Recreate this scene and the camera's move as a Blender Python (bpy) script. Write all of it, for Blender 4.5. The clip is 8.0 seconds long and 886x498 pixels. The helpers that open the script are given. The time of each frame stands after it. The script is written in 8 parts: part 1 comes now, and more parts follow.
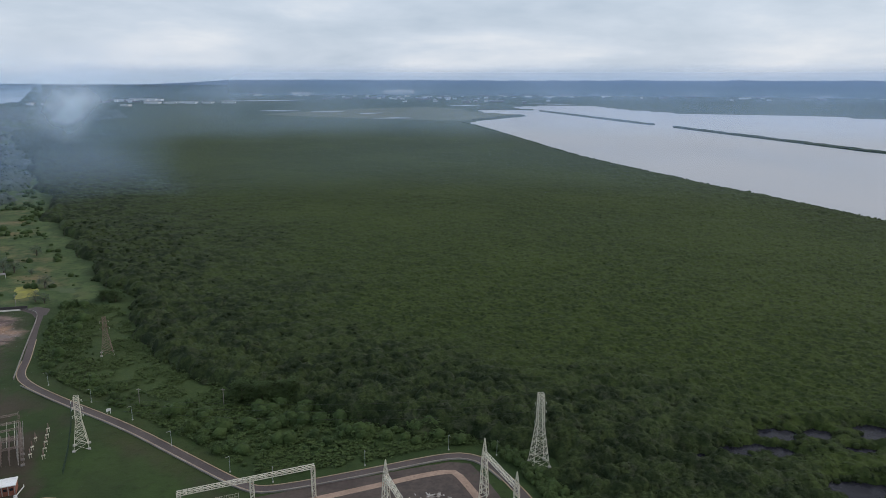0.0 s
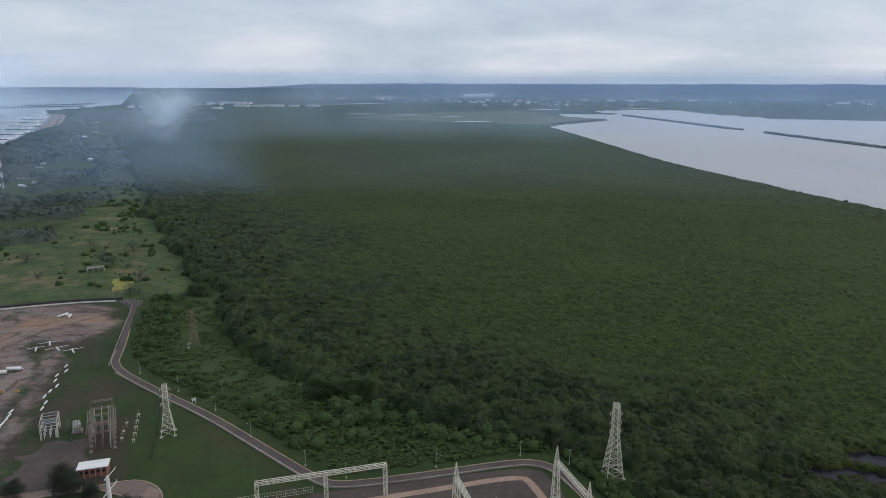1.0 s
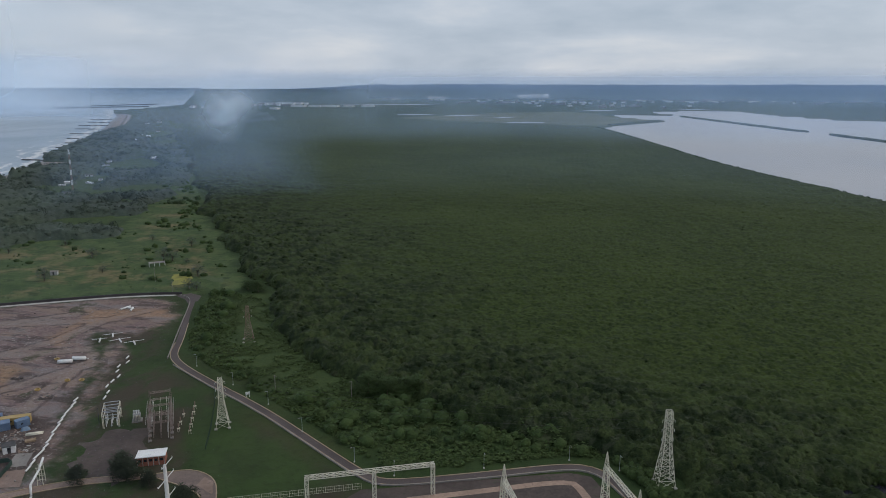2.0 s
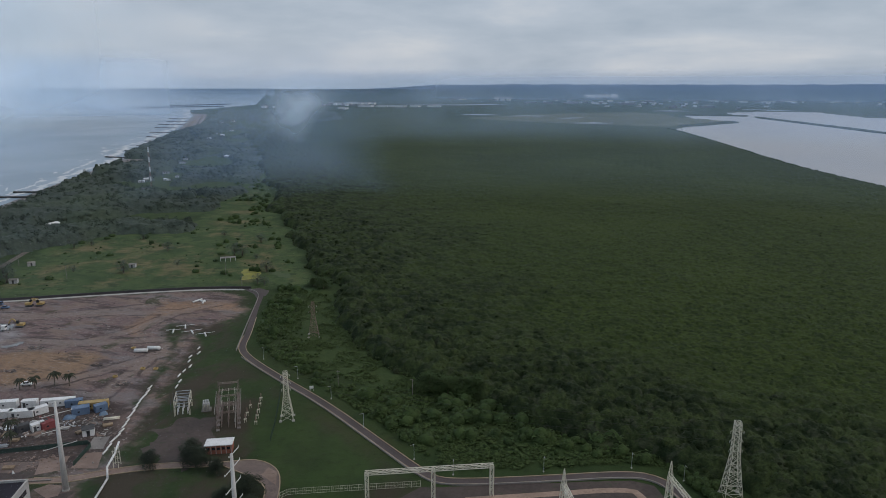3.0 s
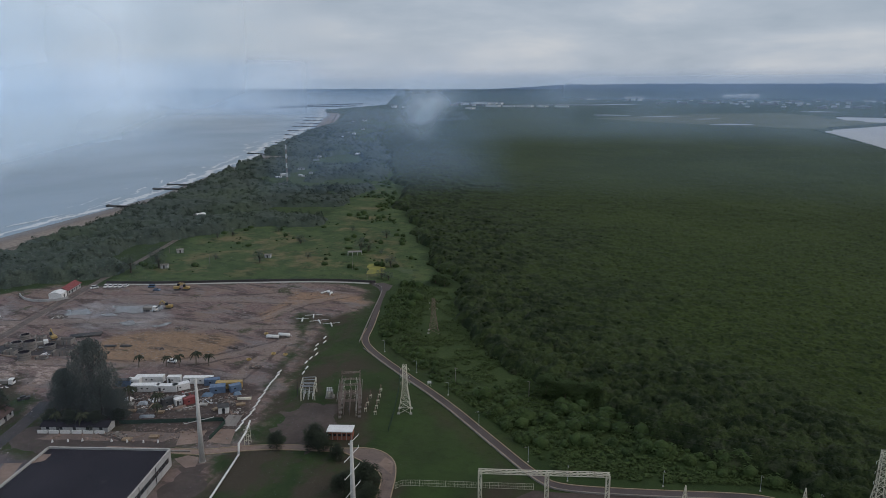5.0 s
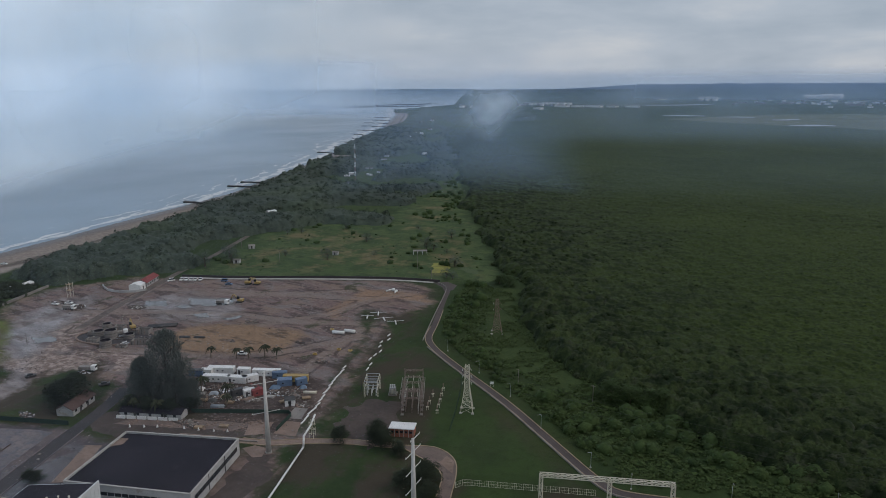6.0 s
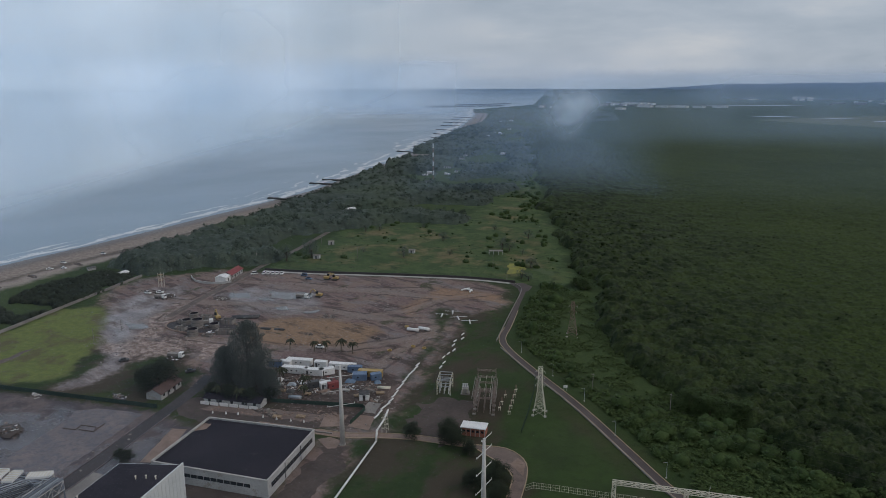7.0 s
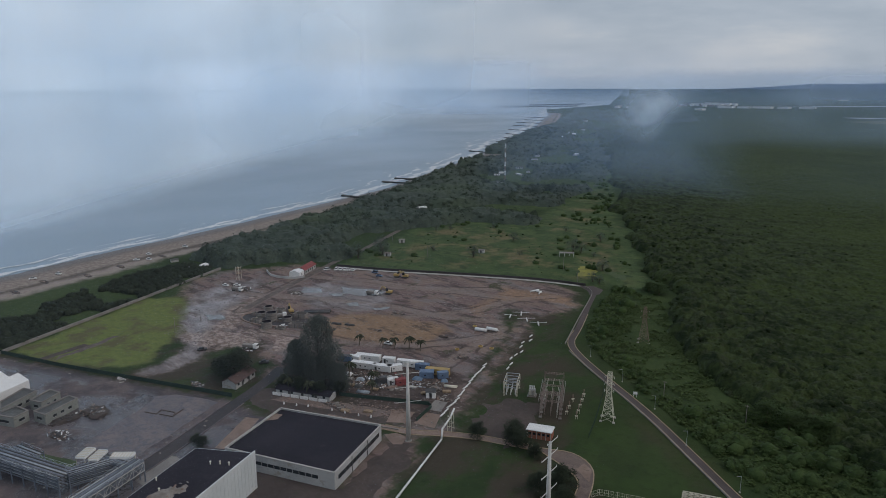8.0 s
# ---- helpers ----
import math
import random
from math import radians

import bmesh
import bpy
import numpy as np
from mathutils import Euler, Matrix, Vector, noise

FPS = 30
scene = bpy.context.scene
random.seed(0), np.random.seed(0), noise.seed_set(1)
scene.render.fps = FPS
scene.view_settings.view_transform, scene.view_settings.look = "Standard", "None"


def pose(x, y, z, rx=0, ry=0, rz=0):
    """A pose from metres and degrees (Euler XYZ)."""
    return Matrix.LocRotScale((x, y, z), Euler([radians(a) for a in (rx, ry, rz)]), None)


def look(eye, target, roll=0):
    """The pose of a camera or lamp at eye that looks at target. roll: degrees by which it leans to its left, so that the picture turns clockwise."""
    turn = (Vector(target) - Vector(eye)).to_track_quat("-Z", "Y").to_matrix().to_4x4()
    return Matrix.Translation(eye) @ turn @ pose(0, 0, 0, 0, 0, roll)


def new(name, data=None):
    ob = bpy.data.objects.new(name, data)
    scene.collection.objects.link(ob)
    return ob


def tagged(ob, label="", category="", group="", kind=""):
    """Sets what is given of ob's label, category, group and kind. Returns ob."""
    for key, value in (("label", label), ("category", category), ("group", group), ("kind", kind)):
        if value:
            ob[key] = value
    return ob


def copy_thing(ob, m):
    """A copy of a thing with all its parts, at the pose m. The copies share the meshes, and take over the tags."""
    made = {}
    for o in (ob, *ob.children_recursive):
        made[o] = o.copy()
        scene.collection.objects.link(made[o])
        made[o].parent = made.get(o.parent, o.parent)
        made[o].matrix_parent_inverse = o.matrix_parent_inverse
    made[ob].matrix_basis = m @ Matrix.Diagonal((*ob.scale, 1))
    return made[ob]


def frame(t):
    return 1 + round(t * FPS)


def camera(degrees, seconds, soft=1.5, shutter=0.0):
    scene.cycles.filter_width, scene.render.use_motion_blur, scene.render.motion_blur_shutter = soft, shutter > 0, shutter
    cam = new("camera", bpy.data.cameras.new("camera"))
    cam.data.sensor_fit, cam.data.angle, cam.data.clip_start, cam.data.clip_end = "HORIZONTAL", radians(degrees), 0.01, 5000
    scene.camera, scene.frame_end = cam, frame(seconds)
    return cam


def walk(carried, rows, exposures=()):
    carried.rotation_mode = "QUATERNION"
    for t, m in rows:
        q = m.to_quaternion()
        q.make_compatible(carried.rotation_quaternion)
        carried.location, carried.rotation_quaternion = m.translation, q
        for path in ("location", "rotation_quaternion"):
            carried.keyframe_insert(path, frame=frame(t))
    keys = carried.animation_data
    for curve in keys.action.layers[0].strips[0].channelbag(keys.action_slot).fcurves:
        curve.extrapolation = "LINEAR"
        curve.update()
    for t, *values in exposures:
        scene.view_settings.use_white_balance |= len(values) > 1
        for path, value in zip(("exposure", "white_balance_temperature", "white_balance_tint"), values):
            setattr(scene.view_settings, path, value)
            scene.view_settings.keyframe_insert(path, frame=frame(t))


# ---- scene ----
# ---------------------------------------------------------------- camera
EYE_Z = 120.0
cam = camera(64.18, 8.0, soft=0.6)


def turn_row(yaw, pitch, roll):
    return pose(0, 0, EYE_Z, 90 + pitch, 0, yaw) @ pose(0, 0, 0, 0, 0, roll)


PATH = [
    (0.0, turn_row(0.0, -13.215, 0.167)),
    (0.5, turn_row(4.169, -13.045, 0.151)),
    (1.0, turn_row(6.359, -12.949, 0.168)),
    (2.5, turn_row(13.188, -12.906, 0.105)),
    (3.0, turn_row(15.88, -12.897, 0.076)),
    (3.5, turn_row(18.271, -12.897, 0.03)),
    (4.0, turn_row(20.661, -12.888, 0.02)),
    (4.5, turn_row(23.261, -12.896, -0.015)),
    (6.0, turn_row(31.366, -12.877, -0.18)),
    (6.5, turn_row(34.175, -12.871, -0.175)),
    (7.0, turn_row(37.674, -12.88, -0.19)),
    (7.5, turn_row(40.466, -12.889, -0.12)),
    (8.0, turn_row(43.473, -12.874, -0.13)),
]
EXPOSURES = [(0.0, 0.27), (0.5, 0.24), (1.0, 0.2), (2.5, -0.1), (3.0, -0.14), (4.5, -0.17), (6.0, -0.25), (8.0, -0.3)]
walk(cam, PATH, EXPOSURES)

# ---------------------------------------------------------------- world, sun
SUN_ELEVATION, SUN_ROTATION = radians(38), radians(70)
world = bpy.data.worlds.new("overcast_sky")
scene.world = world
world.use_nodes = True


def build_sky(tree):
    n, l = tree.nodes, tree.links
    n.clear()
    out = n.new("ShaderNodeOutputWorld")
    bg = n.new("ShaderNodeBackground")
    sky = n.new("ShaderNodeTexSky")
    sky.sky_type, sky.sun_disc = "NISHITA", False
    sky.sun_elevation, sky.sun_rotation = SUN_ELEVATION, SUN_ROTATION
    sky.air_density, sky.dust_density = 1.2, 2.0
    dim = n.new("ShaderNodeVectorMath")
    dim.operation = "SCALE"
    dim.inputs[3].default_value = 0.09
    l.new(sky.outputs[0], dim.inputs[0])
    co = n.new("ShaderNodeTexCoord")
    sep = n.new("ShaderNodeSeparateXYZ")
    l.new(co.outputs["Generated"], sep.inputs[0])
    # clouds lie on a flat layer: direction divided by its height
    up = n.new("ShaderNodeMath")
    up.operation = "MAXIMUM"
    up.inputs[1].default_value = 0.0
    l.new(sep.outputs[2], up.inputs[0])
    lift = n.new("ShaderNodeMath")
    lift.operation = "ADD"
    lift.inputs[1].default_value = 0.16
    l.new(up.outputs[0], lift.inputs[0])
    flat = n.new("ShaderNodeVectorMath")
    flat.operation = "DIVIDE"
    comb = n.new("ShaderNodeCombineXYZ")
    for k in range(3):
        l.new(lift.outputs[0], comb.inputs[k])
    l.new(co.outputs["Generated"], flat.inputs[0])
    l.new(comb.outputs[0], flat.inputs[1])
    big = n.new("ShaderNodeTexNoise")
    big.inputs["Scale"].default_value, big.inputs["Detail"].default_value, big.inputs["Roughness"].default_value = 0.55, 7.0, 0.55
    big.inputs["Distortion"].default_value = 0.4
    l.new(flat.outputs[0], big.inputs["Vector"])
    ramp = n.new("ShaderNodeValToRGB")
    e = ramp.color_ramp.elements
    e[0].position, e[0].color = 0.36, (0.40, 0.48, 0.585, 1)
    e[1].position, e[1].color = 0.66, (0.72, 0.745, 0.79, 1)
    mid = ramp.color_ramp.elements.new(0.5)
    mid.color = (0.52, 0.59, 0.69, 1)
    puff = n.new("ShaderNodeTexNoise")
    puff.inputs["Scale"].default_value, puff.inputs["Detail"].default_value, puff.inputs["Roughness"].default_value = 5.0, 6.0, 0.55
    tall = n.new("ShaderNodeMapping")
    tall.inputs["Scale"].default_value = (1.0, 1.0, 3.2)
    l.new(co.outputs["Generated"], tall.inputs[0])
    l.new(tall.outputs[0], puff.inputs["Vector"])
    blend = n.new("ShaderNodeMix")
    blend.inputs[0].default_value = 0.42
    l.new(big.outputs[0], blend.inputs[2])
    l.new(puff.outputs[0], blend.inputs[3])
    l.new(blend.outputs[0], ramp.inputs[0])
    # the lowest air is a dull blue
    low = n.new("ShaderNodeMapRange")
    low.inputs["From Min"].default_value, low.inputs["From Max"].default_value = -0.002, 0.024
    low.interpolation_type = "SMOOTHSTEP"
    l.new(sep.outputs[2], low.inputs[0])
    horizon = n.new("ShaderNodeMix")
    horizon.data_type = "RGBA"
    side = n.new("ShaderNodeMapRange")
    side.inputs["From Min"].default_value, side.inputs["From Max"].default_value = -0.28, -0.55
    l.new(sep.outputs[0], side.inputs[0])
    low_air = n.new("ShaderNodeMix")
    low_air.data_type = "RGBA"
    low_air.inputs[6].default_value, low_air.inputs[7].default_value = (0.41, 0.49, 0.585, 1), (0.42, 0.50, 0.60, 1)
    l.new(side.outputs[0], low_air.inputs[0])
    l.new(low_air.outputs[2], horizon.inputs[6])
    l.new(low.outputs[0], horizon.inputs[0])
    l.new(ramp.outputs[0], horizon.inputs[7])
    mix = n.new("ShaderNodeMix")
    mix.data_type = "RGBA"
    mix.inputs[0].default_value = 0.9
    l.new(dim.outputs[0], mix.inputs[6])
    l.new(horizon.outputs[2], mix.inputs[7])
    l.new(mix.outputs[2], bg.inputs[0])
    bg.inputs[1].default_value = 1.0
    l.new(bg.outputs[0], out.inputs[0])


build_sky(world.node_tree)
sun = new("sun", bpy.data.lights.new("sun", "SUN"))
sun.data.energy, sun.data.angle, sun.data.color = 0.85, radians(30), (1.0, 0.88, 0.79)
sun.matrix_world = look((0, 0, 300), (0 - 300 * math.sin(SUN_ROTATION), 0 - 300 * math.cos(SUN_ROTATION), 300 - 330 * math.tan(SUN_ELEVATION)))


# ---------------------------------------------------------------- materials
class Nodes:
    """A small wrapper that builds one node material."""

    def __init__(self, name):
        self.mat = bpy.data.materials.new(name)
        self.mat.use_nodes = True
        self.tree = self.mat.node_tree
        self.bsdf = self.tree.nodes["Principled BSDF"]
        geo = self.tree.nodes.new("ShaderNodeNewGeometry")
        self.place = geo.outputs["Position"]
        self.island = geo.outputs["Random Per Island"]
        self.each = self.tree.nodes.new("ShaderNodeObjectInfo").outputs["Random"]

    def link(self, a, b):
        self.tree.links.new(a, b)

    def noise(self, scale, detail=3.0, rough=0.55, stretch=None, kind="ShaderNodeTexNoise"):
        t = self.tree.nodes.new(kind)
        t.inputs["Scale"].default_value = scale
        if kind == "ShaderNodeTexNoise":
            t.inputs["Detail"].default_value, t.inputs["Roughness"].default_value = detail, rough
        src = self.place
        if stretch:
            m = self.tree.nodes.new("ShaderNodeMapping")
            m.inputs["Scale"].default_value = stretch[:3]
            if len(stretch) > 3:
                m.inputs["Rotation"].default_value = (0, 0, stretch[3])
            self.link(src, m.inputs[0])
            src = m.outputs[0]
        self.link(src, t.inputs["Vector"])
        return t.outputs[0]

    def value(self, x, socket):
        if isinstance(x, (int, float)):
            socket.default_value = x
        else:
            self.link(x, socket)

    def math(self, op, a, b=0.0):
        m = self.tree.nodes.new("ShaderNodeMath")
        m.operation = op
        self.value(a, m.inputs[0])
        self.value(b, m.inputs[1])
        return m.outputs[0]

    def ramp(self, x, lo, hi, a=0.0, b=1.0):
        m = self.tree.nodes.new("ShaderNodeMapRange")
        m.interpolation_type = "SMOOTHSTEP"
        self.value(x, m.inputs[0])
        m.inputs[1].default_value, m.inputs[2].default_value, m.inputs[3].default_value, m.inputs[4].default_value = lo, hi, a, b
        return m.outputs[0]

    def mix(self, fac, a, b):
        m = self.tree.nodes.new("ShaderNodeMix")
        m.data_type = "RGBA"
        self.value(fac, m.inputs[0])
        for x, s in ((a, m.inputs[6]), (b, m.inputs[7])):
            if isinstance(x, tuple):
                s.default_value = (*x, 1)
            else:
                self.link(x, s)
        return m.outputs[2]

    def attr(self, name):
        a = self.tree.nodes.new("ShaderNodeAttribute")
        a.attribute_name = name
        return a.outputs["Fac"]

    def bump(self, height, strength=0.5, distance=0.1):
        b = self.tree.nodes.new("ShaderNodeBump")
        b.inputs["Strength"].default_value, b.inputs["Distance"].default_value = strength, distance
        self.link(height, b.inputs["Height"])
        self.link(b.outputs[0], self.bsdf.inputs["Normal"])

    def done(self, colour, rough=0.8, metal=0.0, spec=None, gloss=None):
        if isinstance(colour, tuple):
            self.bsdf.inputs["Base Color"].default_value = (*colour, 1)
        else:
            self.link(colour, self.bsdf.inputs["Base Color"])
        self.value(rough, self.bsdf.inputs["Roughness"])
        self.bsdf.inputs["Metallic"].default_value = metal
        if spec is not None:
            self.bsdf.inputs["Specular IOR Level"].default_value = spec
        if gloss is not None:
            self.link(gloss, self.bsdf.inputs["Specular IOR Level"])
        return self.mat


def worn(name, a, b, fine=3.0, coarse=0.2, rough=0.8, metal=0.0, relief=0.3, each=0.0, dirt=None, dirt_at=0.6, spec=None):
    """Paint, metal, concrete and the like: two colours in coarse patches, fine grain, optional dirt stains."""
    k = Nodes(name)
    big, small = k.noise(coarse, 4.0), k.noise(fine, 5.0, 0.65)
    c = k.mix(k.ramp(big, 0.35, 0.65), a, b)
    c = k.mix(k.ramp(small, 0.35, 0.75, 0.0, 0.35), c, tuple(x * 0.6 for x in a))
    if dirt:
        c = k.mix(k.ramp(k.noise(coarse * 3, 6.0, 0.7), dirt_at, dirt_at + 0.12, 0.0, 0.8), c, dirt)
    if each:
        c = k.mix(k.math("MULTIPLY", k.each, each), c, tuple(x * 0.45 for x in a))
    k.bump(small, relief, 0.05)
    return k.done(c, k.ramp(small, 0.2, 0.8, max(rough - 0.12, 0.05), min(rough + 0.12, 1.0)), metal, spec)


def foliage(name, dark, mid, light, patch=0.02, crown=0.16, grain=1.3, rough=0.75, through_light=0.0):
    """Leaves: a tone for each crown, broad drifts of colour over the stand and fine leaf grain."""
    k = Nodes(name)
    drift, tone, leaf = k.noise(patch, 4.0), k.noise(crown, 2.0), k.noise(grain, 4.0, 0.7)
    c = k.mix(k.ramp(tone, 0.35, 0.65), dark, mid)
    c = k.mix(k.ramp(drift, 0.42, 0.66, 0.0, 0.8), c, light)
    c = k.mix(k.ramp(leaf, 0.42, 0.62, 0.0, 0.5), c, tuple(x * 0.45 for x in dark))
    c = k.mix(k.ramp(k.noise(grain * 1.9, 3.0, 0.7), 0.55, 0.67, 0.0, 0.6), c, tuple(x * 1.3 for x in light))
    c = k.mix(k.math("MULTIPLY", k.island, 0.4), c, tuple(x * 1.5 for x in mid))
    k.bump(leaf, 0.6, 0.3)
    if through_light:
        thin = k.tree.nodes.new("ShaderNodeBsdfTranslucent")
        both = k.tree.nodes.new("ShaderNodeMixShader")
        both.inputs[0].default_value = through_light
        k.link(c, thin.inputs["Color"])
        k.link(k.bsdf.outputs[0], both.inputs[1])
        k.link(thin.outputs[0], both.inputs[2])
        k.link(both.outputs[0], k.tree.nodes["Material Output"].inputs["Surface"])
    return k.done(c, rough, spec=0.12)


def mangrove_material():
    """Tall trees are dark and mottled crown by crown; the low stand is an even yellower green."""
    k = Nodes("mangrove_leaves")
    drift, tone, leaf = k.noise(0.006, 4.0), k.noise(0.11, 3.0, 0.6), k.noise(1.1, 4.0, 0.7)
    # Tone contrast also paints in sunlit crowns and the deep shade among them.
    tall = k.mix(k.ramp(tone, 0.36, 0.62), (0.0130, 0.0220, 0.0085), (0.0450, 0.0630, 0.0215))
    tall = k.mix(k.ramp(k.noise(0.2, 2.0), 0.56, 0.66, 0.0, 0.6), tall, (0.0546, 0.0611, 0.0377))
    low = k.mix(k.ramp(tone, 0.35, 0.65), (0.0285, 0.046, 0.0095), (0.044, 0.064, 0.0135))
    low = k.mix(k.ramp(k.noise(0.35, 4.0, 0.65, (0.6, 1.3, 1.0, 0.2)), 0.48, 0.68, 0.0, 0.75), low, (0.01495, 0.0273, 0.0065))
    low = k.mix(k.ramp(drift, 0.44, 0.62, 0.0, 0.8), low, (0.046, 0.067, 0.0145))
    # Random dark cells imitate shaded gaps between the low crowns.
    cell = k.noise(0.52, stretch=(1.0, 1.0, 0.0), kind="ShaderNodeTexVoronoi").node.outputs["Color"]
    low = k.mix(k.ramp(cell, 0.6, 0.78, 0.0, 0.6), low, (0.013, 0.024, 0.0065))
    low = k.mix(k.ramp(cell, 0.16, 0.34, 0.55, 0.0), low, (0.056, 0.078, 0.020))
    c = k.mix(k.ramp(k.attr("low_stand"), 0.1, 0.9), tall, low)
    c = k.mix(k.math("MULTIPLY", k.ramp(leaf, 0.45, 0.62, 0.0, 0.6), k.ramp(k.attr("low_stand"), 0.0, 1.0, 1.0, 0.6)), c, (0.01105, 0.0182, 0.0065))
    c = k.mix(k.ramp(k.noise(2.4, 3.0, 0.7), 0.56, 0.68, 0.0, 0.5), c, (0.0598, 0.0832, 0.0221))
    k.bump(leaf, 0.8, 0.5)
    return k.done(c, 0.8, spec=0.1)


M_MANGROVE = mangrove_material()
M_BUSH = foliage("bush_leaves", (0.024, 0.042, 0.014), (0.041, 0.065, 0.021), (0.054, 0.082, 0.025), patch=0.03, crown=0.2)
M_CASUARINA = foliage("casuarina_needles", (0.047, 0.062, 0.051), (0.066, 0.083, 0.065), (0.074, 0.097, 0.060), patch=0.012, crown=0.12, grain=0.7)
M_FEATHER = foliage("hanging_needles", (0.048, 0.063, 0.052), (0.067, 0.084, 0.066), (0.075, 0.098, 0.062), patch=0.012, crown=0.12, grain=0.7, through_light=0.45)
M_PALM = foliage("palm_fronds", (0.022, 0.027, 0.015), (0.036, 0.04, 0.022), (0.042, 0.046, 0.024))
M_BARK = worn("bark", (0.11, 0.085, 0.06), (0.16, 0.13, 0.10), fine=6, coarse=1.0, rough=0.9)
M_ASPHALT = worn("asphalt", (0.066, 0.050, 0.047), (0.092, 0.070, 0.064), fine=2.5, coarse=0.08, rough=0.85, dirt=(0.15, 0.112, 0.095), dirt_at=0.58)
M_DARK_ASPHALT = worn("damp_asphalt", (0.036, 0.032, 0.034), (0.055, 0.046, 0.046), fine=2.5, coarse=0.08, rough=0.8, dirt=(0.085, 0.07, 0.06))
M_CONCRETE = worn("concrete", (0.19, 0.17, 0.155), (0.26, 0.235, 0.21), fine=2.0, coarse=0.15, rough=0.85, dirt=(0.14, 0.12, 0.10))
M_PALE_CONCRETE = worn("pale_concrete", (0.36, 0.34, 0.31), (0.45, 0.42, 0.385), fine=2.0, coarse=0.3, rough=0.85, dirt=(0.2, 0.17, 0.14))
M_KERB = worn("yellow_kerb_paint", (0.31, 0.22, 0.13), (0.36, 0.28, 0.19), fine=2.0, coarse=0.4, rough=0.8, dirt=(0.25, 0.2, 0.15))
M_SLAB = worn("pinkish_slab", (0.20, 0.135, 0.105), (0.27, 0.19, 0.15), fine=1.2, coarse=0.15, rough=0.85, dirt=(0.11, 0.085, 0.07), dirt_at=0.55)
M_ROOF = worn("bitumen_roof", (0.022, 0.019, 0.025), (0.030, 0.026, 0.033), fine=1.5, coarse=0.06, rough=0.85, dirt=(0.05, 0.044, 0.048), dirt_at=0.62, spec=0.15)
M_WALL = worn("painted_wall", (0.37, 0.37, 0.362), (0.46, 0.452, 0.435), fine=2.0, coarse=0.12, rough=0.75, dirt=(0.27, 0.24, 0.2), dirt_at=0.54)
M_WHITE = worn("white_paint", (0.70, 0.69, 0.67), (0.78, 0.77, 0.75), fine=3.0, coarse=0.3, rough=0.6, dirt=(0.5, 0.46, 0.4), dirt_at=0.62)
M_GALV = worn("galvanised_steel", (0.62, 0.57, 0.46), (0.72, 0.67, 0.55), fine=4.0, coarse=0.5, rough=0.55, metal=0.1, dirt=(0.4, 0.34, 0.28))
M_RUST = worn("rusty_steel", (0.20, 0.13, 0.10), (0.27, 0.20, 0.16), fine=4.0, coarse=0.5, rough=0.8, dirt=(0.12, 0.09, 0.07))
M_OLDSTEEL = worn("old_lattice_steel", (0.20, 0.15, 0.13), (0.29, 0.235, 0.205), fine=4.0, coarse=0.5, rough=0.75, dirt=(0.20, 0.11, 0.075), dirt_at=0.55)
M_BRICK = worn("red_brick", (0.26, 0.09, 0.055), (0.32, 0.12, 0.075), fine=5.0, coarse=0.6, rough=0.9)
M_RED_ROOF = worn("red_roof", (0.20, 0.036, 0.034), (0.24, 0.06, 0.055), fine=3.0, coarse=0.4, rough=0.75, dirt=(0.2, 0.1, 0.08))
M_BROWN_ROOF = worn("brown_tile_roof", (0.078, 0.048, 0.042), (0.11, 0.068, 0.056), fine=3.0, coarse=0.4, rough=0.85)
M_GLASS = worn("dark_window", (0.02, 0.025, 0.03), (0.03, 0.035, 0.04), fine=1.0, coarse=0.3, rough=0.15, relief=0.02)
M_BLUE = worn("blue_paint", (0.09, 0.14, 0.23), (0.13, 0.19, 0.28), fine=3.0, coarse=0.4, rough=0.6, dirt=(0.2, 0.2, 0.22))
M_YELLOW = worn("yellow_paint", (0.36, 0.24, 0.07), (0.42, 0.30, 0.12), fine=3.0, coarse=0.4, rough=0.6, dirt=(0.3, 0.2, 0.08))
M_DARK = worn("dark_metal", (0.04, 0.04, 0.042), (0.07, 0.066, 0.064), fine=3.0, coarse=0.6, rough=0.6)
M_RUBBLE = worn("rubble", (0.20, 0.17, 0.145), (0.30, 0.27, 0.24), fine=1.0, coarse=0.4, rough=0.95, each=0.5)
M_TRACK = worn("stony_track", (0.09, 0.068, 0.058), (0.135, 0.105, 0.088), fine=0.8, coarse=0.12, rough=0.9, dirt=(0.19, 0.16, 0.145), dirt_at=0.54)
M_GREEN = worn("green_screen", (0.014, 0.036, 0.024), (0.022, 0.048, 0.032), fine=2.0, coarse=0.2, rough=0.8)
M_MAST = worn("pale_mast_paint", (0.50, 0.485, 0.46), (0.58, 0.56, 0.53), fine=2.0, coarse=0.3, rough=0.55)
M_CLADDING = worn("sheet_cladding", (0.56, 0.585, 0.58), (0.63, 0.65, 0.64), fine=1.5, coarse=0.1, rough=0.55, dirt=(0.42, 0.42, 0.4), dirt_at=0.62)
M_GREYROOF = worn("grey_roof", (0.075, 0.075, 0.072), (0.11, 0.108, 0.10), fine=1.5, coarse=0.15, rough=0.85, dirt=(0.15, 0.14, 0.13))
M_PALEBLUE = worn("pale_blue_steel", (0.34, 0.37, 0.40), (0.44, 0.47, 0.50), fine=3.0, coarse=0.4, rough=0.5, metal=0.2, dirt=(0.3, 0.3, 0.3))
M_PIPE = worn("blue_grey_pipe", (0.13, 0.15, 0.185), (0.20, 0.225, 0.265), fine=2.0, coarse=0.3, rough=0.5, metal=0.2, dirt=(0.2, 0.2, 0.22))
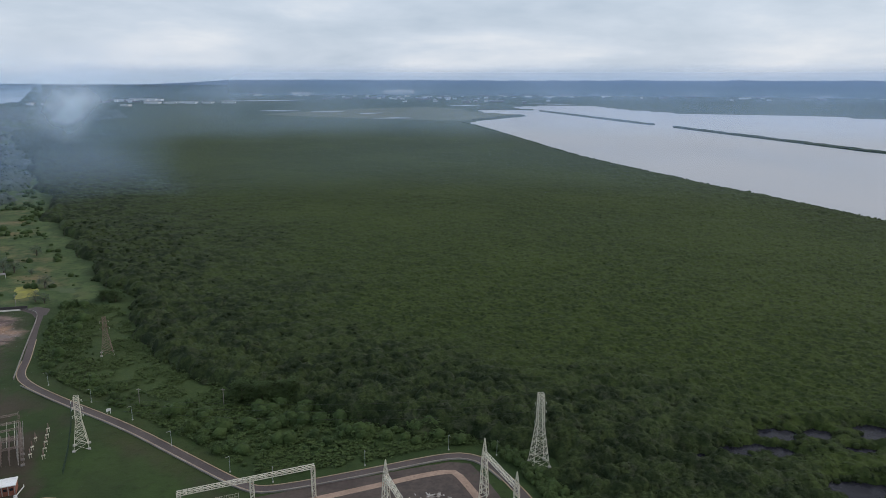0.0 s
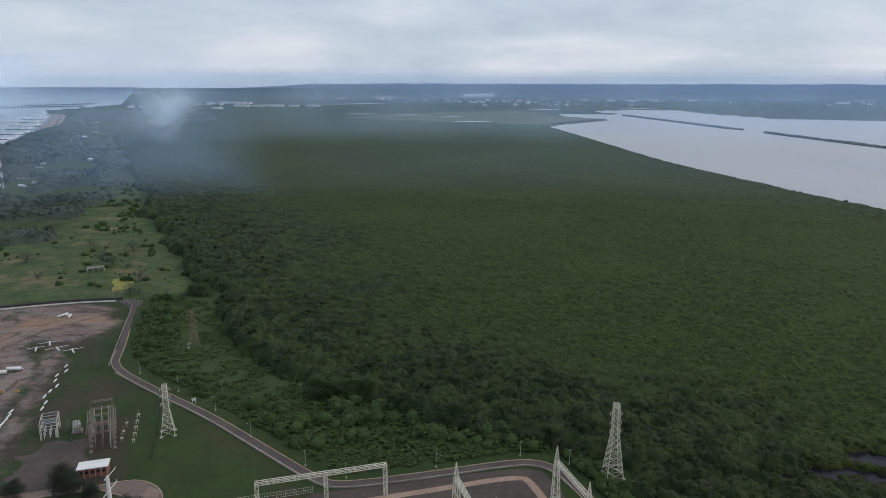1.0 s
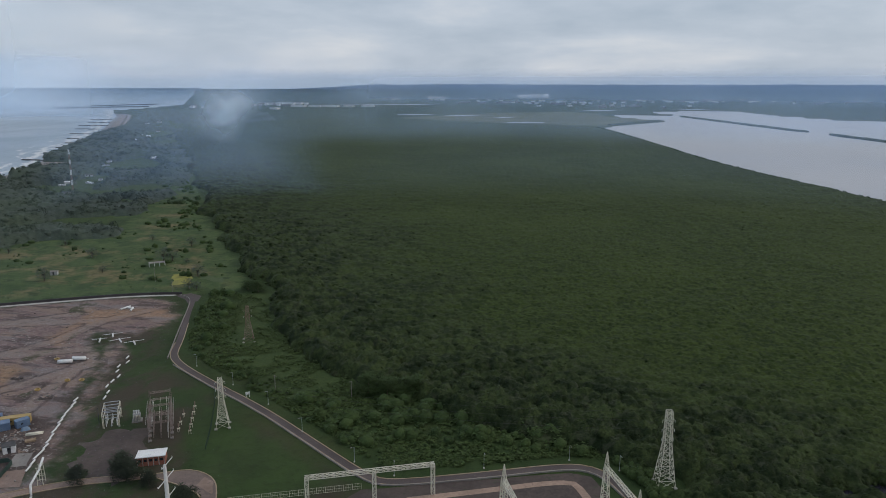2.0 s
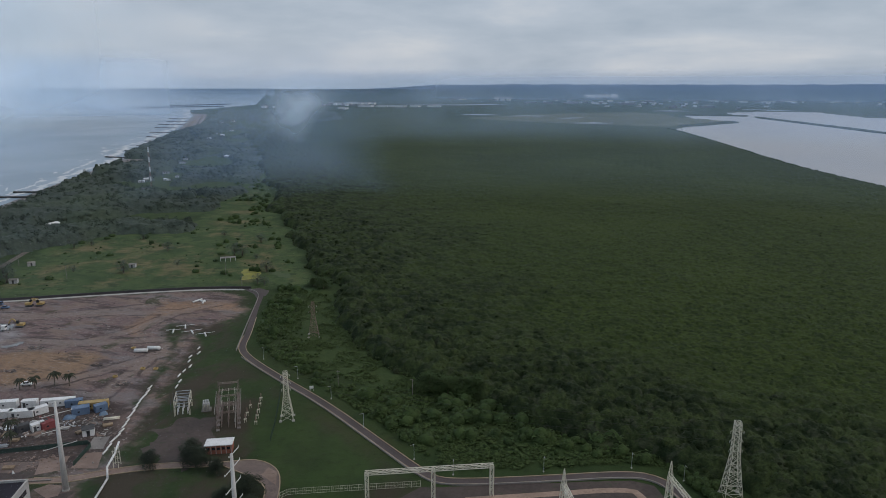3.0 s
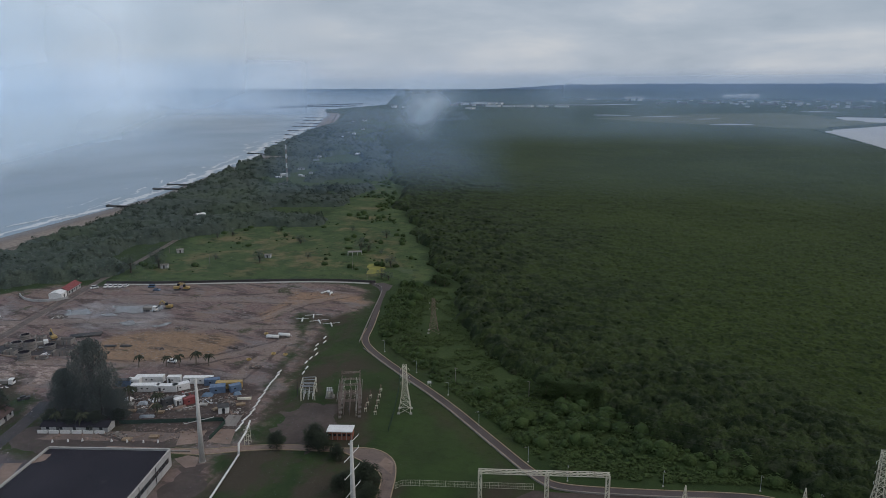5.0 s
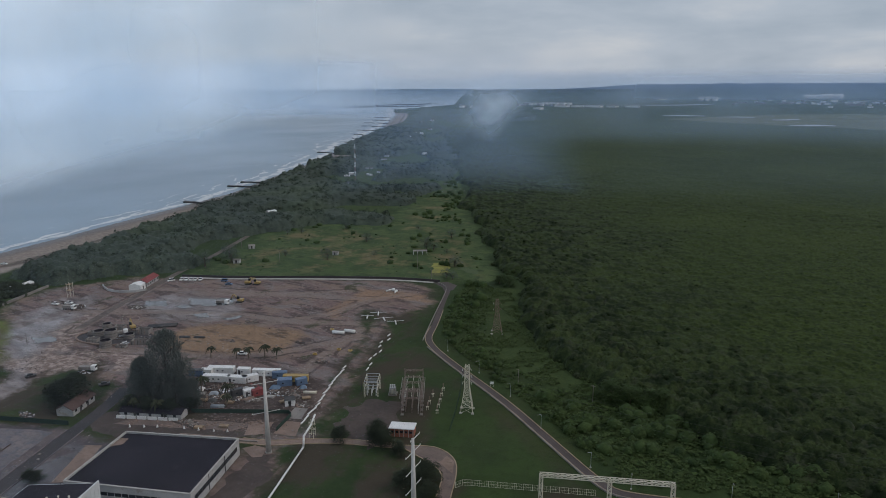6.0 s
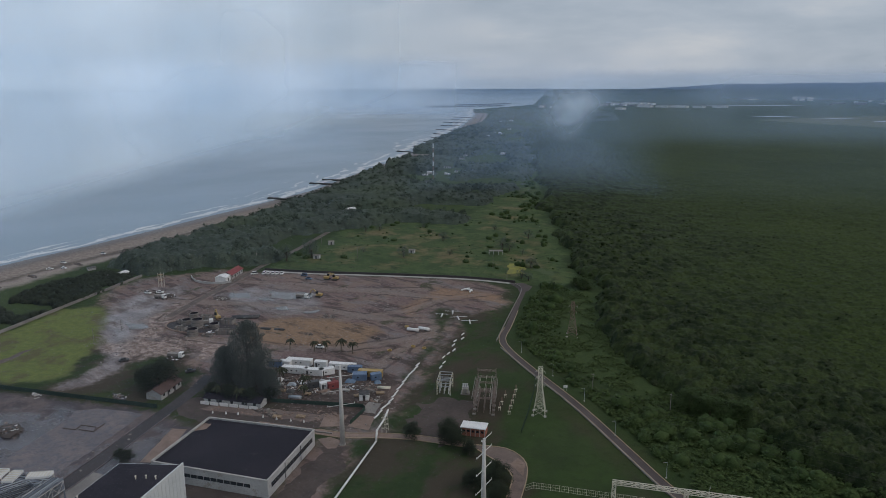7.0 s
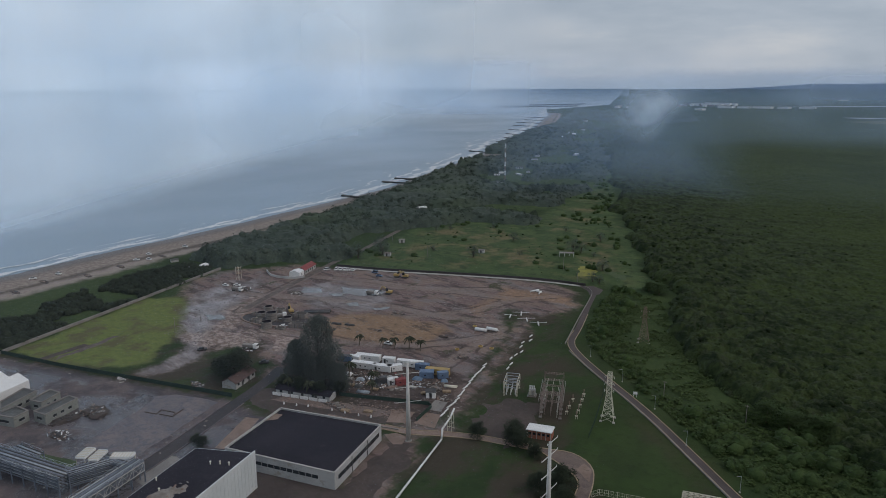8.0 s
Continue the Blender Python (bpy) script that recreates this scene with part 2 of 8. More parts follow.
M_OFFICE = worn("greenish_plaster", (0.225, 0.235, 0.215), (0.28, 0.285, 0.26), fine=1.5, coarse=0.2, rough=0.85, dirt=(0.15, 0.14, 0.12), dirt_at=0.57)
# The blue of distance haze is put into this base colour.
M_HILL = worn("hazed_far_hills", (0.075, 0.112, 0.165), (0.09, 0.128, 0.18), fine=0.012, coarse=0.003, rough=1.0, relief=0.0, spec=0.0)
M_BARE = worn("bare_brown_earth", (0.058, 0.042, 0.036), (0.082, 0.060, 0.050), fine=0.7, coarse=0.12, rough=0.95, dirt=(0.04, 0.05, 0.022), dirt_at=0.56)
M_BROWNROAD = worn("brown_concrete", (0.135, 0.098, 0.082), (0.185, 0.135, 0.112), fine=1.5, coarse=0.15, rough=0.85, dirt=(0.09, 0.068, 0.06), dirt_at=0.55)
M_SANDPATH = worn("sandy_path", (0.27, 0.185, 0.135), (0.36, 0.25, 0.185), fine=1.2, coarse=0.2, rough=0.9, dirt=(0.15, 0.105, 0.08), dirt_at=0.57)
M_LAWN = worn("short_grass", (0.045, 0.070, 0.022), (0.062, 0.088, 0.028), fine=2.0, coarse=0.2, rough=0.9)
M_YELLOWGRASS = worn("yellow_flowers", (0.26, 0.24, 0.04), (0.17, 0.165, 0.04), fine=1.5, coarse=0.15, rough=0.9, dirt=(0.06, 0.08, 0.03))
M_DARKEARTH = worn("dark_earth", (0.055, 0.042, 0.036), (0.08, 0.06, 0.05), fine=1.0, coarse=0.3, rough=0.95)
M_PINE = foliage("pine_needles", (0.105, 0.118, 0.108), (0.125, 0.140, 0.124), (0.13, 0.146, 0.122), patch=0.05, crown=0.3, grain=2.0, through_light=0.45)
M_SHADE = foliage("shade_leaves", (0.040, 0.050, 0.034), (0.056, 0.068, 0.044), (0.060, 0.074, 0.044), patch=0.05, crown=0.3, grain=2.0, through_light=0.45)
M_YARDSLAB = worn("yard_slab", (0.115, 0.092, 0.092), (0.175, 0.130, 0.118), fine=1.0, coarse=0.09, rough=0.5, dirt=(0.075, 0.070, 0.082), dirt_at=0.47)
M_REED = foliage("rough_grass", (0.036, 0.058, 0.018), (0.056, 0.084, 0.026), (0.066, 0.092, 0.030), patch=0.05, crown=0.3, grain=2.0)
M_ROCK = worn("dark_rock", (0.05, 0.05, 0.05), (0.08, 0.078, 0.075), fine=0.6, coarse=0.1, rough=0.8)
M_PUDDLE = worn("muddy_water", (0.125, 0.112, 0.102), (0.15, 0.136, 0.125), fine=0.3, coarse=0.1, rough=0.15, relief=0.02)


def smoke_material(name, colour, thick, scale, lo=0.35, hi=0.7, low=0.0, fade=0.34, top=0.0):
    """Drifting smoke, and haze painted as a tinted sheet: wisps that thin out to nothing at the rim."""
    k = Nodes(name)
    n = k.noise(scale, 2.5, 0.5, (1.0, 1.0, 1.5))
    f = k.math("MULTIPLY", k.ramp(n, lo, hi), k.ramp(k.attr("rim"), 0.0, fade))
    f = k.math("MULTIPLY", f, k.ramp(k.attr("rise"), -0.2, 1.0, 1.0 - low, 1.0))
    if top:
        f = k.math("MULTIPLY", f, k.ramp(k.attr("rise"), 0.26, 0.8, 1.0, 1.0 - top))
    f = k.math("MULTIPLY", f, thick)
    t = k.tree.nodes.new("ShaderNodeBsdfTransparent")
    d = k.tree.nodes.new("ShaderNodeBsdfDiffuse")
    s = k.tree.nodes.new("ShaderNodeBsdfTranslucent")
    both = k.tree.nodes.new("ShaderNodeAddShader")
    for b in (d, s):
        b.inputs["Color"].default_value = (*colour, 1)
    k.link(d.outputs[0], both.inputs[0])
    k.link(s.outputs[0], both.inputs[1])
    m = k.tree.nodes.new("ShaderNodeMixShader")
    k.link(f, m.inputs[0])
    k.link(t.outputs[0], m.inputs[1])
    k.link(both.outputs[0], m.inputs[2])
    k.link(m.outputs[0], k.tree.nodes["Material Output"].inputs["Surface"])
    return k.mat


# Blue haze over the land is imitated by the tint of thin sheets.
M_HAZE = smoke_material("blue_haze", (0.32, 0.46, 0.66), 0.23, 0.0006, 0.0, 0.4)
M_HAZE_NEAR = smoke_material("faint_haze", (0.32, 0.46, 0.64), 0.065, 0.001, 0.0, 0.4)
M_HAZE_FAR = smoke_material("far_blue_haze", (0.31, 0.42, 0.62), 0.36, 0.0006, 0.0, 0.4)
M_SMOKE = smoke_material("white_smoke", (0.60, 0.665, 0.72), 0.27, 0.0045, 0.12, 0.5, fade=0.13)
M_PLUME = smoke_material("smoke_plume", (0.62, 0.68, 0.75), 0.74, 0.009, 0.12, 0.6, fade=0.42, top=1.0)
M_DRIFT = smoke_material("smoke_drift", (0.56, 0.64, 0.73), 0.11, 0.004, 0.1, 0.6, fade=0.45, top=1.0)
M_WISP = smoke_material("thin_smoke", (0.42, 0.53, 0.67), 0.18, 0.004, 0.2, 0.62, fade=0.42)
# Added veil close to the eye that lifts the darks like haze.
M_VEIL = smoke_material("near_veil", (0.44, 0.53, 0.70), 0.016, 0.012, 0.0, 0.5)
M_POND = worn("pond_water", (0.012, 0.012, 0.018), (0.016, 0.016, 0.022), fine=0.2, coarse=0.1, rough=0.25, relief=0.02, spec=0.1)
# Pale tinted sheets imitate the haze over sea and coast.
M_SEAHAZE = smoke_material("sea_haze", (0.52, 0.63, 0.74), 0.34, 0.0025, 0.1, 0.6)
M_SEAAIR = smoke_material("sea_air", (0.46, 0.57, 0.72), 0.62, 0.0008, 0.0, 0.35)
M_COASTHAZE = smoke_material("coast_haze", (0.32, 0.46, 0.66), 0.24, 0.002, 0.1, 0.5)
# see-through sheets that imitate smoke and haze: name, span of bearing and height in degrees, distance, material,
# label, oval, fall of the foot
SMOKE = [
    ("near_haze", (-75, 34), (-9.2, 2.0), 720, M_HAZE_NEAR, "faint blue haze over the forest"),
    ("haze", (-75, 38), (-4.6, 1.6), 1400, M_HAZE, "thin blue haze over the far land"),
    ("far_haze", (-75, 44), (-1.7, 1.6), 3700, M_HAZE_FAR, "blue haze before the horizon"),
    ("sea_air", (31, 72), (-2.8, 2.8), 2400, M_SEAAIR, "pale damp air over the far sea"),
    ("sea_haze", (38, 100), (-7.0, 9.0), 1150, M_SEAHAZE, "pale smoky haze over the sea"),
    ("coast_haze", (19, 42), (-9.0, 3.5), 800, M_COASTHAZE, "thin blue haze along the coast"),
    ("smoke_plume", (23.4, 31.6), (-4.5, 2.6), 1540, M_PLUME, "white smoke rising from beyond the forest", True),
    ("smoke_drift", (20.0, 36.0), (-5.4, 5.0), 1660, M_DRIFT, "pale smoke spreading above the coast", True),
    ("thin_smoke", (0.0, 27.5), (-4.6, 2.6), 1300, M_WISP, "thin blue-grey smoke over the forest", True),
    ("near_smoke", (26, 125), (-42, -4), 100, M_VEIL, "barely visible smoke drifting over the site"),
    ("smoke_cloud", (33, 125), (-0.4, 46), 560, M_SMOKE, "white smoke drifting low over the sea", False, -0.24),
    ("smoke_cloud", (39, 125), (-1.8, 43), 720, M_SMOKE, "white smoke drifting low over the sea", False, -0.25),
    ("smoke_cloud", (46, 125), (-3.0, 41), 900, M_SMOKE, "white smoke drifting low over the sea", False, -0.21),
]


# ---------------------------------------------------------------- building helpers
def far(p):
    """Distance beyond 2.5 km is folded in towards the eye, along the line of sight from the hovering drone."""
    r = math.hypot(p[0], p[1])
    if r <= 2500:
        return Vector(p)
    k = (2500 + 2300 * (1 - math.exp(-(r - 2500) / 2300))) / r
    return Vector((p[0] * k, p[1] * k, EYE_Z + (p[2] - EYE_Z) * k))


def far_np(v):
    r = np.maximum(np.hypot(v[:, 0], v[:, 1]), 1e-6)
    k = np.where(r <= 2500, 1.0, (2500 + 2300 * (1 - np.exp(-np.maximum(r - 2500, 0) / 2300))) / r)
    return np.stack([v[:, 0] * k, v[:, 1] * k, EYE_Z + (v[:, 2] - EYE_Z) * k], 1)


def mesh_np(name, verts, faces, material, smooth=False):
    """A mesh object from arrays: verts (n, 3), faces (m, 3) or (m, 4)."""
    me = bpy.data.meshes.new(name)
    n, m, k = len(verts), len(faces), faces.shape[1]
    me.vertices.add(n)
    me.vertices.foreach_set("co", np.ascontiguousarray(verts, dtype=np.float32).ravel())
    me.loops.add(m * k)
    me.loops.foreach_set("vertex_index", np.ascontiguousarray(faces, dtype=np.int32).ravel())
    me.polygons.add(m)
    me.polygons.foreach_set("loop_start", np.arange(0, m * k, k, dtype=np.int32))
    me.polygons.foreach_set("use_smooth", np.full(m, smooth))
    me.update(calc_edges=True)
    me.materials.append(material)
    return new(name, me)


def attribute(ob, name, values):
    a = ob.data.attributes.new(name, "FLOAT", "POINT")
    a.data.foreach_set("value", np.ascontiguousarray(values, dtype=np.float32))


def hash01(ix, iy, seed):
    h = (ix.astype(np.int64) * 374761393 + iy.astype(np.int64) * 668265263 + seed * 974634541) & 0xFFFFFFFF
    h = ((h ^ (h >> 13)) * 1274126177) & 0xFFFFFFFF
    h = ((h ^ (h >> 16)) * 2246822519) & 0xFFFFFFFF
    return ((h ^ (h >> 15)) & 0xFFFFFF) / 16777216.0


def vnoise(x, y, seed=0):
    ix, iy = np.floor(x), np.floor(y)
    fx, fy = x - ix, y - iy
    fx, fy = fx * fx * (3 - 2 * fx), fy * fy * (3 - 2 * fy)
    a, b = hash01(ix, iy, seed), hash01(ix + 1, iy, seed)
    c, d = hash01(ix, iy + 1, seed), hash01(ix + 1, iy + 1, seed)
    return (a * (1 - fx) + b * fx) * (1 - fy) + (c * (1 - fx) + d * fx) * fy


def fnoise(x, y, size, seed=0, octaves=3):
    s, amp, tot = 0.0, 1.0, 0.0
    for o in range(octaves):
        s = s + amp * vnoise(x / size * 2 ** o, y / size * 2 ** o, seed + o)
        tot += amp
        amp *= 0.5
    return s / tot


def inside(poly, x, y):
    """Signed distance to a polygon's edge, positive inside."""
    d2, odd = np.full(x.shape, 1e18), np.zeros(x.shape, bool)
    for (ax, ay), (bx, by) in zip(poly, poly[1:] + poly[:1]):
        ex, ey = bx - ax, by - ay
        k = np.clip(((x - ax) * ex + (y - ay) * ey) / (ex * ex + ey * ey + 1e-9), 0, 1)
        d2 = np.minimum(d2, (x - ax - k * ex) ** 2 + (y - ay - k * ey) ** 2)
        cross = (ay > y) != (by > y)
        odd ^= cross & (x < ex * (y - ay) / (by - ay if by != ay else 1e-9) + ax)
    return np.where(odd, 1, -1) * np.sqrt(d2)


def line_distance(line, x, y):
    d2 = np.full(x.shape, 1e18)
    for (ax, ay), (bx, by) in zip(line, line[1:]):
        ex, ey = bx - ax, by - ay
        k = np.clip(((x - ax) * ex + (y - ay) * ey) / (ex * ex + ey * ey), 0, 1)
        d2 = np.minimum(d2, (x - ax - k * ex) ** 2 + (y - ay - k * ey) ** 2)
    return np.sqrt(d2)


def polar_grid(az, r):
    """Vertices and quads of a fan: az in degrees, left positive, from straight ahead; r in metres."""
    a = np.radians(az)
    x, y = -np.sin(a)[None, :] * r[:, None], np.cos(a)[None, :] * r[:, None]
    n, m = len(r), len(az)
    i = np.arange(n - 1)[:, None] * m + np.arange(m - 1)[None, :]
    q = np.stack([i, i + m, i + m + 1, i + 1], -1).reshape(-1, 4)
    return x.ravel(), y.ravel(), q


def rings(*spans):
    """Radii at which even steps of the angle below the horizon meet the ground: spans of (from, to, step) in degrees."""
    e = np.concatenate([np.arange(a, b, s) for a, b, s in spans])
    return EYE_Z / np.tan(np.radians(e[::1]))


# one cube, one tube: the pieces from which the parts are put together
def add_box(bm, size, m=None, bevel=0.0, taper=1.0):
    ret = bmesh.ops.create_cube(bm, size=1.0)
    vs = ret["verts"]
    for v in vs:
        k = taper if v.co.z > 0 else 1.0
        v.co = Vector((v.co.x * size[0] * k, v.co.y * size[1] * k, (v.co.z + 0.5) * size[2]))
    if bevel:
        es = list({e for v in vs for e in v.link_edges})
        ret = bmesh.ops.bevel(bm, geom=es, offset=bevel, segments=1, affect="EDGES")
        vs = list({v for f in ret["faces"] for v in f.verts} | {v for v in vs if v.is_valid})
    if m is not None:
        bmesh.ops.transform(bm, matrix=m, verts=vs)
    return vs


def add_tube(bm, a, b, r1, r2=None, sides=8):
    """A closed round bar from a to b."""
    a, b = Vector(a), Vector(b)
    d = b - a
    ret = bmesh.ops.create_cone(bm, cap_ends=True, segments=sides, radius1=r1, radius2=r1 if r2 is None else r2, depth=d.length)
    m = Matrix.Translation((a + b) / 2) @ d.to_track_quat("Z", "Y").to_matrix().to_4x4()
    bmesh.ops.transform(bm, matrix=m, verts=ret["verts"])


def part(name, bm, material, parent=None, label="", smooth=False):
    """Links a bmesh as one mesh object, under a thing or a part where one is given."""
    me = bpy.data.meshes.new(name)
    bm.to_mesh(me)
    bm.free()
    me.materials.append(material)
    if smooth:
        for p in me.polygons:
            p.use_smooth = True
    ob = new(name, me)
    ob.parent = parent
    return tagged(ob, label)


def empty(name, m, label="", category="", group="", kind=""):
    ob = new(name)
    ob.empty_display_size = 1.0
    ob.matrix_world = m
    return tagged(ob, label, category, group, kind)


def put(x, y, z=0.0, turn=0.0):
    return pose(x, y, z, 0, 0, turn)


def ribbon(name, line, width, z, material, step=3.0, thick=0.0, side=0.0):
    """A strip that follows a line on the ground; thick: a wall or kerb of that height; side: shifted to the left."""
    pts = smooth_line(line, step)
    n = len(pts)
    t = np.gradient(pts, axis=0)
    t /= np.linalg.norm(t, axis=1)[:, None]
    nrm = np.stack([-t[:, 1], t[:, 0]], 1)
    w = np.asarray(width, float) * np.ones(n) / 2
    L, R = pts + nrm * (side + w)[:, None], pts + nrm * (side - w)[:, None]
    top = np.concatenate([np.c_[L, np.full(n, z + thick)], np.c_[R, np.full(n, z + thick)]])
    i = np.arange(n - 1)
    f = [np.stack([i + n, i + n + 1, i + 1, i], 1)]
    v = top
    if thick:
        v = np.concatenate([top, np.c_[L, np.full(n, z - 0.1)], np.c_[R, np.full(n, z - 0.1)]])
        f += [np.stack([i, i + 1, i + 1 + 2 * n, i + 2 * n], 1), np.stack([i + 3 * n, i + 1 + 3 * n, i + 1 + n, i + n], 1)]
        f += [np.array([[n, 0, 2 * n, 3 * n], [n - 1, 2 * n - 1, 4 * n - 1, 3 * n - 1]])]
    return mesh_np(name, v, np.concatenate(f), material)


def smooth_line(line, step=3.0, rounds=2):
    p = np.array(line, float)
    for _ in range(rounds):
        a, b = p[:-1] * 0.75 + p[1:] * 0.25, p[:-1] * 0.25 + p[1:] * 0.75
        p = np.concatenate([p[:1], np.stack([a, b], 1).reshape(-1, 2), p[-1:]])
    s = np.concatenate([[0], np.cumsum(np.linalg.norm(np.diff(p, axis=0), axis=1))])
    k = np.linspace(0, s[-1], max(2, int(s[-1] / step) + 1))
    return np.stack([np.interp(k, s, p[:, 0]), np.interp(k, s, p[:, 1])], 1)


def patch(name, poly, z, material, rough_edge=0.0, seed=1, step=1.5):
    """A flat sheet with a ragged edge, lying on the ground."""
    pts = []
    for a, b in zip(poly, poly[1:] + poly[:1]):
        n = max(1, int(math.dist(a, b) / step)) if rough_edge else 1
        for i in range(n):
            x, y = a[0] + (b[0] - a[0]) * i / n, a[1] + (b[1] - a[1]) * i / n
            if rough_edge:
                w = noise.noise_vector((x * 0.15, y * 0.15, seed)) + 0.5 * noise.noise_vector((x * 0.5, y * 0.5, seed))
                x, y = x + w.x * rough_edge, y + w.y * rough_edge
            pts.append((x, y, z))
    bm = bmesh.new()
    vs = [bm.verts.new(p) for p in pts]
    es = [bm.edges.new((vs[i], vs[(i + 1) % len(vs)])) for i in range(len(vs))]
    bmesh.ops.triangle_fill(bm, use_beauty=True, use_dissolve=False, edges=es)
    for f in bm.faces:
        if f.normal.z < 0:
            f.normal_flip()
    return part(name, bm, material)


# ---------------------------------------------------------------- the lie of the land
SHORE = [(-480, -60), (-517, 125), (-534, 184), (-543, 217), (-552, 263), (-577, 356), (-609, 470), (-640, 574), (-728, 749), (-860, 1020),
         (-930, 1110), (-1084, 1403), (-1316, 1805), (-1870, 2662), (-2363, 3341), (-2500, 3900), (-2700, 4600), (-22500, 40000)]
SEA = [(0, -60000), (0, -5000), (-330, -700)] + SHORE + [(-90000, 46000), (-90000, -60000)]
LAGOON = [(72, 2185), (126, 1867), (156, 1707), (232, 1195), (300, 954), (330, 843), (360, 768), (400, 626), (450, 480), (560, 300), (760, 60),
          (2500, -400), (2600, 1500), (1545, 2505), (1343, 2796), (988, 2872), (849, 3372), (811, 3900), (584, 3962), (345, 3700), (420, 3320), (324, 3380), (150, 3308), (174, 3057), (307, 2862), (290, 2640), (161, 2481)]
MANGROVE = [(-84, 262), (-101, 274), (-117, 288), (-131, 301), (-146, 321), (-160, 346), (-166, 364), (-176, 386), (-194, 404), (-219, 428), (-238, 454), (-259, 483), (-287, 525), (-323, 578), (-359, 633), (-400, 702), (-497, 864), (-628, 1073),
            (-802, 1340), (-1026, 1672), (-1180, 2000), (-1100, 2500), (-726, 2770), (-463, 2582), (-243, 2451), (-48, 2370), (60, 2340), (62, 2240), (95, 2050), (150, 1715), (226, 1195), (294, 950), (324, 838), (353, 762),
            (392, 620), (440, 475), (550, 292), (740, 50), (300, -60), (120, 60), (60, 140), (36, 190), (25, 212), (12, 226), (-10, 226), (-30, 236), (-52, 246), (-66, 258)]
SITE = [(-414, 205), (-424, 228), (-402, 272), (-378, 288), (-321, 319), (-267, 349), (-240, 357), (-222, 350), (-205, 318), (-212, 300), (-232, 296), (-222, 282), (-206, 262), (-196, 240), (-184, 214),
        (-166, 176), (-163, 163), (-174, 158), (-182, 160), (-214, 160), (-246, 150), (-285, 172), (-300, 140), (-330, 152), (-362, 165)]
FIELD = [(-361, 85), (-383, 131), (-400, 170), (-386, 186), (-366, 178), (-344, 164), (-318, 146), (-300, 126), (-302, 112), (-326, 97)]
YARD = [(-362, 80), (-326, 94), (-297, 106), (-240, 130), (-205, 132), (-196, 122), (-190, 98), (-185, 70), (-180, 20), (-380, 0)]
OCHRE = [(-293, 225), (-283, 238), (-262, 250), (-240, 251), (-231, 249), (-228, 229), (-242, 212), (-270, 200), (-288, 205)]
TAN = [(-248, 284), (-257, 328), (-236, 337), (-216, 340), (-212, 329), (-229, 324), (-247, 305), (-239, 279)]
GREY = [(-355, 235), (-350, 262), (-331, 266), (-309, 276), (-288, 262), (-287, 243), (-310, 225), (-330, 232)]
PALE = [(-322, 152), (-318, 168), (-295, 180), (-280, 172), (-290, 155), (-308, 150)]
PALE_ROAD = [(-352, 214), (-338, 190), (-322, 174), (-308, 177), (-292, 184), (-283, 183), (-276, 177)]
BROWN = [(-172, 151), (-161, 156), (-152, 146), (-143, 122), (-130, 85), (-150, 80), (-158, 117)]
TRACK = [(-161.5, 169), (-171, 190), (-181, 214), (-188, 232), (-196, 252), (-206, 275), (-214, 290)]
PLANT = [(-425, 228), (-376, 290), (-228, 364), (-212, 350), (-178, 272), (-57, 187), (-60, 100), (-340, 30)]
MEADOW = [(-392, 312), (-376, 296), (-320, 327), (-268, 356), (-226, 370), (-196, 378), (-198, 396), (-219, 425), (-238, 454), (-259, 483), (-287, 525), (-323, 578), (-359, 633), (-400, 702), (-497, 864), (-562, 950), (-520, 880), (-436, 690),
          (-434, 655), (-417, 608), (-378, 528), (-371, 506), (-396, 490), (-417, 478), (-427, 455), (-434, 437), (-430, 410), (-414, 384), (-400, 350)]
GLADES = [[(-715, 983), (-750, 1066), (-737, 1120), (-652, 1041), (-603, 946), (-613, 899), (-645, 893), (-665, 880)], [(-1125, 1713), (-1190, 1907), (-1025, 1699), (-945, 1512), (-968, 1460)],
          [(-669, 850), (-640, 879), (-576, 816), (-564, 737), (-580, 715)], [(-455, 610), (-480, 640), (-500, 700), (-475, 700), (-450, 650)]]
MARSH = [(-726, 2780), (-557, 3106), (-349, 3510), (-77, 3735), (89, 3440), (138, 3051), (293, 2966), (275, 2666), (140, 2439), (62, 2340), (-48, 2370), (-243, 2451), (-463, 2582)]
LAWN = [(-143, 239), (-120, 223), (-95, 207), (-70, 188), (-74, 172), (-90, 152), (-104, 182), (-117, 190), (-125, 193), (-133, 208)]
COMPOUND = [(-242, 178), (-236, 198), (-212, 214), (-188, 208), (-166, 178), (-172, 162), (-200, 156), (-234, 148)]
WHEEL_TRACKS = [[(-382, 285), (-352, 222), (-338, 194)], [(-372, 262), (-330, 284), (-280, 300), (-236, 318)], [(-352, 222), (-320, 240), (-284, 256), (-250, 262), (-214, 280)], [(-300, 186), (-276, 196), (-252, 204), (-228, 222), (-206, 262)],
                [(-338, 270), (-300, 290), (-262, 322)], [(-262, 250), (-244, 282), (-240, 316), (-228, 334)], [(-200, 204), (-206, 232), (-214, 270)], [(-402, 216), (-366, 214), (-340, 226)]]
SPIT = [(-590, 560), (-700, 760), (-830, 1000), (-1195, 1640), (-1875, 2880), (-1100, 2500), (-700, 1300), (-384, 662), (-402, 600), (-460, 450)]
DUNE = [(-364, 92), (-386, 140), (-421, 228), (-450, 240), (-478, 200), (-466, 150), (-440, 70)]
CLEARING = [(-196, 380), (-171, 374), (-163, 345), (-142, 313), (-122, 296), (-98, 279), (-80, 270), (-95, 246), (-125, 259), (-148, 283), (-168, 308), (-184, 343)]
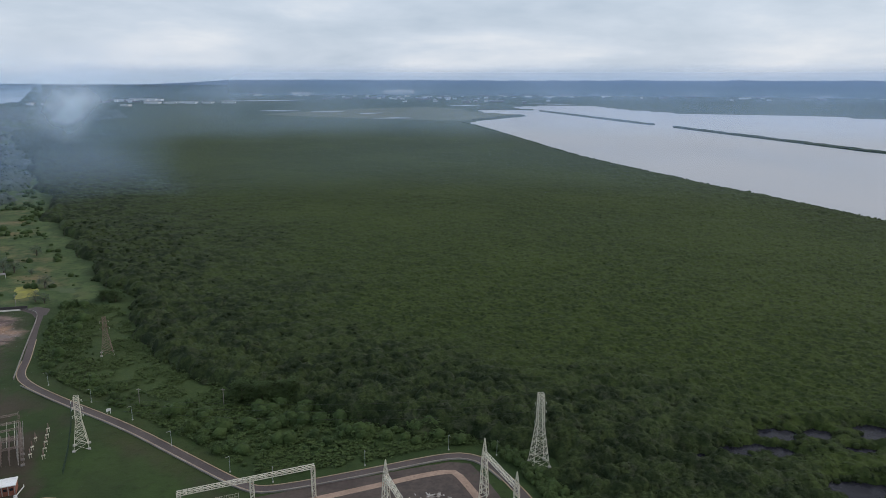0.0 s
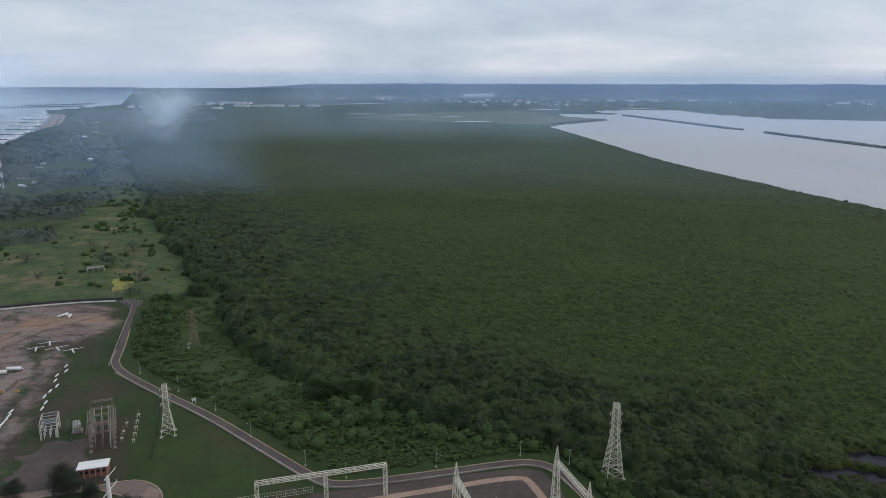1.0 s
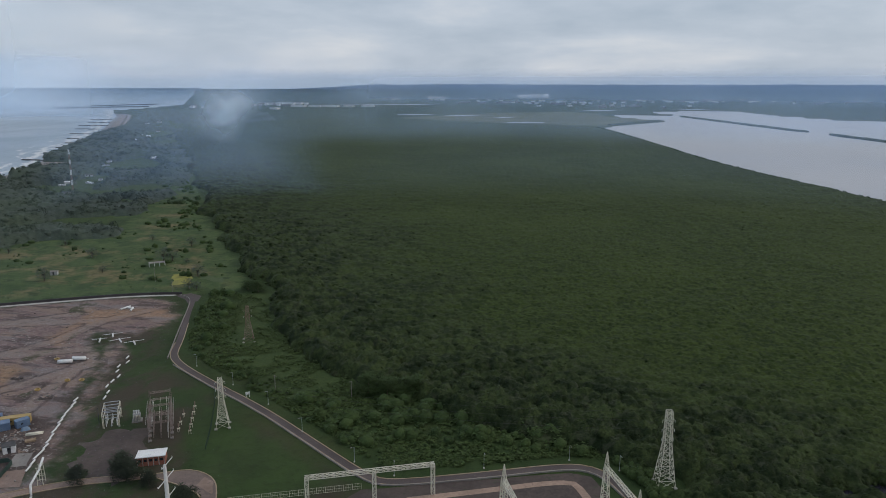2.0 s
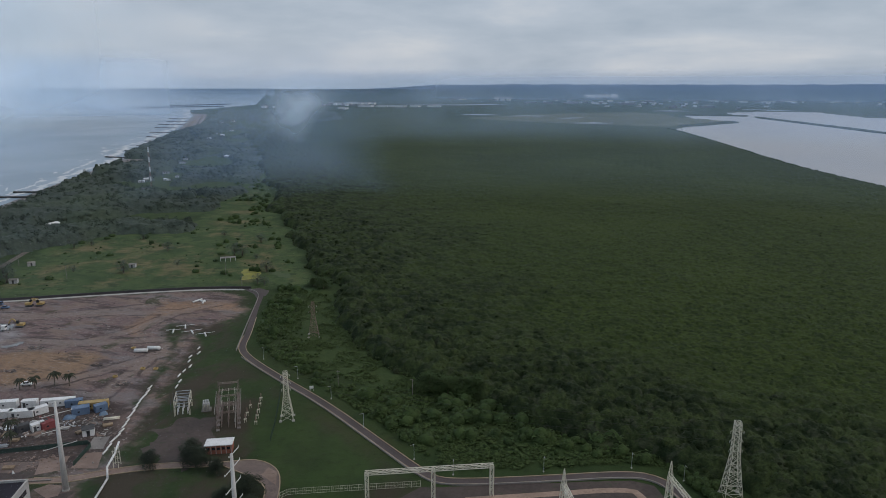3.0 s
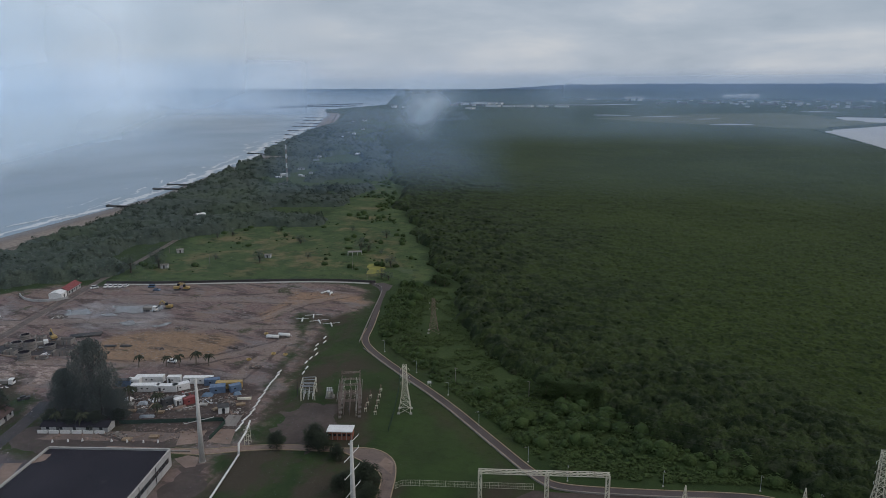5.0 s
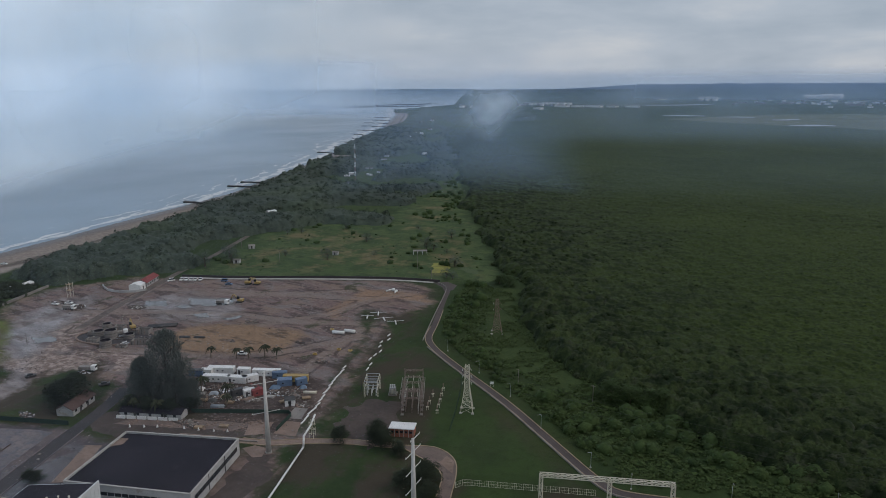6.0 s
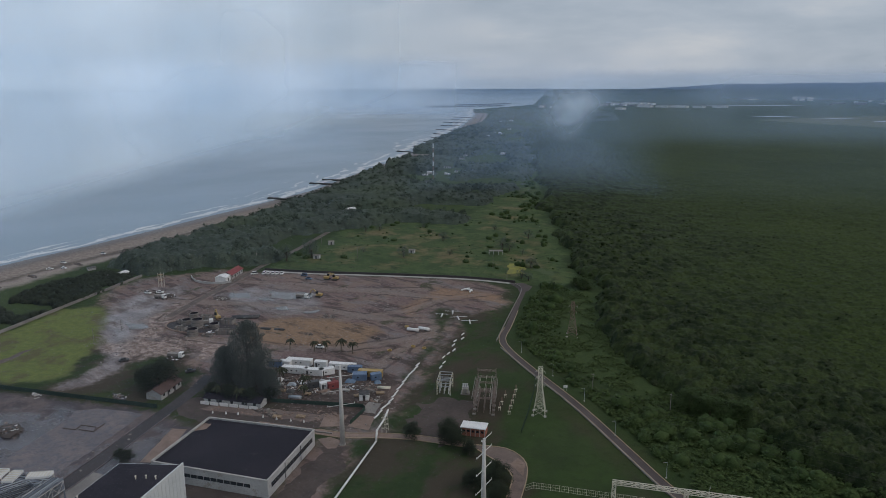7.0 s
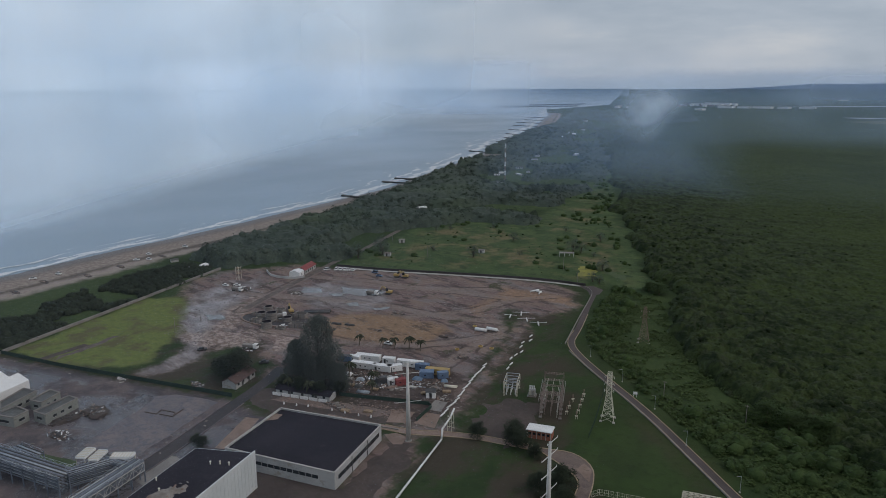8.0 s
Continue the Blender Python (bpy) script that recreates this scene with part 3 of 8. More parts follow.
GREY_WEST = [(-402, 216), (-364, 166), (-330, 154), (-302, 141), (-291, 118), (-284, 128), (-294, 150), (-322, 170), (-342, 192), (-362, 216), (-386, 240)]
SEA_Z, LAGOON_Z = -0.4, -0.35


def build_ground():
    az = np.concatenate([np.arange(-40, 84, 0.16), np.arange(84, 320.1, 4.0)])
    r = np.concatenate([[0.01, 25, 50, 75, 95, 112], EYE_Z / np.tan(np.radians(np.concatenate([np.arange(44, 12, -0.15), np.arange(12, 2, -0.1), np.arange(2, 0.1, -0.08)])))])
    x, y, q = polar_grid(az, r)
    sea, lag = inside(SEA, x, y), inside(LAGOON, x, y)
    site, field, yard = np.maximum(np.maximum(np.maximum(inside(SITE, x, y), inside(GREY_WEST, x, y)), inside(BROWN, x, y)), 3.0 - line_distance(TRACK, x, y)), inside(FIELD, x, y), inside(YARD, x, y)
    rr = np.hypot(x, y)
    wob = (fnoise(x, y, 60, 3) - 0.5) * 6
    z = -2.2 * np.clip((sea + wob + 4) / (26 + rr * 0.01), 0, 1) - 1.2 * np.clip(lag / 12, 0, 1)
    z -= np.where(sea > 0, 0.012 * np.minimum(rr, sea * 8), 0) + np.where(lag > 0, 0.004 * np.minimum(rr, lag * 8), 0)
    z += np.where(site > 10, (fnoise(x, y, 14, 9) - 0.6) * 0.4 * np.clip((site - 10) / 10, 0, 1), 0)
    ob = mesh_np("ground", far_np(np.stack([x, y, z], 1)), q, M_GROUND, True)
    for name, d in (("sea_edge", np.where((rr > 3500) & (sea < 0), -120, sea)), ("site_edge", site), ("field_edge", field), ("yard_edge", yard), ("ochre_edge", inside(OCHRE, x, y)), ("tan_edge", inside(TAN, x, y)), ("grey_edge", np.maximum(inside(GREY, x, y), inside(GREY_WEST, x, y))), ("plant_edge", inside(PLANT, x, y)), ("pasture_edge", inside(MEADOW, x, y)), ("marsh_edge", inside(MARSH, x, y)), ("compound_edge", inside(COMPOUND, x, y)), ("lawn_edge", inside(LAWN, x, y)), ("rut", np.min(np.stack([line_distance(w, x, y) for w in WHEEL_TRACKS]), 0)), ("meadow_edge", np.max(np.stack([inside(p, x, y) for p in [MEADOW, SPIT, DUNE, CLEARING] + GLADES]), 0)), ("pale_edge", np.maximum(inside(PALE, x, y), 3.5 - line_distance(PALE_ROAD, x, y)))):
        attribute(ob, name, np.clip(d, -120, 120))
    return tagged(ob, "flat coastal ground of grass, bare earth and beach sand", "ground", kind="structure")


def ground_material():
    k = Nodes("ground_earth_and_grass")
    n1, n2, n3, n4 = k.noise(0.012, 4), k.noise(0.06, 5, 0.6), k.noise(0.35, 5, 0.65), k.noise(2.2, 4, 0.7)
    edge = k.math("MULTIPLY", k.math("SUBTRACT", n2, 0.5), 26.0)
    fine = k.math("MULTIPLY", k.math("SUBTRACT", n3, 0.5), 10.0)
    warm = k.math("ADD", edge, fine)
    grass = k.mix(k.ramp(n2, 0.35, 0.65), (0.021, 0.040, 0.011), (0.031, 0.053, 0.0145))
    grass = k.mix(k.ramp(n1, 0.52, 0.66, 0.0, 0.7), grass, (0.050, 0.056, 0.020))
    grass = k.mix(k.ramp(n3, 0.48, 0.72, 0.0, 0.6), grass, (0.013, 0.024, 0.008))
    grass = k.mix(k.ramp(n4, 0.45, 0.75, 0.0, 0.65), grass, (0.052, 0.068, 0.024))
    grass = k.mix(k.math("MULTIPLY", k.ramp(k.noise(0.05, 5, 0.65, (1.2, 0.7, 1, 0.4)), 0.42, 0.58, 0.0, 0.85), k.ramp(k.attr("plant_edge"), -5, 15)), grass, (0.058, 0.043, 0.032))
    meadow = k.mix(k.ramp(n2, 0.35, 0.65), (0.040, 0.068, 0.023), (0.068, 0.098, 0.034))
    meadow = k.mix(k.math("MULTIPLY", k.ramp(k.noise(0.026, 6, 0.7), 0.48, 0.62, 0.0, 0.85), k.ramp(k.attr("pasture_edge"), 2, 28)), meadow, (0.165, 0.128, 0.066))
    meadow = k.mix(k.ramp(k.noise(0.13, 6, 0.7), 0.53, 0.63, 0.0, 0.75), meadow, (0.024, 0.038, 0.014))
    meadow = k.mix(k.ramp(k.noise(0.09, 6, 0.7, (0.5, 1.2, 1, 0.5)), 0.58, 0.68, 0.0, 0.6), meadow, (0.110, 0.105, 0.052))
    meadow = k.mix(k.ramp(n3, 0.5, 0.75, 0.0, 0.55), meadow, (0.030, 0.048, 0.018))
    meadow = k.mix(k.ramp(k.attr("pasture_edge"), -25, 0, 0.75, 0.0), meadow, k.mix(k.ramp(n3, 0.35, 0.65), (0.028, 0.047, 0.013), (0.048, 0.069, 0.020)))
    grass = k.mix(k.ramp(k.math("ADD", k.attr("meadow_edge"), warm), -6, 6), grass, meadow)
    lawn = k.mix(k.ramp(n2, 0.35, 0.65), (0.026, 0.047, 0.013), (0.037, 0.064, 0.0165))
    lawn = k.mix(k.ramp(n3, 0.48, 0.7, 0.0, 0.6), lawn, (0.020, 0.035, 0.011))
    lawn = k.mix(k.ramp(n4, 0.5, 0.75, 0.0, 0.5), lawn, (0.052, 0.074, 0.027))
    grass = k.mix(k.ramp(k.math("ADD", k.attr("lawn_edge"), k.math("MULTIPLY", warm, 0.5)), -4, 4, 0.0, 0.9), grass, lawn)
    marsh = k.mix(k.ramp(k.noise(0.01, 5, 0.6, (0.4, 1.4, 1, 0.2)), 0.4, 0.6), (0.12, 0.125, 0.062), (0.085, 0.092, 0.046))
    grass = k.mix(k.ramp(k.math("ADD", k.attr("marsh_edge"), k.math("MULTIPLY", edge, 3.0)), -10, 20, 0.0, 0.95), grass, marsh)
    bright = k.mix(k.ramp(n3, 0.35, 0.7), (0.150, 0.172, 0.046), (0.098, 0.124, 0.038))
    bright = k.mix(k.ramp(n2, 0.47, 0.62, 0.0, 0.8), bright, (0.098, 0.084, 0.046))
    bright = k.mix(k.ramp(n4, 0.5, 0.75, 0.0, 0.5), bright, (0.038, 0.055, 0.016))
    earth = k.mix(k.ramp(n3, 0.3, 0.7), (0.142, 0.097, 0.090), (0.212, 0.147, 0.134))
    earth = k.mix(k.ramp(n2, 0.45, 0.62), earth, (0.215, 0.153, 0.124))
    earth = k.mix(k.ramp(k.noise(0.035, 6, 0.65, (1, 2.2, 1, 0.55)), 0.5, 0.6, 0.0, 0.8), earth, (0.188, 0.162, 0.158))
    earth = k.mix(k.ramp(k.noise(0.11, 5, 0.6, (0.35, 1.3, 1, 0.55)), 0.50, 0.61, 0.0, 0.8), earth, (0.060, 0.045, 0.041))
    streak = k.noise(0.3, 5, 0.6, (0.16, 1.0, 1, 0.55))
    earth = k.mix(k.ramp(streak, 0.56, 0.66, 0.0, 0.5), earth, (0.24, 0.19, 0.165))
    earth = k.mix(k.ramp(k.noise(0.05, 5, 0.6, (1.3, 0.8, 1, 0.2)), 0.60, 0.66, 0.0, 0.8), earth, (0.045, 0.056, 0.022))
    ochre = k.mix(k.ramp(n3, 0.35, 0.7), (0.285, 0.182, 0.110), (0.205, 0.130, 0.080))
    ochre = k.mix(k.ramp(k.noise(0.09, 5, 0.65, (0.5, 1.4, 1, 0.5)), 0.52, 0.62, 0.0, 0.8), ochre, (0.085, 0.062, 0.043))
    ochre = k.mix(k.ramp(k.noise(0.16, 5, 0.65), 0.6, 0.68, 0.0, 0.7), ochre, (0.052, 0.058, 0.024))
    earth = k.mix(k.ramp(k.math("ADD", k.attr("ochre_edge"), k.math("MULTIPLY", warm, 0.6)), -4, 4, 0.0, 0.95), earth, ochre)
    earth = k.mix(k.ramp(k.math("ADD", k.attr("tan_edge"), k.math("MULTIPLY", warm, 0.6)), -4, 4, 0.0, 0.9), earth, k.mix(k.ramp(n3, 0.35, 0.65), (0.315, 0.195, 0.122), (0.225, 0.140, 0.090)))
    earth = k.mix(k.ramp(k.math("ADD", k.attr("grey_edge"), warm), -4, 4, 0.0, 0.7), earth, k.mix(k.ramp(k.noise(0.12, 6, 0.65, (0.5, 1.3, 1, 0.55)), 0.4, 0.62), (0.145, 0.128, 0.130), (0.32, 0.29, 0.285)))
    earth = k.mix(k.ramp(k.math("ADD", k.attr("pale_edge"), warm), -3, 3, 0.0, 0.9), earth, k.mix(k.ramp(n3, 0.42, 0.6), (0.20, 0.145, 0.122), (0.40, 0.315, 0.275)))
    rut = k.math("ADD", k.attr("rut"), k.math("MULTIPLY", warm, 0.22))
    earth = k.mix(k.math("MULTIPLY", k.ramp(rut, 1.5, 4.5, 1.0, 0.0), k.ramp(n3, 0.35, 0.6, 0.25, 0.85)), earth, (0.235, 0.182, 0.155))
    earth = k.mix(k.math("MULTIPLY", k.ramp(k.math("ABSOLUTE", k.math("SUBTRACT", rut, 4.6)), 0.3, 1.3, 0.8, 0.0), k.ramp(n2, 0.4, 0.6)), earth, (0.058, 0.044, 0.038))
    soil = k.mix(k.ramp(n3, 0.4, 0.65), (0.044, 0.033, 0.028), (0.084, 0.061, 0.050))
    earth = k.mix(k.ramp(k.math("ADD", k.attr("compound_edge"), k.math("MULTIPLY", warm, 0.7)), -4, 5, 0.0, 0.85), earth, soil)
    earth = k.mix(k.ramp(n4, 0.5, 0.66, 0.0, 0.5), earth, (0.062, 0.047, 0.041))
    scraps = k.math("MULTIPLY", k.ramp(k.noise(0.75, 5, 0.7), 0.55, 0.66, 0.0, 0.75), k.ramp(k.noise(0.04, 4, 0.6), 0.4, 0.58, 0.25, 1.0))
    earth = k.mix(scraps, earth, (0.38, 0.325, 0.295))
    earth = k.mix(k.ramp(k.noise(0.5, 5, 0.65, (0.5, 1.2, 1, 0.55)), 0.58, 0.68, 0.0, 0.6), earth, (0.055, 0.042, 0.037))
    pave = k.mix(k.ramp(n2, 0.4, 0.6), (0.082, 0.070, 0.073), (0.150, 0.120, 0.115))
    pave = k.mix(k.ramp(n3, 0.55, 0.68, 0.0, 0.5), pave, (0.21, 0.15, 0.13))
    pave = k.mix(k.ramp(k.noise(0.04, 6, 0.65), 0.43, 0.55, 0.0, 0.6), pave, (0.062, 0.057, 0.063))
    pave = k.mix(k.ramp(k.noise(0.6, 5, 0.7), 0.56, 0.68, 0.0, 0.45), pave, (0.21, 0.172, 0.158))
    sand = k.mix(k.ramp(n3, 0.3, 0.7), (0.25, 0.205, 0.175), (0.31, 0.26, 0.225))
    c = k.mix(k.ramp(k.math("ADD", k.math("ADD", k.attr("site_edge"), edge), fine), -4, 5), grass, earth)
    c = k.mix(k.ramp(k.math("ADD", k.attr("yard_edge"), fine), -2, 3), c, pave)
    c = k.mix(k.ramp(k.math("ADD", k.attr("field_edge"), k.math("MULTIPLY", warm, 0.75)), -2, 4), c, bright)
    shore = k.math("ADD", k.attr("sea_edge"), k.math("MULTIPLY", edge, 0.8))
    c = k.mix(k.ramp(shore, -62, -50), c, sand)
    c = k.mix(k.ramp(k.math("ADD", shore, k.math("MULTIPLY", fine, 2.0)), -42, -30), c, k.mix(k.ramp(n3, 0.4, 0.6), (0.20, 0.16, 0.135), (0.29, 0.24, 0.205)))
    c = k.mix(k.math("MULTIPLY", k.ramp(k.math("ADD", k.attr("sea_edge"), k.math("MULTIPLY", warm, 0.7)), -48, -40), k.ramp(k.math("ADD", k.attr("sea_edge"), fine), -40, -33, 0.85, 0.0)), c, (0.085, 0.068, 0.056))
    wet = k.ramp(k.attr("sea_edge"), -22, -6)
    c = k.mix(wet, c, (0.12, 0.098, 0.085))
    k.bump(k.math("ADD", n3, k.math("MULTIPLY", n4, 0.5)), 0.6, 0.5)
    damp = k.ramp(k.noise(0.04, 6, 0.65), 0.43, 0.55, 0.0, 0.7)
    damp = k.math("MULTIPLY", damp, k.math("MAXIMUM", k.ramp(k.attr("yard_edge"), 2, 10), k.ramp(k.attr("grey_edge"), 0, 10, 0.0, 0.8)))
    return k.done(c, k.math("SUBTRACT", k.math("SUBTRACT", 0.9, damp), k.math("MULTIPLY", wet, 0.5)), spec=0.18, gloss=k.math("ADD", 0.18, k.math("MULTIPLY", damp, 0.36)))


def water_material(name, deep, shallow, ripple, rough, streak):
    k = Nodes(name)
    n1 = k.noise(0.004, 4, 0.6, streak)
    n2 = k.noise(ripple, 4, 0.6, streak)
    c = k.mix(k.ramp(n1, 0.35, 0.65), deep, shallow)
    if rough < 0.4:
        k.bump(n2, 0.06, 0.2)
    return k.done(c, k.ramp(n1, 0.35, 0.7, rough, rough * 1.6), spec=0.5)


M_GROUND = ground_material()
# Part of the pale sky reflection is put into these water colours.
M_SEA = water_material("sky_toned_sea", (0.20, 0.27, 0.335), (0.235, 0.305, 0.365), 0.12, 0.3, (1.0, 0.6, 1.0, 0.5))
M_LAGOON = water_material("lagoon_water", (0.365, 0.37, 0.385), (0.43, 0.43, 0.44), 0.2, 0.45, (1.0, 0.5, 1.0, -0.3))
M_FOAM = worn("surf_foam", (0.62, 0.64, 0.65), (0.72, 0.73, 0.73), fine=0.8, coarse=0.1, rough=0.9)
build_ground()


def build_sea():
    az = np.concatenate([np.arange(25, 84, 0.5), np.arange(84, 182, 4.0)])
    r = EYE_Z / np.tan(np.radians(np.concatenate([np.arange(20, 3, -0.25), np.arange(3, 0.1, -0.08)])))
    x, y, q = polar_grid(az, r)
    keep = (inside(SEA, x, y) > -40 - np.hypot(x, y) * 0.004)[q].any(1)
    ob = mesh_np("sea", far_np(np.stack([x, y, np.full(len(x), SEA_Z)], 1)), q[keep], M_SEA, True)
    tagged(ob, "grey-blue sea under an overcast sky", "sea", kind="structure")


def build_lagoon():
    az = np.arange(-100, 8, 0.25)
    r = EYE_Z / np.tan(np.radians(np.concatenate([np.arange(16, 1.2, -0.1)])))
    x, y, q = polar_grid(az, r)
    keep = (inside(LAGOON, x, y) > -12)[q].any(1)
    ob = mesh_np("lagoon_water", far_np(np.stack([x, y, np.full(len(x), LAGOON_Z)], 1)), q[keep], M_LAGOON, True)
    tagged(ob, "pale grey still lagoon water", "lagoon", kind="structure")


build_sea()
build_lagoon()


# ---------------------------------------------------------------- mangrove forest
def crowns(x, y, size, seed):
    """Height of rounded tree crowns on a jittered grid, 0 to 1, and how far each crown stands out."""
    gx, gy = np.floor(x / size), np.floor(y / size)
    top = np.zeros_like(x)
    for dx in (-1, 0, 1):
        for dy in (-1, 0, 1):
            cx, cy = gx + dx, gy + dy
            px = (cx + 0.15 + 0.7 * hash01(cx, cy, seed)) * size
            py = (cy + 0.15 + 0.7 * hash01(cx, cy, seed + 1)) * size
            rad = size * (0.55 + 0.35 * hash01(cx, cy, seed + 2))
            h = 0.45 + 0.55 * hash01(cx, cy, seed + 3)
            d2 = ((x - px) ** 2 + (y - py) ** 2) / rad ** 2
            top = np.maximum(top, h * np.sqrt(np.maximum(1 - d2, 0)))
    return top


PONDS = [(97, 215, 6, 5.5), (106, 217, 6, 3.6), (118, 226, 9, 5), (129, 226, 6, 4.5), (114, 213, 5, 4.4), (127, 191, 9, 6.5), (153, 228, 9, 5), (140, 215, 5, 3.5), (172, 234, 8, 4.5), (84, 213, 5, 3.2)]


def tall_stand(x, y):
    """1 in the tall trees near the dry edge of the forest, 0 in the low stand farther in."""
    d = line_distance([(-1026, 1672), (-628, 1073), (-497, 864), (-359, 633), (-259, 483), (-198, 392), (-162, 346), (-101, 274), (-66, 258), (-10, 226), (25, 212), (60, 140)], x, y)
    pool = np.min(np.stack([np.hypot(x - px, y - py) for px, py, _, _ in PONDS]), 0)
    k = np.clip(1.25 - (d + (fnoise(x, y, 45, 61) - 0.5) * 90) / np.clip(100 + (y - 280) * 0.2, 100, 170), 0, 1)
    shore = line_distance([(150, 1715), (226, 1195), (294, 950), (353, 762), (392, 620), (440, 475), (550, 292)], x, y)
    k = np.maximum(k, np.clip(0.55 - (shore + (fnoise(x, y, 60, 63) - 0.5) * 120) / 260, 0, 0.45))
    return np.maximum(k, np.clip(0.5 - pool / 60, 0, 0.45))


def canopy_height(x, y):
    edge = inside(MANGROVE, x, y) + (fnoise(x, y, 16, 21) - 0.5) * 12
    edge = edge + (fnoise(x, y, 45, 23) - 0.55) * 34 * np.clip((y - 380) / 60, 0, 1) * np.clip((-x - 150) / 40, 0, 1)
    for px, py, a, b in PONDS:
        d = np.hypot((x - px) / a, (y - py) / b)
        edge = np.minimum(edge, (d - 1) * min(a, b) + (fnoise(x, y, 6, 25) - 0.5) * 7)
    edge = np.minimum(edge, np.hypot(x - 31.2, y - 206.8) - 6.5)
    rr = np.hypot(x, y)
    tall = tall_stand(x, y)
    big, small = crowns(x, y, 5.4, 11), crowns(x, y, 2.9, 31)
    lumps = 1.0 * crowns(x, y, 2.6, 36) * np.clip(1.3 - rr / 1400, 0.3, 1) + 0.5 * crowns(x, y, 9.0, 38) + (fnoise(x, y, 2.2, 35, 2) - 0.5) * 0.9 * np.clip(1.3 - rr / 900, 0.2, 1)
    z = 1.5 + 1.4 * tall + tall ** 1.2 * (3.0 * big + 1.3 * small + 1.8 * (fnoise(x, y, 18, 43) - 0.5)) + (1 - tall) * lumps + (fnoise(x, y, 30, 41) - 0.5) * 1.6 + (vnoise(x / 0.9, y / 0.9, 51) - 0.5) * (0.5 + 0.5 * tall) + (fnoise(x, y, 2.6, 53, 2) - 0.5) * (0.6 + 0.8 * tall)
    z = np.maximum(z * np.clip(edge / 5.0, 0, 1) ** 0.55, -0.3)
    return z, edge


def build_mangrove():
    az = np.arange(-44, 40, 0.1)
    r = EYE_Z / np.tan(np.radians(np.concatenate([np.arange(42, 33, -0.12), np.arange(33, 10, -0.075), np.arange(10, 2.3, -0.05)])))
    x, y, q = polar_grid(az, r)
    z, edge = canopy_height(x, y)
    keep = (edge[q] > 0).any(1)
    used = np.unique(q[keep])
    remap = np.full(len(x), -1)
    remap[used] = np.arange(len(used))
    v = np.stack([x, y, np.where(edge <= 0, -0.3, z)], 1)[used]
    ob = mesh_np("mangrove_forest", far_np(v), remap[q[keep]], M_MANGROVE, True)
    attribute(ob, "low_stand", 1 - tall_stand(v[:, 0], v[:, 1]))
    tagged(ob, "dense dark green mangrove forest canopy", "mangrove forest", kind="stuff")


def leaf_tris(points, size, rnd):
    """Loose leaf sprays: one tilted triangle at each point."""
    n = len(points)
    d = rnd.normal(size=(n, 3, 3)) * np.array([1.0, 1.0, 0.14])
    d -= d.mean(1, keepdims=True)
    d /= np.linalg.norm(d, axis=2, keepdims=True)
    v = points[:, None, :] + d * (size * (0.5 + rnd.random((n, 1, 1))))
    return v.reshape(-1, 3), np.arange(3 * n).reshape(-1, 3)


def needle_tris(points, size, rnd):
    """Hanging needle sprays: one slim upright triangle at each point."""
    n = len(points)
    a = rnd.uniform(0, 6.28, n)
    side = np.stack([np.cos(a), np.sin(a), rnd.uniform(-0.3, 0.3, n)], 1) * 0.45
    down = np.stack([rnd.uniform(-0.5, 0.5, n), rnd.uniform(-0.5, 0.5, n), np.full(n, 1.3)], 1)
    k = size * (0.6 + 0.8 * rnd.random((n, 1)))
    v = np.stack([points - side * k, points + side * k, points + down * k], 1)
    return v.reshape(-1, 3), np.arange(3 * n).reshape(-1, 3)


def build_mangrove_leaves():
    rnd = np.random.default_rng(5)
    n = 300000
    az, e = np.radians(rnd.uniform(-44, 38, n)), 40 - 37.2 * rnd.random(n) ** 0.85
    r = EYE_Z / np.tan(np.radians(e))
    x, y = -np.sin(az) * r, np.cos(az) * r
    z, edge = canopy_height(x, y)
    ok = (edge > 0.8) & (rnd.random(n) < np.maximum(tall_stand(x, y), 0.5)) & (e > 8)
    p = np.stack([x, y, z + rnd.uniform(-0.3, 0.3, n)], 1)[ok]
    v, f = leaf_tris(p, 0.0007 * np.hypot(p[:, 0], p[:, 1])[:, None, None] + 0.28, rnd)
    ob = mesh_np("mangrove_leaves", v, f, M_MANGROVE)
    attribute(ob, "low_stand", np.repeat(1 - tall_stand(p[:, 0], p[:, 1]), 3))
    tagged(ob, "loose leaf sprays on the mangrove crowns", "mangrove leaves", kind="stuff")


build_mangrove()
build_mangrove_leaves()


# ---------------------------------------------------------------- scattered growth
def icosphere(level):
    bm = bmesh.new()
    bmesh.ops.create_icosphere(bm, subdivisions=level, radius=1.0)
    bm.verts.ensure_lookup_table()
    v = np.array([p.co for p in bm.verts])
    f = np.array([[p.index for p in t.verts] for t in bm.faces])
    bm.free()
    return v, f


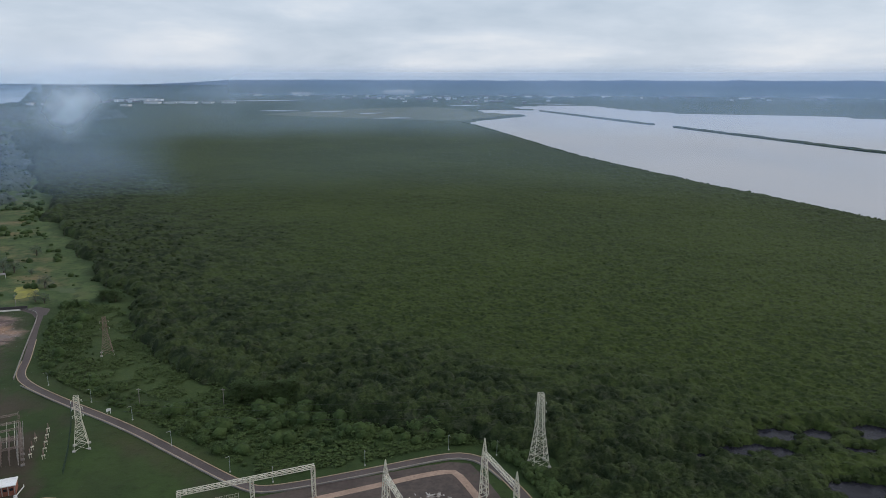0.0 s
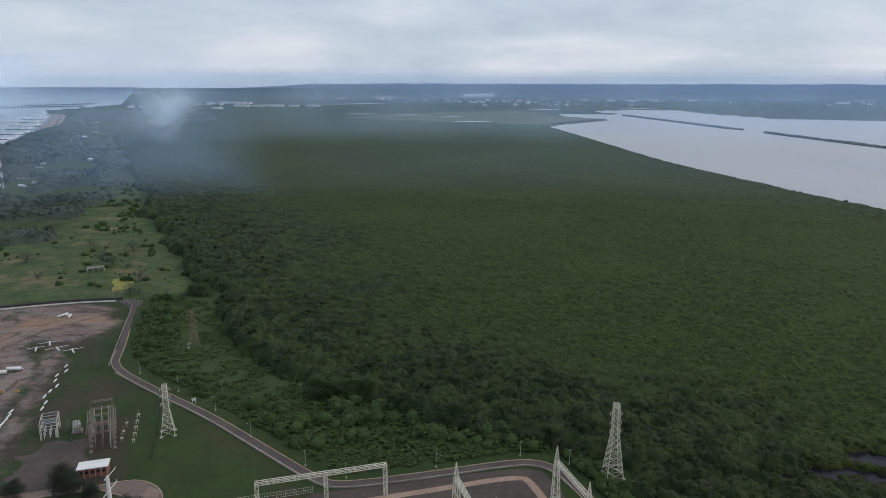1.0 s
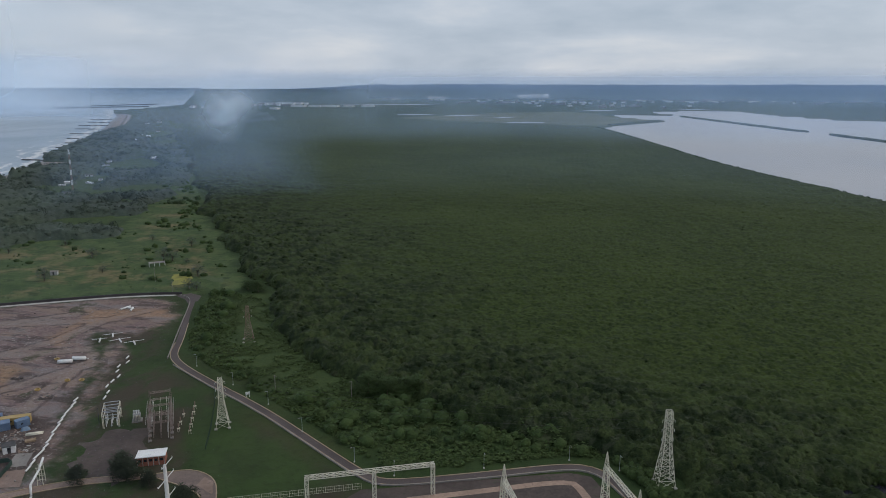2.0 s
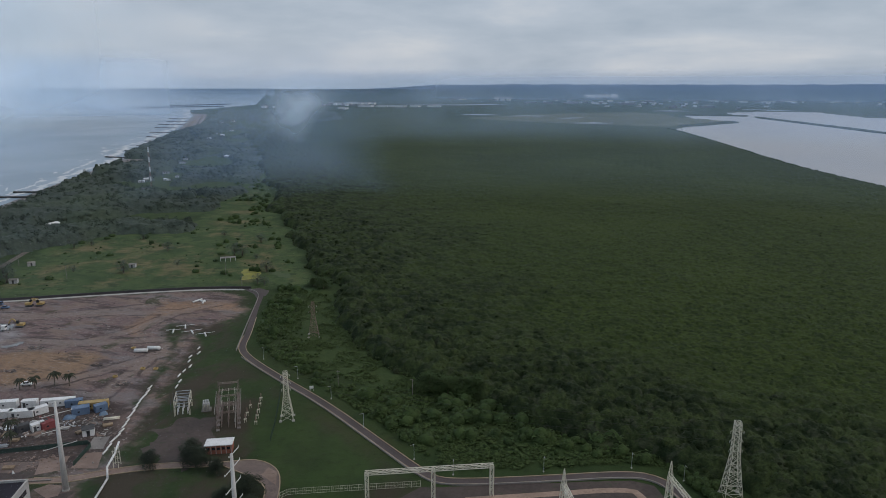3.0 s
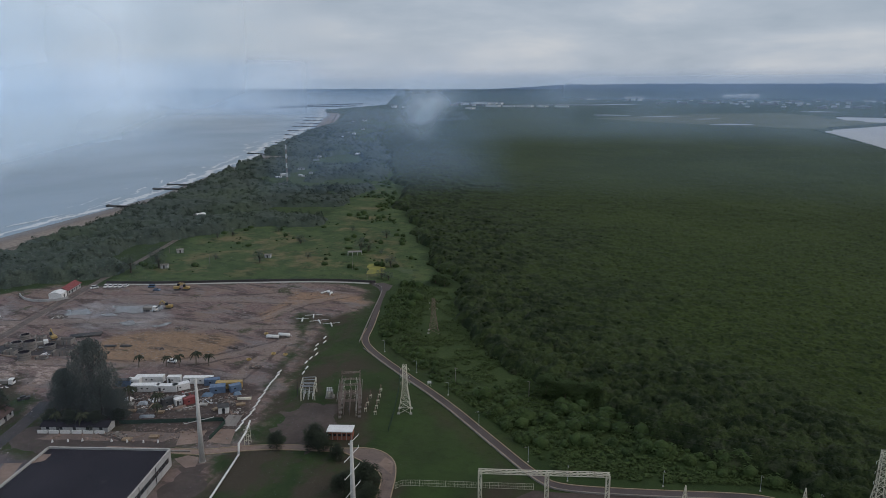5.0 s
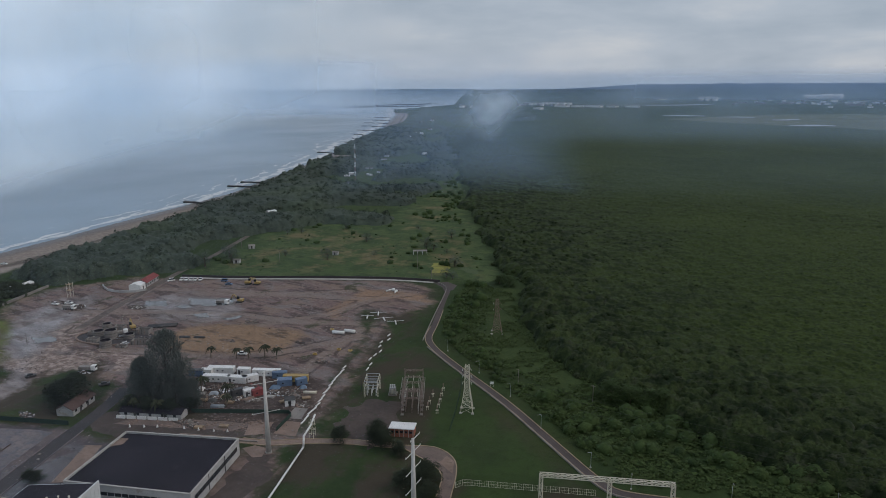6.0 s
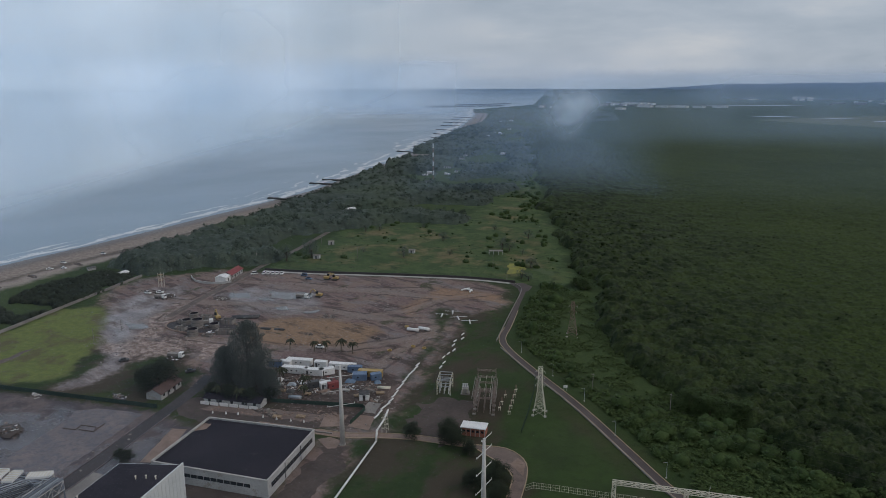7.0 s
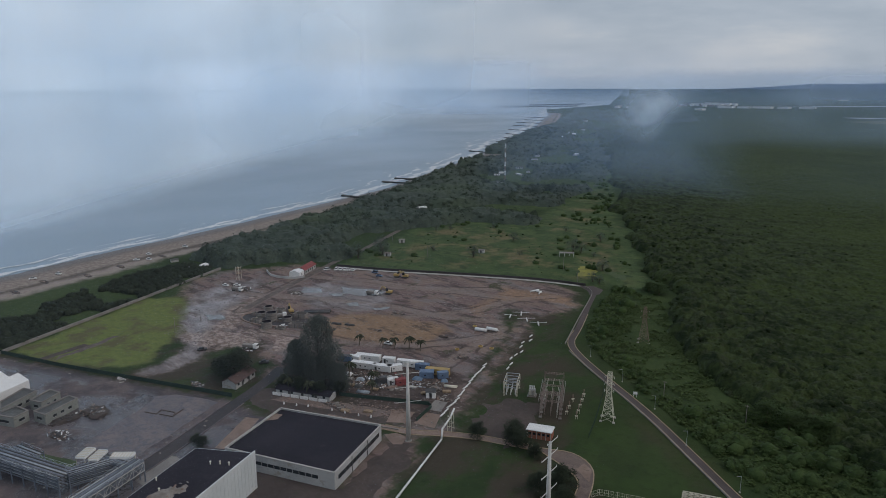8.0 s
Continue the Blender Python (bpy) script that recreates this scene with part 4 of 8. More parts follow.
def ragged_clump(rnd, level=2, bumps=0.35, leaves=40, leaf=0.22):
    """One leafy clump of radius about 1: a lumpy core and loose leaf sprays round it."""
    v, f = icosphere(level)
    k = rnd.normal(size=(6, 3)) * 2.2
    ph = rnd.uniform(0, 6.28, 6)
    d = sum(np.sin(v @ k[i] + ph[i]) for i in range(6)) / 6
    v = v * (1 + bumps * d + rnd.uniform(-0.1, 0.1, len(v)))[:, None]
    v *= 0.92
    p = rnd.normal(size=(leaves, 3))
    p /= np.linalg.norm(p, axis=1)[:, None]
    p[:, 2] = np.abs(p[:, 2]) * 1.0 - 0.15
    k = rnd.normal(size=(5, 3)) * 3.0
    lump = 1 + 0.16 * sum(np.sin(p @ k[i] + ph[i]) for i in range(5)) / 1.6
    lv, lf = leaf_tris(p * lump[:, None] * rnd.uniform(0.78, 1.12, (leaves, 1)), leaf, rnd)
    return np.concatenate([v, lv]), np.concatenate([f, lf + len(v)])


def spread(name, templates, places, material, label, category, smooth=True):
    """Many clumps in one mesh: places are rows of x, y, z, radius, height scale, turn."""
    rnd = np.random.default_rng(len(places))
    V, F, n = [], [], 0
    pick = rnd.integers(0, len(templates), len(places))
    for t, (tv, tf) in enumerate(templates):
        p = places[pick == t]
        if not len(p):
            continue
        c, s = np.cos(p[:, 5])[:, None], np.sin(p[:, 5])[:, None]
        x = (tv[None, :, 0] * c - tv[None, :, 1] * s) * p[:, 3:4] + p[:, 0:1]
        y = (tv[None, :, 0] * s + tv[None, :, 1] * c) * p[:, 3:4] + p[:, 1:2]
        z = tv[None, :, 2] * p[:, 3:4] * p[:, 4:5] + p[:, 2:3]
        V.append(np.stack([x, y, z], -1).reshape(-1, 3))
        F.append((tf[None] + (np.arange(len(p)) * len(tv))[:, None, None] + n).reshape(-1, 3))
        n += len(p) * len(tv)
    ob = mesh_np(name, far_np(np.concatenate(V)), np.concatenate(F), material, smooth)
    return tagged(ob, label, category, kind="stuff")


def sow(poly, n, rnd):
    p = np.array(poly)
    lo, hi = p.min(0), p.max(0)
    x, y = rnd.uniform(lo[0], hi[0], n), rnd.uniform(lo[1], hi[1], n)
    ok = inside(poly, x, y) > 0
    return x[ok], y[ok]


def rows_of(x, y, z, r, h, rnd):
    return np.stack([x, y, z, r, h, rnd.uniform(0, 6.28, len(x))], 1)


RND = np.random.default_rng(12)
BUSHES = [ragged_clump(RND, 1, 0.55, 80, 0.19) for _ in range(7)]
SMALL = [ragged_clump(RND, 1, 0.5, 40, 0.22) for _ in range(6)]

# crowns of the taller mangrove trees along the near edge of the forest
x, y = sow([(-330, 600), (-60, 200), (60, 130), (190, 190), (120, 480), (-100, 640)], 9000, RND)
z, edge = canopy_height(x, y)
ok = (edge > 1.0) & (RND.random(len(x)) < tall_stand(x, y) * 1.1) & (fnoise(x, y, 9, 71) > 0.40)
x, y, z = x[ok], y[ok], z[ok]
r = RND.uniform(0.8, 2.1, len(x)) * (0.35 + 0.7 * tall_stand(x, y))
spread("mangrove_crowns", BUSHES, rows_of(x, y, z - 0.35 * r, r, RND.uniform(0.55, 0.9, len(x)), RND), M_MANGROVE, "rounded crowns of taller mangrove trees", "mangrove trees")

# low branches that close the edge of the forest and the banks of its pools
x, y = sow([(-330, 600), (-230, 430), (-200, 400), (-60, 200), (60, 130), (210, 180), (220, 260), (60, 260), (-60, 300), (-190, 440), (-300, 640)], 60000, RND)
z, edge = canopy_height(x, y)
ok = (edge > -0.6) & (edge < 5.0) & (np.hypot(x - 31.2, y - 206.8) > 9)
x, y, edge = x[ok][:2600], y[ok][:2600], edge[ok][:2600]
r = RND.uniform(0.7, 1.9, len(x)) * np.where(x > 50, 0.95, 1.0)
spread("mangrove_edge", BUSHES, rows_of(x, y, np.clip(edge, 0.2, 5) * 0.55 * RND.uniform(0.4, 1.1, len(x)), r, RND.uniform(0.7, 1.1, len(x)), RND), M_MANGROVE, "low leafy branches along the mangrove edge", "mangrove trees")
tagged(patch("pool_water", [(76, 178), (118, 178), (150, 180), (205, 215), (205, 250), (150, 240), (76, 226)], 0.1, M_POND, 0.0), "dark still water in pools between mangroves", "pool", kind="structure")

k = smooth_line([(60, 2230), (95, 2050), (150, 1715), (226, 1195), (294, 950), (324, 838), (353, 762), (392, 620), (440, 475)], 2.2, 1)
k = k + RND.normal(0, 2.5, k.shape)
r = RND.uniform(0.7, 2.0, len(k)) * np.clip(np.hypot(k[:, 0], k[:, 1]) / 1200, 0.8, 1.6)
spread("lagoon_shore_crowns", SMALL, rows_of(k[:, 0], k[:, 1], np.full(len(k), 1.4), r, RND.uniform(0.7, 1.0, len(k)), RND), M_BUSH, "mangrove crowns along the lagoon shore", "mangrove trees")

# scrub between the perimeter road and the forest
SCRUB = [(-208, 372), (-199, 338), (-186, 305), (-174, 284), (-160, 272), (-138, 257), (-108, 237), (-82, 218), (-60, 201), (-50, 199), (-22, 209), (2, 219), (14, 218), (22, 212), (12, 228), (-10, 234), (-30, 242), (-52, 250), (-66, 264),
         (-84, 262), (-101, 274), (-117, 288), (-131, 301), (-146, 321), (-162, 346), (-171, 362), (-190, 376)]
x, y = sow(SCRUB, 9000, RND)
near_road = np.min(np.stack([np.hypot(x - a, y - b) for a, b in smooth_line([(-230, 362.5), (-219, 362), (-213, 352), (-178.5, 277), (-147, 253), (-114, 232.5), (-60, 192.5), (-25, 201), (9, 212), (26, 184)], 4.0)]), 0)
dens = np.clip(1.3 - np.abs(near_road - 13) / 12, -0.6, 1) * np.where(x < -70, 1, 0) + np.where(x >= -70, np.clip((near_road - 9) / 14, 0, 1), 0)
ok = (near_road > 6.5) & (fnoise(x, y, 16, 77) + 0.2 * fnoise(x, y, 5, 78) > 0.74 - 0.30 * dens) & (RND.random(len(x)) < np.where(x < -90, 0.17, 0.34) * np.clip(1 - inside(CLEARING, x, y) / 9, 0.08, 1))
x, y, near_road = x[ok], y[ok], near_road[ok]
r = (0.7 + 2.6 * RND.random(len(x)) ** 2) * np.clip(near_road / 10, 0.5, 1.2)
spread("scrub", BUSHES, rows_of(x, y, 0.25 * r, r, RND.uniform(0.7, 1.2, len(x)), RND), M_BUSH, "dense green scrub beside the perimeter road", "scrub")
x, y = sow(SCRUB, 52000, RND)
ok = (fnoise(x, y, 7, 79) > 0.4) & (RND.random(len(x)) < np.clip(0.9 - inside(CLEARING, x, y) / 8, 0.55, 1))
x, y = x[ok], y[ok]
r = RND.uniform(0.35, 0.95, len(x))
spread("tall_grass", [leaf_tris(RND.uniform(-1, 1, (9, 3)) * (1, 1, 0.5) + (0, 0, 0.4), 0.6, RND) for _ in range(4)], rows_of(x, y, 0.1 * r, r, RND.uniform(0.8, 1.6, len(x)), RND), M_REED, "tall rough grass beside the scrub", "grass")

x, y = sow(SCRUB, 4200, RND)
far_road = np.min(np.stack([np.hypot(x - a, y - b) for a, b in smooth_line([(-230, 362.5), (-219, 362), (-213, 352), (-178.5, 277), (-147, 253), (-114, 232.5), (-60, 192.5), (-25, 201), (9, 212), (26, 184)], 4.0)]), 0)
ok = (far_road > 6) & (RND.random(len(x)) < np.clip(1.1 - far_road / 45, 0.12, 1))
ok &= RND.random(len(x)) < np.clip(1 - inside(CLEARING, x, y) / 6, 0.05, 1)
x, y = x[ok][:1500], y[ok][:1500]
r = RND.uniform(0.35, 1.15, len(x))
spread("low_scrub", SMALL, rows_of(x, y, 0.25 * r, r, RND.uniform(0.7, 1.3, len(x)), RND), M_BUSH, "low green bushes in rough grass", "scrub")

# the hedge-like strip outside the bend of the road
x, y = sow([(14, 219), (24, 205), (30, 190), (36, 174), (44, 178), (38, 196), (30, 212), (20, 226)], 800, RND)
ok = np.hypot(x - 31.2, y - 206.8) > 4.5
x, y = x[ok], y[ok]
r = RND.uniform(0.7, 1.8, len(x))
spread("hedge", BUSHES, rows_of(x[:300], y[:300], 0.6 * r[:300], r[:300], RND.uniform(0.8, 1.3, len(x))[:300], RND), M_BUSH, "bright green bushes outside the road bend", "bushes")

# coastal belt of casuarinas, and the wooded spit beyond
COAST = [(-470, 232), (-479, 250), (-500, 322), (-526, 384), (-552, 444), (-601, 556), (-680, 694), (-830, 985), (-895, 1070), (-1195, 1610), (-1352, 1950), (-1875, 2840), (-2300, 3560), (-1500, 3300), (-1100, 2500), (-1150, 1960), (-1000, 1660), (-800, 1350),
         (-628, 1080), (-560, 960), (-490, 830), (-436, 700), (-434, 655), (-417, 608), (-380, 528), (-371, 506), (-396, 490), (-417, 478), (-430, 440), (-430, 400), (-410, 350), (-392, 310), (-398, 296), (-420, 262), (-434, 236)]


def spit_height(x, y):
    sea = -inside(SEA, x, y)
    edge = inside(COAST, x, y) + (fnoise(x, y, 22, 81) - 0.5) * 22
    rr = np.hypot(x, y)
    open_land = np.where(rr > 520, np.clip((sea - 95) / 50, 0, 1.35), np.clip((sea - 95) / 40, 0, 0.55))
    edge = np.minimum(edge, (fnoise(x, y, 70, 85) - 0.27 - 0.13 * open_land) * 90)
    for glade in GLADES:
        edge = np.minimum(edge, -inside(glade, x, y) + (fnoise(x, y, 24, 86) - 0.42) * 34)
    z = (4.5 + 4.5 * crowns(x, y, 10.0, 87) + 1.5 * crowns(x, y, 4.5, 88) + 2.0 * fnoise(x, y, 40, 84)) * np.clip(1.2 - np.clip(sea - 60, 0, 500) / 260, 0.45, 1) + (vnoise(x / 1.1, y / 1.1, 89) - 0.5) * 1.4 + (fnoise(x, y, 2.8, 83, 2) - 0.5) * 1.5
    return np.maximum(z * np.clip(edge / 6, 0, 1) ** 0.55, -0.3), edge


def build_spit():
    az = np.arange(18, 84, 0.1)
    r = EYE_Z / np.tan(np.radians(np.concatenate([np.arange(18, 6, -0.07), np.arange(6, 1.6, -0.04)])))
    x, y, q = polar_grid(az, r)
    z, edge = spit_height(x, y)
    keep = (edge[q] > 0).any(1)
    used = np.unique(q[keep])
    remap = np.full(len(x), -1)
    remap[used] = np.arange(len(used))
    v = np.stack([x, y, np.where(edge <= 0, -0.3, z)], 1)[used]
    tagged(mesh_np("coastal_wood", far_np(v), remap[q[keep]], M_CASUARINA, True), "dark casuarina wood along the coast", "coastal wood", kind="stuff")


build_spit()
n = 330000
a, e = np.radians(RND.uniform(20, 82, n)), RND.uniform(3, 19, n)
r = EYE_Z / np.tan(np.radians(e))
x, y = -np.sin(a) * r, np.cos(a) * r
z, edge = spit_height(x, y)
ok = edge > 0.2
p = np.stack([x, y, z * RND.uniform(0.55, 1.08, n) + RND.uniform(-0.2, 0.9, n)], 1)[ok]
v, f = leaf_tris(p, 0.0009 * np.hypot(p[:, 0], p[:, 1])[:, None, None] + 0.3, RND)
tagged(mesh_np("casuarina_sprays", v, f, M_FEATHER), "loose feathery sprays on the coastal casuarinas", "casuarina foliage", kind="stuff")
x, y = sow([(-340, 0), (-560, 420), (-900, 1100), (-560, 1000), (-360, 560), (-400, 240)], 26000, RND)
z, edge = spit_height(x, y)
ok = (edge > 1.5) & (RND.random(len(x)) < np.clip(1.1 - edge / 16, 0.02, 1))
x, y, z = x[ok][:1100], y[ok][:1100], z[ok][:1100]
r = RND.uniform(1.6, 3.6, len(x))
spread("casuarina_crowns", SMALL, rows_of(x, y, z - 0.5 * r, r, RND.uniform(0.8, 1.3, len(x)), RND), M_CASUARINA, "ragged feathery tops of coastal casuarinas", "casuarina trees")

# single feathery trees that stand out of the coastal wood
FEATHERY = []
for _ in range(6):
    h = RND.random(110)
    a, rad = RND.uniform(0, 6.28, 110), 0.5 * np.sqrt(np.maximum(1.0 - (1.7 * h - 0.75) ** 2, 0.02)) * RND.random(110) ** 0.5
    FEATHERY.append(needle_tris(np.stack([np.cos(a) * rad, np.sin(a) * rad, h * 0.9], 1), 0.085, RND))
x, y = sow([(-340, 0), (-560, 420), (-900, 1100), (-1250, 1750), (-1000, 1640), (-560, 900), (-360, 500), (-400, 240)], 42000, RND)
z, edge = spit_height(x, y)
ok = (edge > 0.5) & (fnoise(x, y, 20, 94) > 0.42)
x, y, z = x[ok][:3400], y[ok][:3400], z[ok][:3400]
r = RND.uniform(3.4, 7.2, len(x)) * np.clip(1.25 + inside(SEA, x, y) / 700, 0.6, 1.1)
spread("casuarina_stand", FEATHERY, rows_of(x, y, 0.35 * z, r, RND.uniform(0.9, 1.3, len(x)), RND), M_FEATHER, "feathery upright casuarinas of the coastal wood", "casuarina trees", False)

# low bushes over the rough pasture
x, y = sow([(-400, 330), (-330, 330), (-240, 372), (-205, 385), (-290, 520), (-360, 620), (-440, 500), (-430, 400)], 640, RND)
ok = fnoise(x, y, 30, 91) + 0.25 * fnoise(x, y, 9, 92) > 0.68
x, y = x[ok], y[ok]
r = 0.5 + 2.7 * RND.random(len(x)) ** 3
spread("pasture_bushes", SMALL, rows_of(x, y, 0.2 * r, r, RND.uniform(0.6, 1.1, len(x)), RND), M_BUSH, "low bushes over the rough pasture", "bushes")
# scrub that thins out from the forest edge into the pasture
x, y = sow([(-180, 372), (-196, 380), (-238, 432), (-282, 492), (-340, 520), (-395, 545), (-455, 680), (-540, 900), (-620, 1040), (-490, 830), (-396, 690), (-330, 575), (-280, 500), (-215, 410)], 9000, RND)
ok = (fnoise(x, y, 28, 97) + 0.3 * fnoise(x, y, 8, 98) + 0.006 * inside(MANGROVE, x, y) > 0.56)
x, y = x[ok], y[ok]
r = (0.6 + 2.3 * RND.random(len(x)) ** 1.6) * np.clip(np.hypot(x, y) / 520, 0.9, 1.4)
spread("edge_scrub", SMALL, rows_of(x, y, 0.2 * r, r, RND.uniform(0.6, 1.2, len(x)), RND), M_BUSH, "scattered scrub between forest edge and pasture", "scrub")
x, y = sow([(-366, 88), (-390, 140), (-423, 218), (-440, 236), (-462, 214), (-448, 168), (-420, 110), (-392, 70)], 5200, RND)
ok = fnoise(x, y, 26, 95) + 0.004 * inside([(-364, 92), (-386, 140), (-421, 228), (-432, 220), (-398, 135), (-376, 86)], x, y) > 0.43
x, y = x[ok], y[ok]
r = RND.uniform(1.0, 3.0, len(x))
spread("dune_scrub", BUSHES, rows_of(x, y, 0.25 * r, r, RND.uniform(0.7, 1.2, len(x)), RND), M_SHADE, "dark scrub between the wall and the beach", "scrub")


# ---------------------------------------------------------------- single trees
def limb_mesh(bm, rnd, height, radius, limbs):
    add_tube(bm, (0, 0, -0.2), (rnd.uniform(-0.3, 0.3), rnd.uniform(-0.3, 0.3), height), radius, radius * 0.45, 7)
    for i in range(limbs):
        a, z = 2.4 * i + rnd.uniform(0, 0.8), height * rnd.uniform(0.45, 0.95)
        d = height * rnd.uniform(0.25, 0.5)
        add_tube(bm, (0, 0, z), (math.cos(a) * d, math.sin(a) * d, z + d * 0.8), radius * 0.4, radius * 0.12, 5)


def leafy_tree(name, seed, height, spread_r, clumps, material, shape="round", trunk=0.35, leaves=70):
    """Trunk with limbs, and a crown of many small ragged clumps with gaps between them."""
    rnd = np.random.default_rng(seed)
    thing = new(name)
    bm = bmesh.new()
    limb_mesh(bm, rnd, height * (0.5 if shape == "round" else 0.8), trunk, 6)
    part("trunk", bm, M_BARK if shape == "round" else M_DARKEARTH, thing)
    V, F, n = [], [], 0
    for i in range(clumps):
        if shape == "tall":
            h = rnd.uniform(0.06, 1.0)
            rad = spread_r * (1.02 - h) ** 0.42 * min(1.0, 0.65 + 1.6 * h) * rnd.uniform(0.0, 1.0) ** 0.6
            cr = spread_r * rnd.uniform(0.10, 0.22)
        else:
            h = rnd.uniform(0.3, 1.0)
            rad = spread_r * math.sqrt(max(0.04, 1 - ((h - 0.55) / 0.5) ** 2)) * rnd.uniform(0.1, 0.95)
            cr = spread_r * rnd.uniform(0.22, 0.40)
        a = rnd.uniform(0, 6.28)
        p = rnd.normal(size=(leaves, 3))
        p *= (rnd.uniform(0.2, 1.0, (leaves, 1)) ** 0.5) / np.linalg.norm(p, axis=1)[:, None]
        tv, tf = needle_tris(p * (0.8, 0.8, 1.3), 0.15, rnd) if shape == "tall" else leaf_tris(p * (1, 1, 0.8), 0.15, rnd)
        V.append(tv * cr + (math.cos(a) * rad, math.sin(a) * rad, h * height - cr * 0.5))
        F.append(tf + n)
        n += len(tv)
    crown = mesh_np("crown", np.concatenate(V), np.concatenate(F), material)
    crown.parent = thing
    return thing


def palm_tree(seed, height):
    rnd = np.random.default_rng(seed)
    thing = new("palm_tree")
    bm = bmesh.new()
    add_tube(bm, (0, 0, -0.2), (0.25, 0.1, height), 0.24, 0.16, 7)
    part("trunk", bm, M_BARK, thing)
    V, F, n = [], [], 0
    for i in range(15):
        a, rise = i * 2.4, rnd.uniform(-0.2, 0.9)
        d = np.array([math.cos(a), math.sin(a), 0])
        side = np.array([-d[1], d[0], 0])
        k = np.linspace(0, 1, 6)[:, None]
        spine = np.array([0.25, 0.1, height]) + d * 2.6 * k + np.array([0, 0, 1]) * (rise * 2 * k - 2.4 * k ** 2)
        w = 0.42 * np.sin(np.pi * (0.12 + 0.85 * k))
        v = np.concatenate([spine + side * w - (0, 0, 0.25), spine, spine - side * w - (0, 0, 0.25)])
        j = np.arange(5)
        V.append(v)
        F.append(np.concatenate([np.stack([j, j + 1, j + 7, j + 6], 1), np.stack([j + 6, j + 7, j + 13, j + 12], 1)]) + n)
        n += len(v)
    fr = mesh_np("fronds", np.concatenate(V), np.concatenate(F), M_PALM)
    fr.parent = thing
    return thing


def plant(maker, spots, label, category, group):
    """One tree and its copies: spots are x, y, turn, scale."""
    first = None
    for x, y, turn, k in spots:
        m = put(x, y, 0, turn) @ Matrix.Scale(k, 4)
        if first is None:
            first = maker()
            first.matrix_world = m
            tagged(first, label, category, group)
            base = first
        else:
            t = copy_thing(base, put(x, y, 0, turn))
            t.scale = (k, k, k)


plant(lambda: leafy_tree("casuarina_tree", 3, 28, 12.5, 360, M_PINE, "tall", 0.5, 70), [(-229, 166, 0, 1.0), (-236, 160, 80, 0.62), (-221, 163, 200, 0.55), (-243, 163, 140, 0.5), (-214, 165, 30, 0.42)],
      "tall dark feathery casuarina above the site compound", "casuarina tree", "compound casuarinas")
plant(lambda: leafy_tree("shade_tree", 8, 8, 5.4, 46, M_SHADE, leaves=110), [(-255.5, 140.5, 0, 1.5), (-260.5, 146, 70, 1.35), (-264, 141, 30, 1.1), (-232, 150, 50, 0.8), (-224, 152, 110, 0.85), (-216, 156, 10, 0.8), (-212, 163, 210, 0.7), (-148, 173.5, 0, 0.7), (-137, 180, 40, 0.95), (-133, 177, 100, 0.85), (-125, 176, 20, 0.6),
      (-108, 166, 90, 0.95), (-112, 160, 10, 0.8), (-102, 158, 60, 0.8), (-215, 103, 40, 0.5), (-212, 104, 0, 0.5)], "dark leafy shade tree inside the plant", "tree", "plant trees")
plant(lambda: palm_tree(4, 5.0), [(-248.9, 204.2, 0, 1), (-238.2, 209.7, 40, 0.9), (-233.1, 212.2, 90, 1), (-227.9, 217, 10, 1.15), (-221.8, 218.4, 70, 1.0), (-222, 176, 20, 1.3), (-209, 178, 50, 1.1), (-203, 172, 0, 1.0), (-128, 178, 30, 0.8), (-229, 150, 0, 1.1), (-219, 153, 60, 1.2)],
      "coconut palm with drooping fronds on bare earth", "palm tree", "palms")
plant(lambda: leafy_tree("pasture_tree", 21, 7, 3.8, 34, M_CASUARINA), [(-282, 438, 0, 1.5), (-277, 441, 70, 1.2), (-288, 486, 30, 1.15), (-304, 402, 80, 0.7), (-327, 377, 10, 1.3), (-339, 439, 50, 1.1), (-407, 438, 0, 0.9), (-238, 406, 60, 1.2), (-263, 436, 90, 0.6), (-361, 370, 20, 0.7), (-228, 378, 0, 1.0), (-222, 376, 40, 0.9),
      (-414, 428, 10, 1.0), (-300, 470, 10, 0.5), (-330, 500, 70, 0.7), (-385, 470, 0, 0.8), (-386, 318, 0, 1.8), (-380, 336, 40, 1.6), (-392, 345, 80, 1.7)], "lone dark tree standing in the rough pasture", "tree", "pasture trees")
plant(lambda: leafy_tree("spreading_tree", 31, 8, 6.5, 60, M_BUSH), [(-78, 254, 0, 1.05), (-70, 253, 60, 1.0), (-60, 256, 110, 1.0), (-184, 380, 0, 0.9), (-192, 383, 90, 0.75)], "broad dark spreading tree at the forest edge", "tree", "edge trees")

# ---------------------------------------------------------------- roads, kerbs, walls
PERIMETER = [(-229, 364.5), (-219, 363.5), (-213, 356), (-205, 337), (-196, 318), (-184, 292), (-178.6, 277.5), (-170, 267.5), (-147, 252), (-114, 232.2), (-85, 210.8), (-60, 192.3), (-52, 191), (-25, 201), (1, 211.6), (9, 211.6), (15, 207), (20, 198), (26, 184), (34, 164)]
tagged(ribbon("road_perimeter", PERIMETER, 3.0, 0.06, M_ASPHALT, side=0.25), "purplish grey asphalt perimeter road with worn surface", "road", kind="structure")
tagged(ribbon("kerb_outer", PERIMETER[4:], 0.32, 0.0, M_KERB, thick=0.22, side=1.9), "faded yellow kerb along the perimeter road", "kerb", kind="structure")
tagged(ribbon("kerb_inner", PERIMETER[5:], 0.32, 0.0, M_KERB, thick=0.2, side=-1.4), "faded yellow kerb on the plant side", "kerb", kind="structure")
